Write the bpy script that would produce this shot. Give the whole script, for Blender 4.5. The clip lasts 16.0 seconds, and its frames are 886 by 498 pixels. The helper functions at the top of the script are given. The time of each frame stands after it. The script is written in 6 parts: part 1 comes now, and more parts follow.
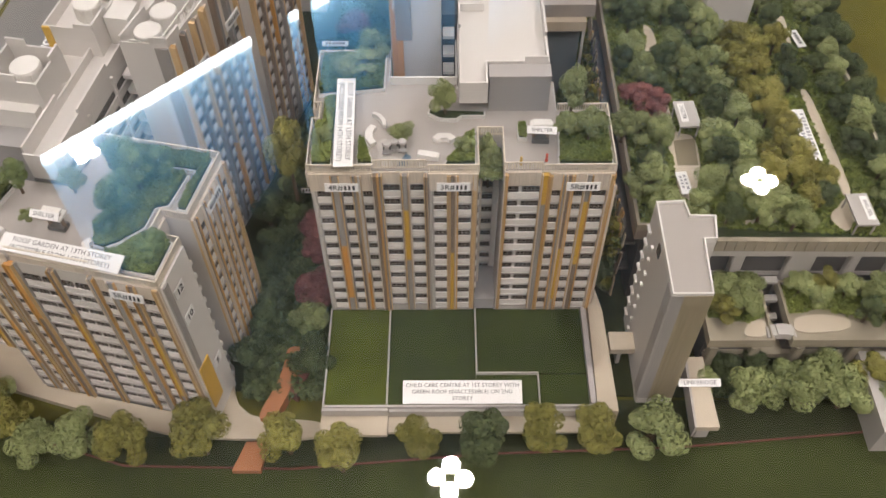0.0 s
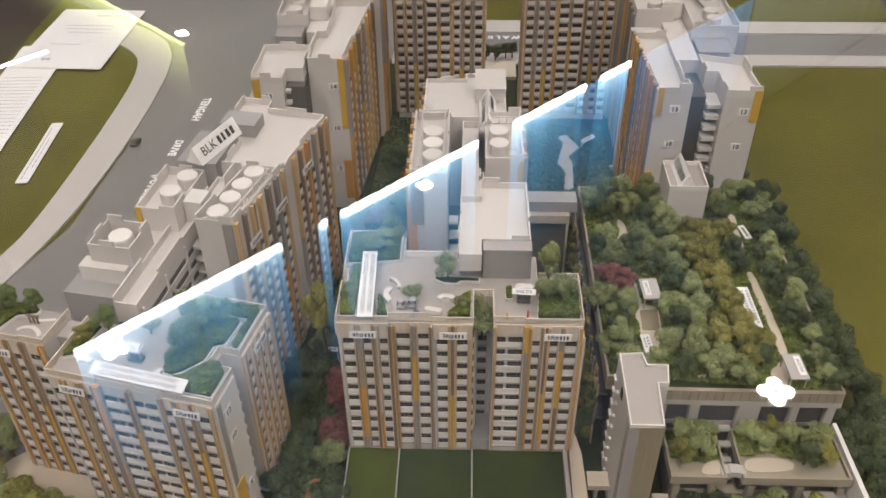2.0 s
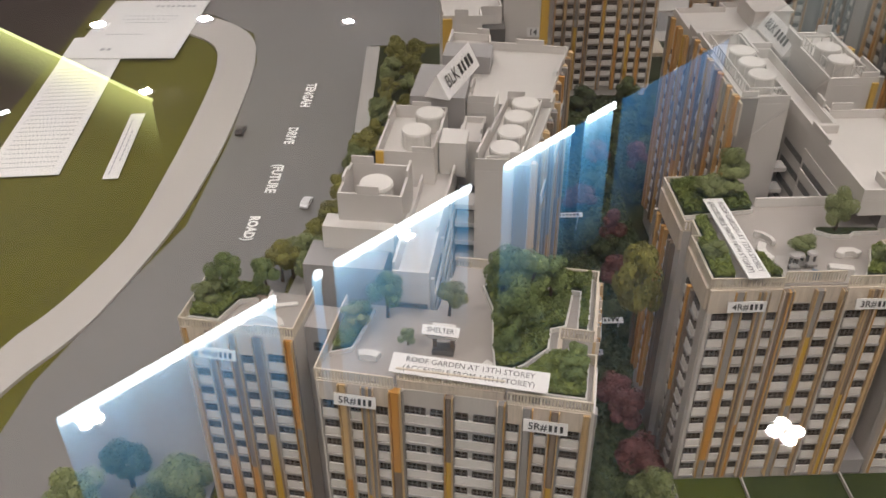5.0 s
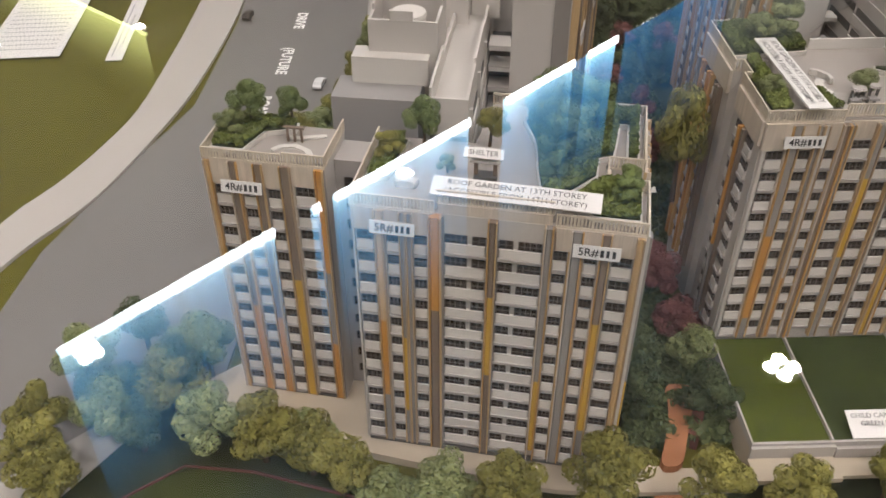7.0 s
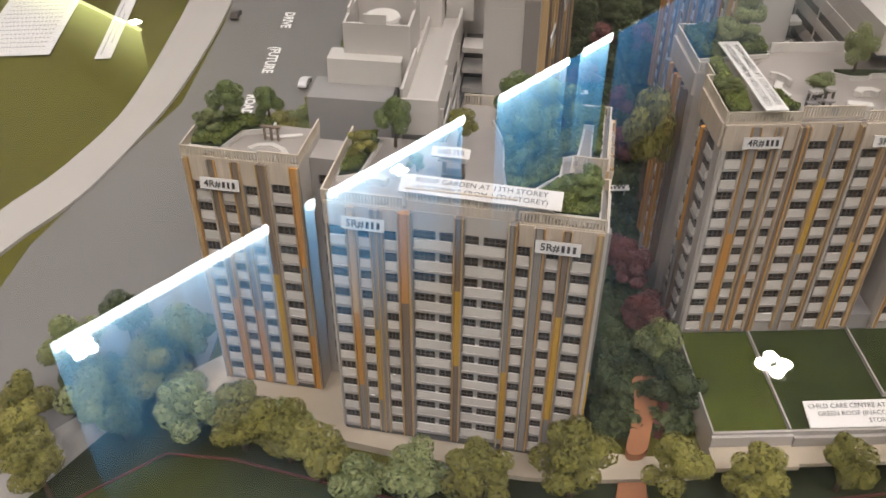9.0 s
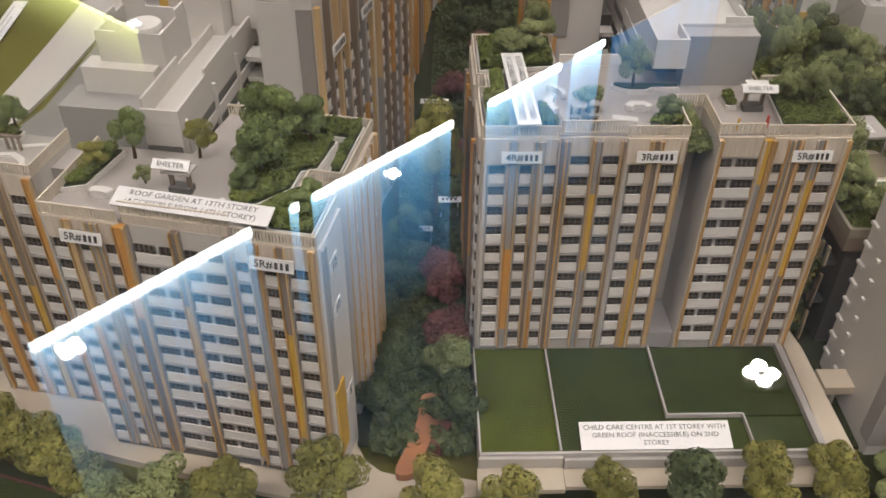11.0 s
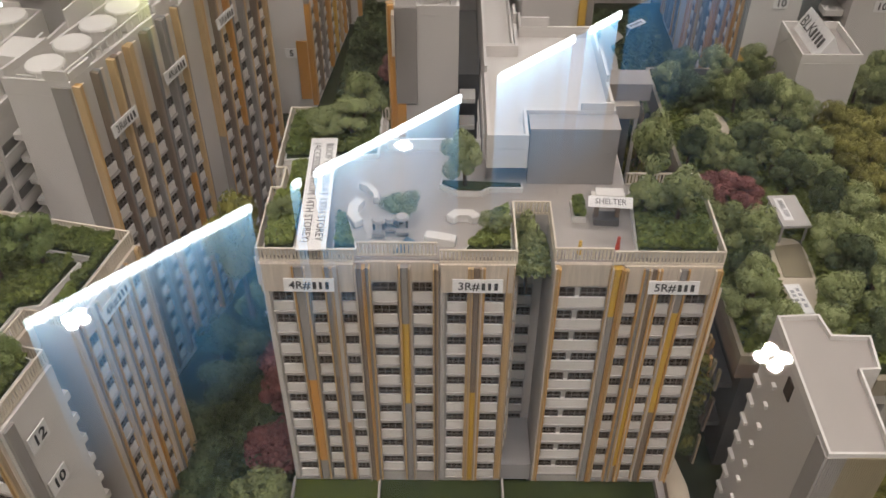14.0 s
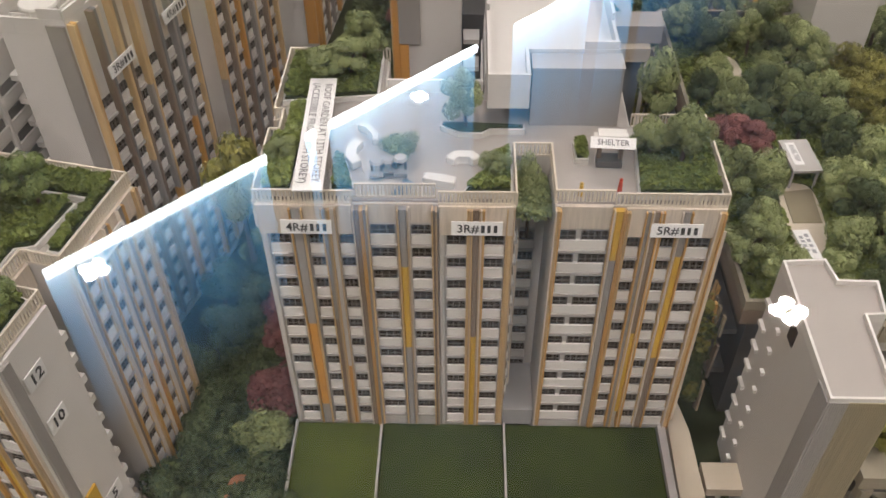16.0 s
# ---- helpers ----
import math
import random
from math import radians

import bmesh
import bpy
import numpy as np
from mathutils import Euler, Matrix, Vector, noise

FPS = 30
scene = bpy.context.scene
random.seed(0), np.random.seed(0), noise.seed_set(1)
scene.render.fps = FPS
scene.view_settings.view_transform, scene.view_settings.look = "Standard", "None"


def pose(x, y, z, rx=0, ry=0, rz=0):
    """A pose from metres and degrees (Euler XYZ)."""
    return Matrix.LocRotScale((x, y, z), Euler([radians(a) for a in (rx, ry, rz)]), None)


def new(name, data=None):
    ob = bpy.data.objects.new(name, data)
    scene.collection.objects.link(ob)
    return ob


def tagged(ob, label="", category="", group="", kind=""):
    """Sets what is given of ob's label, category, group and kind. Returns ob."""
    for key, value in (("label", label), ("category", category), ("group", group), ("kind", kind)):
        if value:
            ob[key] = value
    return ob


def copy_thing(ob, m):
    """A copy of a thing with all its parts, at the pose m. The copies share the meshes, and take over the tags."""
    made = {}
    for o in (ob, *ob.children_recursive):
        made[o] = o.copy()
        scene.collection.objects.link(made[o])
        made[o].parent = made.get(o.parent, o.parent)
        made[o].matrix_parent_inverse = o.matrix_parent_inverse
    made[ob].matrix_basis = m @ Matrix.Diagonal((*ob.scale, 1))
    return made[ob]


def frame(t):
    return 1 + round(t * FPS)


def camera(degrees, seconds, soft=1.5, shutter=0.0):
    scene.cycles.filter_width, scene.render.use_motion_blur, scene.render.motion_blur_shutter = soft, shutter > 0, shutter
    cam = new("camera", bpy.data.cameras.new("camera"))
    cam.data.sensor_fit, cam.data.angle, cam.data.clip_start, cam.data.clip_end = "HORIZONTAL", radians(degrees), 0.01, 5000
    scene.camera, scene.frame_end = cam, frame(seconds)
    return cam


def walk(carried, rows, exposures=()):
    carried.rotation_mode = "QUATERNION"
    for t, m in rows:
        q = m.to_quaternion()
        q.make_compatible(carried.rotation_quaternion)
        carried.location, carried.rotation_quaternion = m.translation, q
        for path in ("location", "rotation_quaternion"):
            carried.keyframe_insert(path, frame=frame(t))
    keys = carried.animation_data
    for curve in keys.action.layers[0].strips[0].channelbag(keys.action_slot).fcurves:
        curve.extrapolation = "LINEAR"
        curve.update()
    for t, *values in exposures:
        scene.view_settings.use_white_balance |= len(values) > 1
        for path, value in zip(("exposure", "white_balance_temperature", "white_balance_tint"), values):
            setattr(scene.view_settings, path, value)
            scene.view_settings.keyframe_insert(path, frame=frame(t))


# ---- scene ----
cam = camera(53.0, 16.0)
METRES, EYE, TILT, LEAN, TURN = 1.1, 0.65, 0.0, 0.0, 0.3
ROWS = [
    (0.0, 0.0, 0.0, 0.0, -0.37, -52.26, 0.29),
    (0.5, 0.0031, -0.0692, 0.0214, 0.36, -45.46, 0.31),
    (1.0, 0.0037, -0.1039, 0.0434, 0.58, -41.53, 0.15),
    (1.5, 0.0069, -0.1149, 0.0605, 0.75, -39.01, -0.01),
    (2.0, 0.0151, -0.1265, 0.0694, 1.4, -38.75, 0.41),
    (2.5, 0.0134, -0.1477, 0.0828, 1.27, -36.35, -0.09),
    (3.0, 0.0055, -0.1532, 0.083, 1.27, -35.47, -0.1),
    (3.5, -0.0345, -0.1344, 0.0329, 1.37, -35.81, 0.05),
    (4.0, -0.1072, -0.0907, -0.0269, 0.47, -35.22, 0.42),
    (4.5, -0.1944, -0.032, -0.0811, -1.07, -34.0, 0.67),
    (5.0, -0.2447, 0.0016, -0.1156, -2.19, -34.98, 0.32),
    (7.5, -0.2675, -0.0156, -0.1823, -2.33, -38.85, -0.03),
    (8.0, -0.2637, -0.022, -0.1783, -2.37, -38.94, -0.13),
    (10.5, -0.1783, -0.0239, -0.1648, -1.99, -38.38, -0.57),
    (11.0, -0.1186, -0.0155, -0.1708, -1.57, -38.52, -0.47),
    (11.5, -0.0664, 0.0014, -0.1704, -1.27, -38.8, -0.36),
    (12.0, -0.0347, 0.0099, -0.1705, -0.88, -38.84, -0.21),
    (12.5, -0.0199, 0.016, -0.1733, -0.43, -38.91, -0.03),
    (13.0, -0.0155, 0.0289, -0.1715, -0.14, -38.96, 0.26),
    (13.5, -0.0116, 0.0827, -0.1526, 0.32, -38.65, 0.38),
    (14.0, -0.0078, 0.1038, -0.1663, 0.15, -40.82, -0.19),
    (14.5, -0.0001, 0.1029, -0.1744, 0.22, -43.26, -0.31),
    (15.0, -0.001, 0.1039, -0.1719, 0.51, -43.48, -0.17),
    (15.5, -0.0007, 0.1052, -0.1735, 1.21, -43.63, 0.59),
    (16.0, -0.0005, 0.1048, -0.1732, 1.05, -43.86, 0.38),
]
walk(cam, [(t, pose(0, 0, EYE, TILT, LEAN, TURN) @ pose(METRES * x, METRES * y, METRES * z, 90 + pitch, roll, yaw)) for t, x, y, z, yaw, pitch, roll in ROWS],
     [(0.0, 0.09), (1.5, -0.03), (3.0, 0.0), (4.0, -0.08), (5.0, -0.17), (7.5, 0.03), (12.0, -0.02), (13.5, -0.2), (14.0, -0.17), (15.0, 0.0), (16.0, 0.04)])

# ---- light ----
world = bpy.data.worlds.new("hall_ambient")
scene.world = world
world.use_nodes = True
world.node_tree.nodes["Background"].inputs[0].default_value = (0.9, 0.87, 0.86, 1)
world.node_tree.nodes["Background"].inputs[1].default_value = 0.06
LAMP = 600.0
TUBE = 17.0
PANEL = 2.2
GLASS_Z = 0.40
CEILING = 5.0


# ---- materials ----
def mat(name, color, rough=0.6, var=0.12, scale=60.0, fine=900.0, bump=0.15, metal=0.0, piece=0.06, tint=None, streak=None):
    """Painted or printed model surface: broad stains, fine grain, a little change from piece to piece."""
    m = bpy.data.materials.new(name)
    m.use_nodes = True
    nt = m.node_tree
    N, L = nt.nodes, nt.links
    b = N["Principled BSDF"]
    b.inputs["Roughness"].default_value = rough
    b.inputs["Metallic"].default_value = metal
    if rough >= 0.9:
        b.inputs["Specular IOR Level"].default_value = 0.08
    geo = N.new("ShaderNodeNewGeometry")
    vec = geo.outputs["Position"]
    if streak:
        mp = N.new("ShaderNodeMapping")
        mp.inputs["Scale"].default_value = streak
        L.new(vec, mp.inputs["Vector"])
        vec = mp.outputs["Vector"]
    n1 = N.new("ShaderNodeTexNoise")
    n1.inputs["Scale"].default_value = scale
    n1.inputs["Detail"].default_value = 4
    n2 = N.new("ShaderNodeTexNoise")
    n2.inputs["Scale"].default_value = fine
    n2.inputs["Detail"].default_value = 3
    L.new(vec, n1.inputs["Vector"])
    L.new(vec, n2.inputs["Vector"])
    info = N.new("ShaderNodeObjectInfo")
    mix = N.new("ShaderNodeMix")
    mix.data_type = "RGBA"
    dark = [c * (1 - 2 * var) for c in color]
    light = tint if tint else [min(1, c * (1 + 2 * var)) for c in color]
    mix.inputs["A"].default_value = (*dark, 1)
    mix.inputs["B"].default_value = (*light, 1)
    add = N.new("ShaderNodeMath")
    add.operation = "MULTIPLY_ADD"
    L.new(n2.outputs["Fac"], add.inputs[0])
    add.inputs[1].default_value = 0.5
    half = N.new("ShaderNodeMath")
    half.operation = "MULTIPLY"
    L.new(n1.outputs["Fac"], half.inputs[0])
    half.inputs[1].default_value = 0.5
    L.new(half.outputs[0], add.inputs[2])
    L.new(add.outputs[0], mix.inputs["Factor"])
    hsv = N.new("ShaderNodeHueSaturation")
    rng = N.new("ShaderNodeMapRange")
    rng.inputs["To Min"].default_value = 1 - piece
    rng.inputs["To Max"].default_value = 1 + piece
    L.new(info.outputs["Random"], rng.inputs["Value"])
    L.new(rng.outputs[0], hsv.inputs["Value"])
    L.new(mix.outputs["Result"], hsv.inputs["Color"])
    L.new(hsv.outputs[0], b.inputs["Base Color"])
    if bump:
        bp = N.new("ShaderNodeBump")
        bp.inputs["Strength"].default_value = bump
        bp.inputs["Distance"].default_value = 0.0004
        L.new(n2.outputs["Fac"], bp.inputs["Height"])
        L.new(bp.outputs[0], b.inputs["Normal"])
    return m


def glow(name, color, strength, fade=0.0, height=1.0, edge=None, low=0.55):
    """A surface that gives off light; with fade it dims away from its lit lower edge."""
    m = bpy.data.materials.new(name)
    m.use_nodes = True
    nt = m.node_tree
    nt.nodes.remove(nt.nodes["Principled BSDF"])
    em = nt.nodes.new("ShaderNodeEmission")
    em.inputs[0].default_value = (*color, 1)
    em.inputs[1].default_value = strength
    if fade:
        tc = nt.nodes.new("ShaderNodeTexCoord")
        sep = nt.nodes.new("ShaderNodeSeparateXYZ")
        rng = nt.nodes.new("ShaderNodeMapRange")
        rng.inputs["From Max"].default_value = height
        rng.inputs["To Min"].default_value = 1.0
        rng.inputs["To Max"].default_value = 0.0
        pw = nt.nodes.new("ShaderNodeMath")
        pw.operation = "POWER"
        pw.inputs[1].default_value = fade
        ml = nt.nodes.new("ShaderNodeMath")
        ml.operation = "MULTIPLY"
        ml.inputs[1].default_value = strength
        nt.links.new(tc.outputs["Object"], sep.inputs[0])
        nt.links.new(sep.outputs["Z"], rng.inputs["Value"])
        nt.links.new(rng.outputs[0], pw.inputs[0])
        nt.links.new(pw.outputs[0], ml.inputs[0])
        wave = nt.nodes.new("ShaderNodeTexNoise")
        wave.noise_dimensions = "1D"
        wave.inputs["Scale"].default_value = 5.0
        wave.inputs["Detail"].default_value = 3.0
        span = nt.nodes.new("ShaderNodeMapRange")
        span.inputs["From Min"].default_value = 0.3
        span.inputs["From Max"].default_value = 0.7
        span.inputs["To Min"].default_value = low
        span.inputs["To Max"].default_value = 1.8 - low
        both = nt.nodes.new("ShaderNodeMath")
        both.operation = "MULTIPLY"
        nt.links.new(sep.outputs["X"], wave.inputs["W"])
        nt.links.new(wave.outputs["Fac"], span.inputs["Value"])
        nt.links.new(ml.outputs[0], both.inputs[0])
        nt.links.new(span.outputs[0], both.inputs[1])
        nt.links.new(both.outputs[0], em.inputs[1])
        if edge:
            near = nt.nodes.new("ShaderNodeMath")
            near.operation = "POWER"
            near.inputs[1].default_value = 11.0
            mix = nt.nodes.new("ShaderNodeMix")
            mix.data_type = "RGBA"
            mix.inputs["A"].default_value = (*color, 1)
            mix.inputs["B"].default_value = (*edge, 1)
            nt.links.new(rng.outputs[0], near.inputs[0])
            nt.links.new(near.outputs[0], mix.inputs["Factor"])
            nt.links.new(mix.outputs["Result"], em.inputs[0])
    if fade:
        thin = nt.nodes.new("ShaderNodeBsdfTransparent")
        sheet_sum = nt.nodes.new("ShaderNodeAddShader")
        nt.links.new(em.outputs[0], sheet_sum.inputs[0])
        nt.links.new(thin.outputs[0], sheet_sum.inputs[1])
        nt.links.new(sheet_sum.outputs[0], nt.nodes["Material Output"].inputs[0])
    else:
        nt.links.new(em.outputs[0], nt.nodes["Material Output"].inputs[0])
    return m


def leaf_mat(name, a, b, rough=0.75):
    m = bpy.data.materials.new(name)
    m.use_nodes = True
    nt = m.node_tree
    N, L = nt.nodes, nt.links
    p = N["Principled BSDF"]
    p.inputs["Roughness"].default_value = rough
    p.inputs["Specular IOR Level"].default_value = 0.2
    geo = N.new("ShaderNodeNewGeometry")
    info = N.new("ShaderNodeObjectInfo")
    mixf = N.new("ShaderNodeMath")
    mixf.operation = "MULTIPLY_ADD"
    mixf.inputs[1].default_value = 0.28
    half = N.new("ShaderNodeMath")
    half.operation = "MULTIPLY"
    half.inputs[1].default_value = 0.40
    L.new(info.outputs["Random"], half.inputs[0])
    L.new(geo.outputs["Random Per Island"], mixf.inputs[0])
    L.new(half.outputs[0], mixf.inputs[2])
    spot = N.new("ShaderNodeTexNoise")
    spot.inputs["Scale"].default_value = 130.0
    spot.inputs["Detail"].default_value = 2.0
    L.new(geo.outputs["Position"], spot.inputs["Vector"])
    wide = N.new("ShaderNodeMapRange")
    wide.inputs["From Min"].default_value = 0.3
    wide.inputs["From Max"].default_value = 0.7
    wide.inputs["To Min"].default_value = 0.0
    wide.inputs["To Max"].default_value = 0.32
    L.new(spot.outputs["Fac"], wide.inputs["Value"])
    both = N.new("ShaderNodeMath")
    both.operation = "ADD"
    L.new(mixf.outputs[0], both.inputs[0])
    L.new(wide.outputs[0], both.inputs[1])
    mix = N.new("ShaderNodeMix")
    mix.data_type = "RGBA"
    mix.inputs["A"].default_value = (*a, 1)
    mix.inputs["B"].default_value = (*b, 1)
    L.new(both.outputs[0], mix.inputs["Factor"])
    L.new(mix.outputs["Result"], p.inputs["Base Color"])
    return m


def pane_mat(name, gain):
    """Clear glass: see-through, with a mirror image that grows towards grazing angles."""
    m = bpy.data.materials.new(name)
    m.use_nodes = True
    nt = m.node_tree
    N, L = nt.nodes, nt.links
    N.remove(N["Principled BSDF"])
    fr = N.new("ShaderNodeFresnel")
    fr.inputs[0].default_value = 1.5
    ml = N.new("ShaderNodeMath")
    ml.operation = "MULTIPLY"
    ml.use_clamp = True
    ml.inputs[1].default_value = gain
    tr = N.new("ShaderNodeBsdfTransparent")
    tr.inputs[0].default_value = (0.97, 0.98, 0.97, 1)
    gl = N.new("ShaderNodeBsdfGlossy")
    gl.inputs["Roughness"].default_value = 0.0
    mx = N.new("ShaderNodeMixShader")
    L.new(fr.outputs[0], ml.inputs[0])
    L.new(ml.outputs[0], mx.inputs[0])
    L.new(tr.outputs[0], mx.inputs[1])
    L.new(gl.outputs[0], mx.inputs[2])
    L.new(mx.outputs[0], N["Material Output"].inputs[0])
    return m


def clear_mat(name):
    m = bpy.data.materials.new(name)
    m.use_nodes = True
    nt = m.node_tree
    nt.nodes.remove(nt.nodes["Principled BSDF"])
    tr = nt.nodes.new("ShaderNodeBsdfTransparent")
    nt.links.new(tr.outputs[0], nt.nodes["Material Output"].inputs[0])
    return m


WHITE = mat("white_card", (0.66, 0.63, 0.59), 0.55, 0.05)
OFFWHITE = mat("roof_white", (0.55, 0.52, 0.485), 0.6, 0.06)
WALL = mat("facade_wall", (0.56, 0.52, 0.48), 0.6, 0.08, streak=(1, 1, 0.15))
GABLE = mat("gable_white", (0.62, 0.585, 0.55), 0.6, 0.04)
SPAN = mat("spandrel_white", (0.68, 0.645, 0.605), 0.5, 0.05, piece=0.05)
LEDGE = mat("ledge_grey", (0.40, 0.37, 0.35), 0.55, 0.08)
GREY = mat("fin_grey", (0.30, 0.275, 0.255), 0.55, 0.08, streak=(1, 1, 0.1))
BROWN = mat("fin_brown", (0.235, 0.175, 0.13), 0.55, 0.1, streak=(1, 1, 0.1))
# Also used as painted shade in recesses, openings and below terraces.
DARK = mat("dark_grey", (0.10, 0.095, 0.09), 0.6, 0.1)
YELLOW = mat("fin_yellow", (0.62, 0.38, 0.055), 0.5, 0.06, streak=(1, 1, 0.1))
ORANGE = mat("fin_orange", (0.58, 0.285, 0.065), 0.5, 0.08, streak=(1, 1, 0.1))
SLATE = mat("fin_slate", (0.195, 0.20, 0.205), 0.55, 0.1, streak=(1, 1, 0.1))
AMBER = mat("fin_amber", (0.60, 0.35, 0.12), 0.5, 0.14, streak=(1, 1, 0.1))
TRIM = mat("trim_tan", (0.46, 0.34, 0.22), 0.55, 0.12, streak=(1, 1, 0.1))
OCHRE = mat("timber_ochre", (0.58, 0.40, 0.20), 0.55, 0.18, streak=(1, 1, 0.1))
BEIGE = mat("parapet_beige", (0.62, 0.535, 0.44), 0.55, 0.24, 330, 1200, streak=(1, 1, 0.05))
PICKET = mat("railing_cream", (0.66, 0.58, 0.47), 0.5, 0.1)
BOX = mat("plant_room_grey", (0.33, 0.315, 0.305), 0.6, 0.06)
PAVE = mat("roof_paving", (0.355, 0.320, 0.290), 0.7, 0.09, 90, 1500)
SANDY = mat("garden_sand", (0.24, 0.20, 0.125), 0.85, 0.2, 160, 1500)
STONE = mat("apron_paving", (0.52, 0.445, 0.34), 0.65, 0.07, 50, 900)
ASPHALT = mat("road_grey", (0.185, 0.172, 0.162), 0.55, 0.05, 12, 700, 0.1)
KERB = mat("footpath_light", (0.44, 0.41, 0.378), 0.6, 0.05, 20, 700)
LAWN = mat("flocked_lawn", (0.105, 0.097, 0.017), 0.95, 0.28, 7, 90, 0.0)
LAWN2 = mat("green_roof_turf", (0.041, 0.054, 0.0155), 0.95, 0.36, 26, 70, 0.0)
SOIL = mat("planting_bed", (0.040, 0.052, 0.022), 0.95, 0.3, 90, 320, 0.4)
UNDER = mat("undergrowth", (0.034, 0.040, 0.018), 0.95, 0.35, 60, 260, 0.4)
# Lighter copy of the roof turf, with reflected light painted into its colour.
LAWN_LIT = mat("lit_turf", (0.070, 0.086, 0.014), 0.95, 0.32, 26, 70, 0.0)
FRONTLAWN = mat("dark_front_lawn", (0.046, 0.056, 0.018), 0.95, 0.35, 14, 130, 0.0)
MOSSY = mat("weathered_concrete", (0.30, 0.26, 0.19), 0.75, 0.18, 50, 300)
EARTH = mat("terracotta_path", (0.36, 0.15, 0.065), 0.85, 0.2, 120, 1500)
REDEDGE = mat("red_edge", (0.13, 0.04, 0.03), 0.8, 0.2)
GLASS = mat("window_dark", (0.038, 0.027, 0.021), 0.25, 0.3, 300, 900, 0.0)
MULL = mat("mullion", (0.14, 0.12, 0.105), 0.5, 0.1)
LOUVRE = mat("gold_louvre", (0.44, 0.37, 0.25), 0.45, 0.15, 200, 900, 0.2, 0.2, streak=(1, 1, 0.1))
PAPER = mat("label_paper", (0.80, 0.78, 0.76), 0.6, 0.02)
INKGREY = mat("label_small_print", (0.34, 0.34, 0.35), 0.6, 0.05)
INK = mat("label_ink", (0.03, 0.03, 0.03), 0.6, 0.05)
PAINTW = mat("road_lettering", (0.88, 0.86, 0.83), 0.6, 0.05)
BARK = mat("bark", (0.10, 0.07, 0.045), 0.9, 0.2)
CARPET = mat("hall_carpet", (0.055, 0.04, 0.035), 0.9, 0.1, 3, 60)
HALLWALL = mat("hall_wall", (0.56, 0.52, 0.49), 0.8, 0.06, 1, 30)
HALLCEIL = mat("hall_ceiling", (0.66, 0.61, 0.57), 0.8, 0.04, 1, 30)
PLINTH = mat("case_plinth", (0.16, 0.13, 0.11), 0.4, 0.08, 4, 60)
BODYC = mat("car_body_dark", (0.05, 0.035, 0.03), 0.3, 0.05)
BODYW = mat("car_body_white", (0.7, 0.7, 0.7), 0.3, 0.05)
RED = mat("doll_red", (0.5, 0.06, 0.03), 0.5, 0.05)
STEEL = mat("fixture_steel", (0.5, 0.5, 0.5), 0.35, 0.05, metal=0.8)
PLAY = mat("play_blue", (0.10, 0.16, 0.22), 0.5, 0.1)
L_OLIVE = leaf_mat("leaf_olive", (0.108, 0.106, 0.022), (0.345, 0.318, 0.082))
L_GREEN = leaf_mat("leaf_green", (0.100, 0.122, 0.042), (0.39, 0.43, 0.185))
L_LEAFY = leaf_mat("leaf_leafy", (0.058, 0.090, 0.030), (0.255, 0.315, 0.105))
# Dark green, lowered further to paint in the courtyard's weak light.
L_DARK = leaf_mat("leaf_dark_shaded", (0.031, 0.047, 0.022), (0.130, 0.158, 0.064))
L_YELLOW = leaf_mat("leaf_yellow", (0.150, 0.140, 0.032), (0.41, 0.37, 0.105))
L_RED = leaf_mat("leaf_red", (0.110, 0.042, 0.040), (0.40, 0.165, 0.145))
L_SHRUB = leaf_mat("leaf_shrub", (0.070, 0.098, 0.022), (0.27, 0.31, 0.080))
PANE = pane_mat("case_glass", 1.9)
CLEAR = clear_mat("case_glass_body")
BULB = glow("lamp_white", (1.0, 0.915, 0.885), LAMP)
TUBEW = glow("tube_white", (0.86, 0.95, 1.0), TUBE)
BLUEFILL = glow("panel_blue_plain", (0.05, 0.34, 0.74), 1.3, 1.15, 1.4)
BLUEDIM = glow("panel_pale_blue", (0.40, 0.48, 0.47), 0.38, 0.6, 1.4)
BLUEFAR = glow("panel_blue_far", (0.04, 0.33, 0.74), 0.75, 1.0, 1.4)
BLUE = glow("panel_blue", (0.07, 0.38, 0.74), PANEL, 1.15, 1.4, (1.0, 1.8, 2.4))
TUBEY = glow("tube_yellow", (0.85, 0.92, 0.42), 5.0)
YEL = glow("panel_yellow", (0.72, 0.78, 0.26), 1.9, 2.6, 0.80, None, 0.9)


# ---- building helpers ----
def thing(name, m, label, category, group="", kind=""):
    ob = new(name)
    ob.empty_display_size = 0.01
    ob.matrix_basis = m
    return tagged(ob, label, category, group, kind)


def link_mesh(name, bm, material, parent=None, label="", m=None):
    me = bpy.data.meshes.new(name)
    bm.normal_update()
    bm.to_mesh(me)
    bm.free()
    for x in (material if isinstance(material, (list, tuple)) else [material]):
        me.materials.append(x)
    ob = new(name, me)
    if parent is not None:
        ob.parent = parent
    if m is not None:
        ob.matrix_basis = m
    if label:
        ob["label"] = label
    return ob


part = link_mesh


def add_box(bm, x0, y0, z0, x1, y1, z1, index=0):
    v = [bm.verts.new(p) for p in ((x0, y0, z0), (x1, y0, z0), (x1, y1, z0), (x0, y1, z0), (x0, y0, z1), (x1, y0, z1), (x1, y1, z1), (x0, y1, z1))]
    for f in ((3, 2, 1, 0), (4, 5, 6, 7), (0, 1, 5, 4), (1, 2, 6, 5), (2, 3, 7, 6), (3, 0, 4, 7)):
        bm.faces.new([v[i] for i in f]).material_index = index


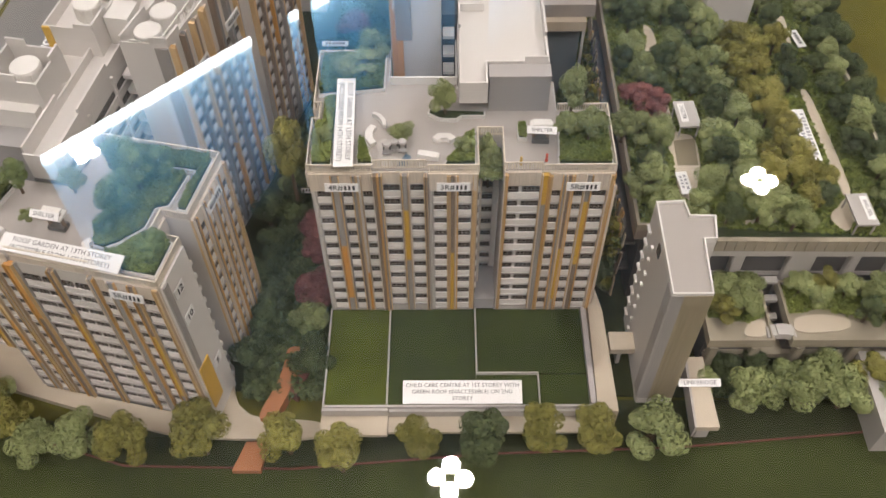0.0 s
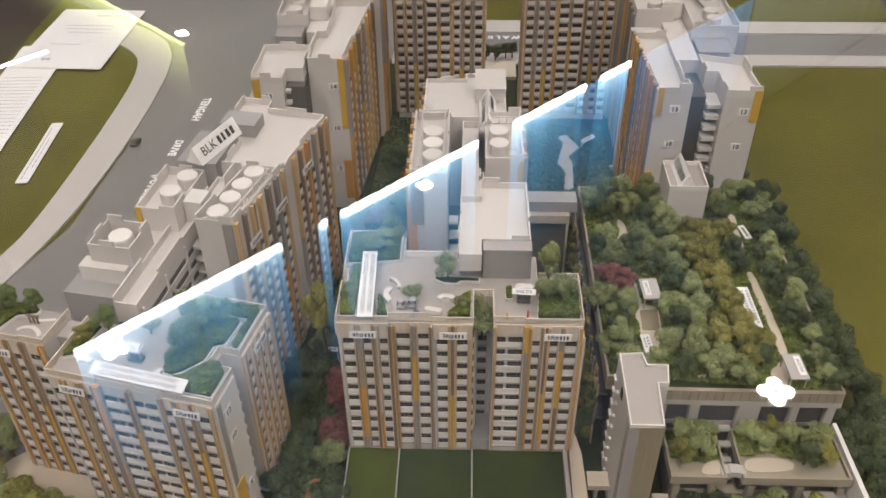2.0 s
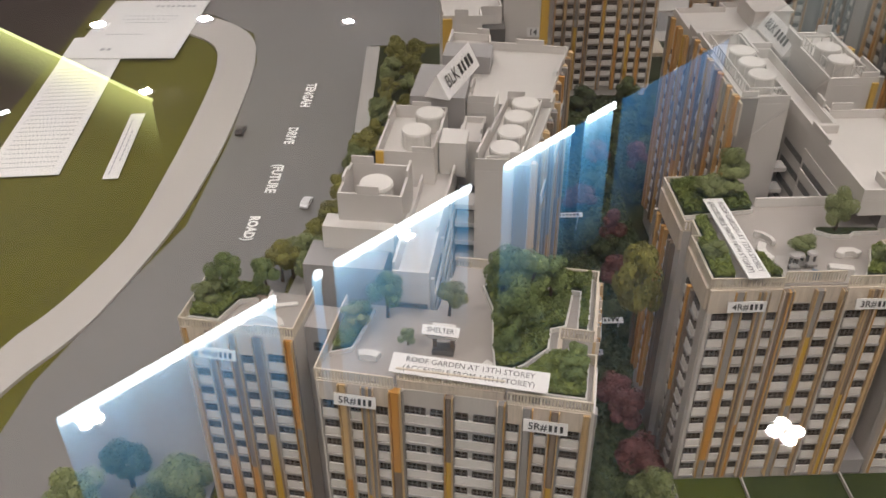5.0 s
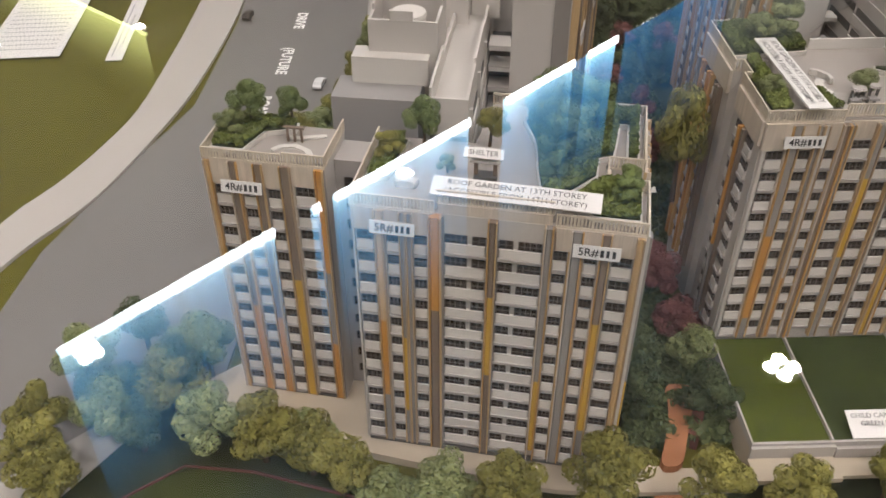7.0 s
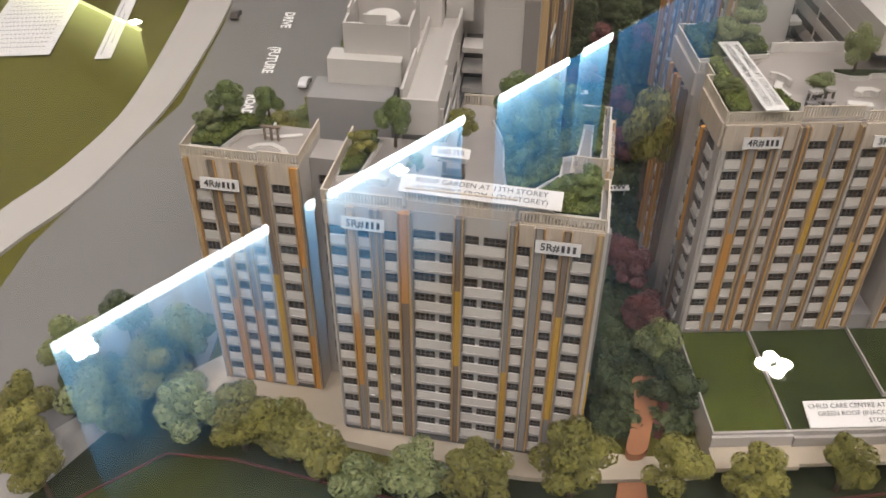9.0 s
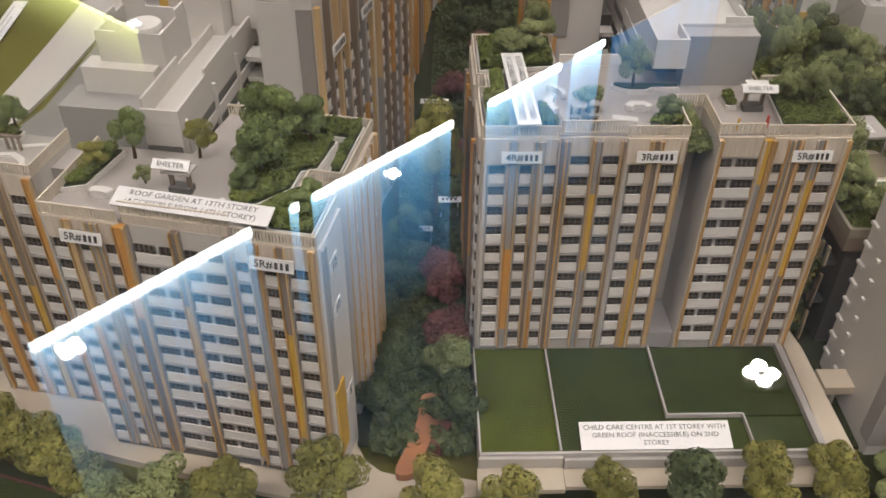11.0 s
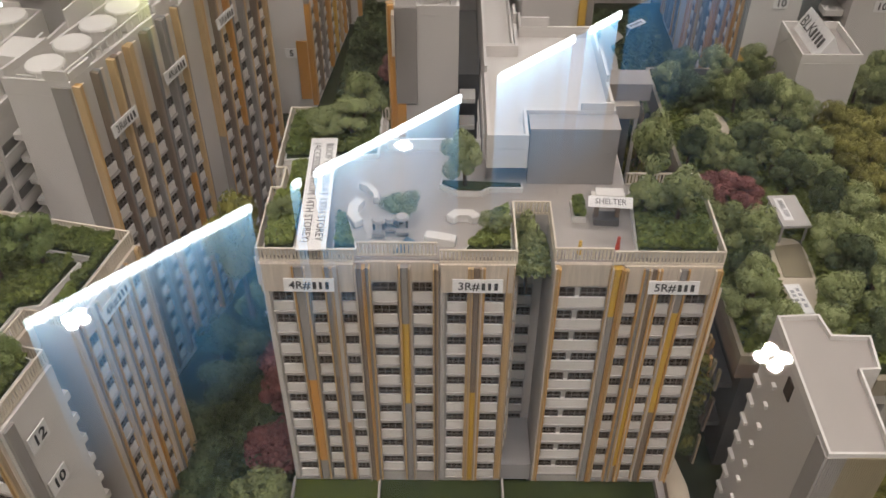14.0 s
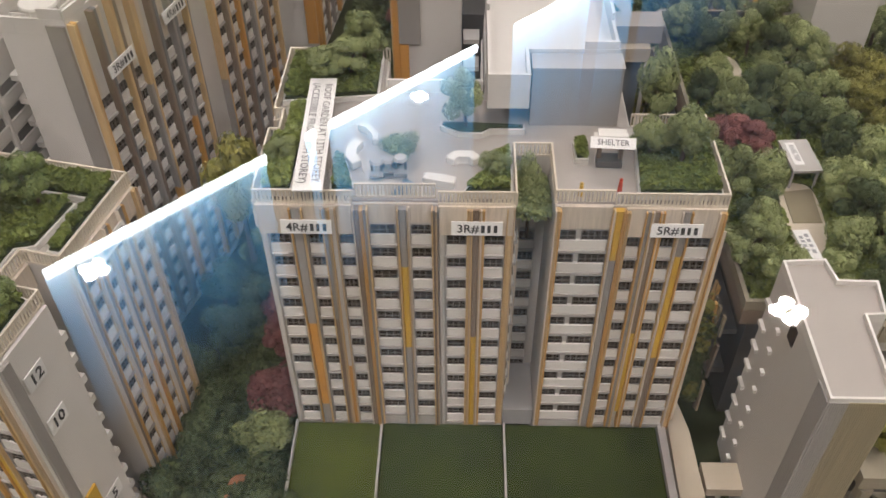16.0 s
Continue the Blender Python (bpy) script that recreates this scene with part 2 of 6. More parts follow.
def add_prism(bm, poly, z0, z1, index=0):
    a = sum(p[0] * q[1] - q[0] * p[1] for p, q in zip(poly, poly[1:] + poly[:1]))
    if a < 0:
        poly = poly[::-1]
    lo = [bm.verts.new((x, y, z0)) for x, y in poly]
    hi = [bm.verts.new((x, y, z1)) for x, y in poly]
    bm.faces.new(lo[::-1]).material_index = index
    bm.faces.new(hi).material_index = index
    n = len(poly)
    for i in range(n):
        bm.faces.new((lo[i], lo[(i + 1) % n], hi[(i + 1) % n], hi[i])).material_index = index


def inset(poly, d):
    """The polygon moved inwards by d, with mitred corners."""
    a = sum(p[0] * q[1] - q[0] * p[1] for p, q in zip(poly, poly[1:] + poly[:1]))
    if a < 0:
        poly = poly[::-1]
    out = []
    n = len(poly)
    for i in range(n):
        p, q, r = Vector(poly[i - 1]), Vector(poly[i]), Vector(poly[(i + 1) % n])
        e, f = (q - p).normalized(), (r - q).normalized()
        ne, nf = Vector((-e.y, e.x)), Vector((-f.y, f.x))
        k = 1 + ne.dot(nf)
        off = (ne + nf) / max(k, 0.3)
        out.append((q.x + off.x * d, q.y + off.y * d))
    return poly, out


def prism(name, parent, material, poly, z0, z1, label=""):
    bm = bmesh.new()
    add_prism(bm, list(poly), z0, z1)
    return part(name, bm, material, parent, label)


def rim(name, parent, material, poly, z0, z1, t, label=""):
    """A wall of thickness t standing along the polygon's edge."""
    outer, inner = inset(list(poly), t)
    bm = bmesh.new()
    n = len(outer)
    rows = [[bm.verts.new((x, y, z)) for x, y in ring] for ring, z in ((outer, z0), (outer, z1), (inner, z1), (inner, z0))]
    for i in range(n):
        j = (i + 1) % n
        for k in range(4):
            a, b = rows[k], rows[(k + 1) % 4]
            bm.faces.new((a[i], a[j], b[j], b[i]))
    return part(name, bm, material, parent, label)


def rect(x0, y0, x1, y1):
    return [(x0, y0), (x1, y0), (x1, y1), (x0, y1)]


SHARED = {}


def piece(name, parent, material, m, sx, sy, sz):
    """A small block, x and y about its middle and z from its foot, on a mesh that alike pieces share; its upper rim is eased."""
    key = (name, material.name, round(sx, 5), round(sy, 5), round(sz, 5))
    if key not in SHARED:
        bm = bmesh.new()
        e = min(sx, sy, sz) * 0.18
        x, y = sx / 2, sy / 2
        add_prism(bm, [(-x, -y + e), (-x + e, -y), (x - e, -y), (x, -y + e), (x, y), (-x, y)], 0, sz)
        me = bpy.data.meshes.new(name)
        bm.to_mesh(me)
        bm.free()
        me.materials.append(material)
        SHARED[key] = me
    ob = new(name, SHARED[key])
    ob.parent = parent
    ob.matrix_basis = m
    return ob


def window_piece(parent, m, w, h, panes):
    key = ("window", round(w, 4), round(h, 4), panes)
    if key not in SHARED:
        bm = bmesh.new()
        add_box(bm, -w / 2, -0.0004, 0, w / 2, 0.0006, h, 0)
        t = 0.0003
        for i in range(panes + 1):
            x = -w / 2 + w * i / panes
            add_box(bm, x - t, -0.0009, 0, x + t, 0.0003, h, 1)
        add_box(bm, -w / 2, -0.0008, h * 0.5 - t / 2, w / 2, 0.0002, h * 0.5 + t / 2, 1)
        me = bpy.data.meshes.new("window")
        bm.to_mesh(me)
        bm.free()
        me.materials.append(GLASS)
        me.materials.append(MULL)
        SHARED[key] = me
    ob = new("window", SHARED[key])
    ob.parent = parent
    ob.matrix_basis = m
    return ob


PITCH = 0.0149


def facade(parent, p0, p1, z0, rows, cols, pitch=PITCH, top=None, lift=0.0, deep=1.0, crown=None):
    """Bays of a front from p0 to p1, left to right as seen from outside.
    cols: (width, kind, more): 'w' windows (more: lift), 'd' double windows, 'p' plain, 'f' fin with colour bands from foot to head."""
    d = Vector((p1[0] - p0[0], p1[1] - p0[1]))
    ang = math.degrees(math.atan2(d.y, d.x))
    total = sum(c[0] for c in cols)
    head = top if top else z0 + rows * pitch
    base = pose(p0[0], p0[1], 0, 0, 0, ang)
    u = 0.0
    for c in cols:
        w = c[0] / total * d.length
        mid = u + w / 2
        kind = c[1]
        if kind in "wd":
            up = (c[2] if len(c) > 2 else 0.0) + lift
            for i in range(rows):
                z = z0 + up + i * pitch
                piece("ledge", parent, LEDGE, base @ pose(mid, -0.0008, z), w * 0.99, 0.0034, pitch * 0.11)
                piece("spandrel", parent, SPAN, base @ pose(mid, -0.0006, z + pitch * 0.115), w * 0.95, 0.0022, pitch * 0.39)
                hw = pitch * 0.33
                zz = z + pitch * 0.52
                if kind == "w":
                    window_piece(parent, base @ pose(mid, -0.0004, zz), w * 0.86, hw, 3)
                else:
                    a, b = (0.31, 0.52) if len(c) < 4 else (0.52, 0.31)
                    window_piece(parent, base @ pose(u + w * (0.02 + a / 2), -0.0004, zz), w * a, hw, 2 if a < 0.5 else 4)
                    window_piece(parent, base @ pose(u + w * (0.98 - b / 2), -0.0004, zz), w * b, hw, 2 if b < 0.5 else 4)
        elif kind == "f":
            bands = c[2]
            out = (c[3] if len(c) > 3 else 0.0036) * deep
            for a, b, m in bands:
                za, zb = z0 + (head - z0) * a, z0 + (head - z0) * b
                if crown and b >= 1:
                    zb = crown
                if deep > 1.05:
                    piece("fin", parent, m, base @ pose(u + w * 0.24, -out / 2 + 0.0004, za), w * 0.36, out, zb - za)
                else:
                    piece("fin", parent, m, base @ pose(mid, -out / 2 + 0.0004, za), w * 0.58, out, zb - za)
            if deep > 1.05 and rows >= 12 and crown:
                zt = z0 + rows * pitch + 0.001
                piece("parapet_panel", parent, BEIGE, base @ pose(u + w * 1.1, -0.0006, zt), w * 1.6, 0.0016, crown - 0.002 - zt)
            if deep > 1.05:
                second = (AMBER, BROWN, ORANGE, SLATE, OCHRE)[int(u * 900) % 5]
                piece("fin", parent, second, base @ pose(u + w * 0.76, -out * 0.4 + 0.0004, z0), w * 0.42, out * 0.8, (crown or head) - z0)
            elif bands[0][2] is not WALL:
                turn = int(u * 700) % 3
                if w > 0.0028:
                    for side, m in ((u + w * 0.10, (OCHRE, BEIGE, TRIM)[turn]), (u + w * 0.90, (TRIM, GREY, BEIGE)[turn])):
                        piece("trim_strip", parent, m, base @ pose(side, -out * 0.3 + 0.0004, z0), w * 0.18, out * 0.6, (crown or head) - z0)
                piece("trim_strip", parent, (AMBER, OCHRE, TRIM)[turn], base @ pose(u + w * 0.80 + 0.0003, -out / 2 - 0.0002, z0), 0.0007, out + 0.0006, (crown or head) - z0)
                piece("trim_strip", parent, (BEIGE, AMBER, OCHRE)[turn], base @ pose(u + w * 0.20 - 0.0003, -out / 2 - 0.0002, z0), 0.0006, out + 0.0004, (crown or head) - z0)
        u += w


def railing(parent, pts, z0, z1, step=0.0017, material=None):
    """Pickets with a top and bottom rail along a line."""
    bm = bmesh.new()
    for (x0, y0), (x1, y1) in zip(pts, pts[1:]):
        d = Vector((x1 - x0, y1 - y0))
        rot = Matrix.Translation((x0, y0, 0)) @ Matrix.Rotation(math.atan2(d.y, d.x), 4, "Z")
        first = len(bm.verts)
        n = max(2, int(d.length / step))
        rg = random.Random(int(abs(x0 * 7919 + y0 * 104729) * 1000))
        for i in range(n + 1):
            x = d.length * i / n
            h = 0.00045 * rg.uniform(0.6, 1.6)
            add_box(bm, x - h, -0.0003, z0, x + h, 0.0003, z1)
        add_box(bm, 0, -0.00045, z1 - 0.0008, d.length, 0.00045, z1 + 0.0002)
        add_box(bm, 0, -0.00045, z0, d.length, 0.00045, z0 + 0.0010)
        bm.verts.ensure_lookup_table()
        bmesh.ops.transform(bm, matrix=rot, verts=bm.verts[first:])
    return part("railing", bm, material or PICKET, parent)


def lettering(text, size, parent, m, material=None, align="CENTER", bold=0.0):
    cu = bpy.data.curves.new("lettering", "FONT")
    cu.body = text
    cu.size = size
    cu.align_x = align
    cu.align_y = "CENTER"
    cu.resolution_u = 2
    cu.offset = bold
    tmp = bpy.data.objects.new("lettering", cu)
    scene.collection.objects.link(tmp)
    me = bpy.data.meshes.new_from_object(tmp.evaluated_get(bpy.context.evaluated_depsgraph_get()))
    bpy.data.objects.remove(tmp)
    me.materials.clear()
    me.materials.append(material or INK)
    ob = new("lettering", me)
    ob.parent = parent
    ob.matrix_basis = m
    return ob


def bars(parent, m, w, h, count, material=None):
    """Plain marks in place of writing."""
    rg = random.Random(int(w * 1e5) + count)
    bm = bmesh.new()
    step = w / count
    for i in range(count):
        x = -w / 2 + step * (i + 0.12)
        add_box(bm, x, -h / 2, 0, x + step * rg.uniform(0.45, 0.65), h / 2, 0.0002)
    ob = part("marks", bm, material or INK, parent)
    ob.matrix_basis = m
    return ob


def board(name, m, w, h, label, text=(), size=0.005, t=0.0008, mark=None, legs=0.0, group=""):
    """A paper label in its local x-y plane, lettered on +z."""
    ob = thing(name, m, label, "label", group)
    bm = bmesh.new()
    add_box(bm, -w / 2, -h / 2, -t, w / 2, h / 2, 0)
    part("card", bm, PAPER, ob)
    n = len(text)
    for i, s in enumerate(text):
        lettering(s, size, ob, pose(0, (n - 1) / 2 * size * 1.15 - i * size * 1.15, 0.0003))
    if mark:
        for dx, dy, bw, bh, cnt in mark:
            bars(ob, pose(dx, dy, 0.0002), bw, bh, cnt, INKGREY if len(mark) > 1 else INK)
    if legs:
        bm = bmesh.new()
        for x in (-w * 0.35, w * 0.35):
            add_box(bm, x - 0.0006, -0.0006, -legs, x + 0.0006, 0.0006, -t)
        part("stick", bm, WHITE, ob)
    return ob


def tank(parent, x, y, z, r, h):
    bm = bmesh.new()
    bmesh.ops.create_cone(bm, cap_ends=True, segments=24, radius1=r, radius2=r, depth=h, matrix=Matrix.Translation((x, y, z + h / 2)))
    bmesh.ops.create_cone(bm, cap_ends=True, segments=24, radius1=r * 1.06, radius2=r * 0.98, depth=h * 0.1, matrix=Matrix.Translation((x, y, z + h * 0.99)))
    for k in range(8):
        a = k * math.pi / 4
        add_box(bm, x + r * math.cos(a) - 0.0004, y + r * math.sin(a) - 0.0004, z, x + r * math.cos(a) + 0.0004, y + r * math.sin(a) + 0.0004, z + h * 0.9)
    return part("water_tank", bm, WHITE, parent)


def block(parent, poly, z0, z1, wall=None, roof=None, lip=0.006, t=0.0016, dz=0.0):
    """A wing: body, roof sheet and parapet."""
    prism("wall", parent, wall or WALL, poly, z0, z1)
    _, inner = inset(list(poly), t)
    prism("roof", parent, roof or OFFWHITE, inner, z1 + 0.0002, z1 + 0.0014)
    if lip:
        rim("parapet", parent, WHITE if wall is None else wall, poly, z1 + 0.0001, z1 + lip, t)
        outer = inset(list(poly), t * 0.5)[1]
        rg = random.Random(int(abs(poly[0][0] * 5000 + poly[0][1] * 3000)))
        for (x0, y0), (x1, y1) in zip(outer, outer[1:] + outer[:1]):
            n = math.hypot(x1 - x0, y1 - y0)
            if n < 0.028:
                continue
            a, k = rg.choice(((0.0, 0.34), (0.3, 0.36), (0.62, 0.38))), rg.uniform(0.003, 0.006)
            u = a[0] + a[1] / 2
            piece("parapet_step", parent, WHITE if wall is None else wall, pose(x0 + (x1 - x0) * u, y0 + (y1 - y0) * u, z1 + lip + 0.0001, 0, 0, math.degrees(math.atan2(y1 - y0, x1 - x0))), round(n * a[1] * 0.98, 4), t * 0.96, round(k, 4))


# ---- plants ----
def leaf_cloud(bm, centres, count, size, rg, squash=0.8):
    for _ in range(count):
        cx, cy, cz, r = rg.choice(centres)
        while True:
            p = Vector((rg.uniform(-1, 1), rg.uniform(-1, 1), rg.uniform(-1, 1)))
            if 0.2 < p.length < 1:
                break
        p = p.normalized() * (p.length ** 0.35) * r
        q = Vector((cx + p.x, cy + p.y, cz + p.z * squash))
        out = (p.normalized() * 1.5 + Vector((rg.uniform(-.7, .7), rg.uniform(-.7, .7), rg.uniform(-.3, .8)))).normalized()
        a = out.orthogonal().normalized()
        a.rotate(Matrix.Rotation(rg.uniform(0, 6.28), 3, out))
        b = out.cross(a)
        s = size * rg.uniform(0.6, 1.3)
        v = [bm.verts.new(q + a * s * i + b * s * j * 0.9 + out * k * s) for i, j, k in ((-0.9, -0.6, 0), (1, -0.35, 0.2), (0.0, 1.0, 0.1))]
        bm.faces.new(v)


def build_tree(m, r, h, leaf, seed, label, leaves=5400, name="tree", category="tree"):
    """A model tree: tapered trunk with limbs under a crown of many small clumps."""
    rg = random.Random(seed)
    ob = thing(name, m, label, category, "model trees")
    bm = bmesh.new()
    zt = h * 0.5
    bmesh.ops.create_cone(bm, cap_ends=True, segments=7, radius1=r * 0.10, radius2=r * 0.05, depth=zt, matrix=Matrix.Translation((0, 0, zt / 2)))
    lobes = []
    n = rg.randint(11, 14)
    lean = rg.uniform(0, 6.28)
    for i in range(n):
        a = i * 2.4 + rg.uniform(-.5, .5)
        k = rg.uniform(0.22, 0.70) * r * (1 + 0.14 * math.cos(a - lean))
        z = h * (0.90 - 0.42 * (k / r) ** 2) * rg.uniform(0.50, 1.0)
        lobes.append((k * math.cos(a), k * math.sin(a), z, r * rg.uniform(0.27, 0.43)))
    lobes.append((0.1 * r * math.cos(lean), 0.1 * r * math.sin(lean), h * 0.84, r * 0.40))
    for x, y, z, _ in lobes[:6]:
        d = Vector((x, y, z - zt * 0.75))
        mm = Matrix.Translation((0, 0, zt * 0.75)) @ d.to_track_quat("Z", "Y").to_matrix().to_4x4() @ Matrix.Translation((0, 0, d.length / 2))
        bmesh.ops.create_cone(bm, cap_ends=False, segments=5, radius1=r * 0.045, radius2=r * 0.015, depth=d.length, matrix=mm)
    part("trunk", bm, BARK, ob)
    bm = bmesh.new()
    leaf_cloud(bm, lobes, leaves, r * 0.053, rg)
    part("crown", bm, leaf, ob)
    return ob


TREES = {}
KINDS = {"leafy": (L_LEAFY, "deep green foam foliage model tree"), "olive": (L_OLIVE, "olive-green foam foliage model tree"), "green": (L_GREEN, "mid-green foam foliage model tree"),
         "dark": (L_DARK, "dark green foam foliage model tree"), "yellow": (L_YELLOW, "yellow-green foam foliage model tree"),
         "red": (L_RED, "dusty red foam foliage model tree")}
PLANT = random.Random(5)


def tree(kind, x, y, z, r, h, where=""):
    k = PLANT.randint(0, 3)
    key = (kind, k)
    turn = PLANT.uniform(0, 360)
    s = pose(x, y, z, PLANT.uniform(-5, 5), PLANT.uniform(-5, 5), turn) @ Matrix.Diagonal((r / 0.022, r / 0.022, h / 0.05, 1))
    if key not in TREES:
        leaf, label = KINDS[kind]
        TREES[key] = build_tree(s, 0.022, 0.05, leaf, hash((len(kind), kind[0] == "d", k)) % 1000 + k * 7 + len(TREES), label + where)
        return TREES[key]
    ob = copy_thing(TREES[key], Matrix.Identity(4))
    ob.matrix_basis = s
    ob["label"] = KINDS[kind][1] + where
    return ob


def inside(x, y, poly):
    hit = False
    for (x0, y0), (x1, y1) in zip(poly, poly[1:] + poly[:1]):
        if (y0 > y) != (y1 > y) and x < (x1 - x0) * (y - y0) / (y1 - y0) + x0:
            hit = not hit
    return hit


def shrubs(m, poly, z, h, density, leaf, label, seed, size=0.0016, name="shrubs", clear=()):
    """Low planting scattered over a bed: many small leaves, in uneven heaps."""
    rg = random.Random(seed)
    xs, ys = [p[0] for p in poly], [p[1] for p in poly]
    bm = bmesh.new()
    area = (max(xs) - min(xs)) * (max(ys) - min(ys))
    for _ in range(int(area * 1e6 * density * 1.5)):
        x, y = rg.uniform(min(xs), max(xs)), rg.uniform(min(ys), max(ys))
        if not inside(x, y, poly) or any(inside(x, y, q) for q in clear):
            continue
        k = 0.5 + 0.5 * noise.noise((x * 70, y * 70, seed))
        zz = z + h * max(0.05, k) * rg.uniform(0.1, 1.0) ** 0.6
        out = Vector((rg.uniform(-.9, .9), rg.uniform(-.9, .9), rg.uniform(0.2, 1))).normalized()
        a = out.orthogonal().normalized()
        a.rotate(Matrix.Rotation(rg.uniform(0, 6.28), 3, out))
        b = out.cross(a)
        s = size * 0.78 * rg.uniform(0.6, 1.4)
        bm.faces.new([bm.verts.new(Vector((x, y, zz)) + a * s * i + b * s * j + out * k2 * s) for i, j, k2 in ((-1, -0.5, 0), (0.2, -0.9, 0.25), (1, 0.3, 0), (-0.1, 0.9, 0.3))])
    ob = link_mesh(name, bm, leaf, None, label, m)
    return tagged(ob, label, "shrubs", kind="stuff")


# ---- the hall ----
def slab(name, x0, y0, z0, x1, y1, z1, material, label, category):
    bm = bmesh.new()
    add_box(bm, x0, y0, z0, x1, y1, z1)
    return tagged(link_mesh(name, bm, material), label, category, kind="structure")


slab("floor", -9, -5, -0.95, 9, 17, -0.85, CARPET, "dark brown carpeted hall floor", "floor")
slab("ceiling", -9, -5, CEILING + 0.02, 9, 17, CEILING + 0.12, HALLCEIL, "plain brown-grey hall ceiling with downlights", "ceiling")
# Unseen walls, added and kept pale so they bounce light sideways.
slab("wall_south", -9, -5.1, -0.85, 9, -5, CEILING, HALLWALL, "plain pale hall wall, unseen, added for bounce light", "wall")
slab("wall_north", -9, 17, -0.85, 9, 17.1, CEILING, HALLWALL, "plain pale hall wall, unseen, added for bounce light", "wall")
slab("wall_west", -9.1, -5, -0.85, -9, 17, CEILING, HALLWALL, "plain pale hall wall, unseen, added for bounce light", "wall")
slab("wall_east", 9, -5, -0.85, 9.1, 17, CEILING, HALLWALL, "plain pale hall wall, unseen, added for bounce light", "wall")

# display case: plinth, base board and glass cover
BX0, BX1, BY0, BY1 = -0.81, 0.83, -0.50, 1.60
case = thing("display_case", pose(0, 0.5, -0.85), "low dark plinth with a clear glass cover over the model", "display case")
bm = bmesh.new()
add_box(bm, BX0 - 0.02, BY0 - 0.52, 0, BX1 + 0.02, BY1 - 0.48, 0.82)
part("plinth", bm, PLINTH, case)
bm = bmesh.new()
z = GLASS_Z + 0.85
add_box(bm, BX0, BY0 - 0.5, z - 0.006, BX1, BY1 - 0.5, z)
bm.faces.ensure_lookup_table()
for f in bm.faces:
    f.material_index = 0 if f.normal.z > 0.5 or f.calc_center_median().z > z - 0.0005 else 1
lid = part("glass_lid", bm, [PANE, CLEAR], case)
lid.visible_shadow = False

slab("ground", BX0, BY0, -0.03, BX1, BY1, 0.0, LAWN, "olive green flocked lawn covering the model's base board", "lawn")


def eased(poly, times=2):
    """Corners cut twice, for drawn curves."""
    for _ in range(times):
        poly = [q for a, b in zip(poly, poly[1:] + poly[:1]) for q in ((a[0] * 0.78 + b[0] * 0.22, a[1] * 0.78 + b[1] * 0.22), (a[0] * 0.22 + b[0] * 0.78, a[1] * 0.22 + b[1] * 0.78))]
    return poly


def sheet(name, poly, z0, z1, material, label, category, kind="structure"):
    bm = bmesh.new()
    if name in ("footpath", "garden_path", "apron", "planting_strip", "play_surface"):
        poly = eased(list(poly))
    add_prism(bm, list(poly), z0, z1)
    return tagged(link_mesh(name, bm, material), label, category, kind=kind)


# roads and paths on the base board
sheet("road", [(-0.63, 0.30), (-0.60, 0.565), (-0.555, 0.70), (-0.52, 0.80), (-0.505, 1.0), (-0.505, 1.24), (-0.525, 1.35), (-0.60, 1.43), (-0.72, 1.50), (-0.80, 1.56), (-0.80, 1.595),
               (-0.12, 1.595), (-0.12, 1.30), (-0.34, 1.29), (-0.352, 0.93), (-0.40, 0.70), (-0.43, 0.42), (-0.50, 0.33)], -0.001, 0.0012, ASPHALT, "smooth grey model road with white lettering", "road")
sheet("footpath", [(-0.70, 0.42), (-0.645, 0.607), (-0.613, 0.661), (-0.588, 0.73), (-0.572, 0.793), (-0.560, 1.0), (-0.557, 1.20), (-0.570, 1.285), (-0.60, 1.33), (-0.66, 1.37), (-0.74, 1.42),
                   (-0.74, 1.50), (-0.62, 1.435), (-0.548, 1.375), (-0.515, 1.31), (-0.503, 1.20), (-0.507, 1.0), (-0.522, 0.85), (-0.534, 0.781), (-0.555, 0.70), (-0.577, 0.627), (-0.624, 0.55), (-0.66, 0.42)],
      -0.001, 0.0035, KERB, "pale grey footpath curving along the road", "footpath")
sheet("footpath_2", [(-0.352, 0.93), (-0.345, 1.28), (-0.325, 1.28), (-0.335, 0.93), (-0.38, 0.66), (-0.40, 0.66)], -0.001, 0.004, KERB, "pale footpath beside the apartment blocks", "footpath")
sheet("road_2", rect(-0.12, 1.325, 0.828, 1.41), -0.001, 0.0014, ASPHALT, "grey side road behind the apartment blocks", "road")
sheet("footpath_3", rect(-0.12, 1.412, 0.812, 1.462), -0.001, 0.0035, KERB, "pale footpath along the side road", "footpath")
sheet("footpath_4", rect(-0.12, 1.283, 0.78, 1.323), -0.001, 0.0035, KERB, "pale footpath along the side road", "footpath")
sheet("courtyard_ground", [(-0.40, 0.36), (0.37, 0.345), (0.40, 1.28), (-0.33, 1.28), (-0.38, 0.66)], -0.001, 0.0022, UNDER, "dark planted courtyard ground between the blocks", "ground")
sheet("apron", [(-0.455, 0.400), (-0.388, 0.365), (-0.324, 0.345), (-0.263, 0.327), (-0.210, 0.311), (-0.094, 0.309), (-0.094, 0.326), (-0.17, 0.328), (-0.18, 0.40), (-0.40, 0.44)], 0.0, 0.0065, STONE, "pale beige paved apron in front of the block", "paving")
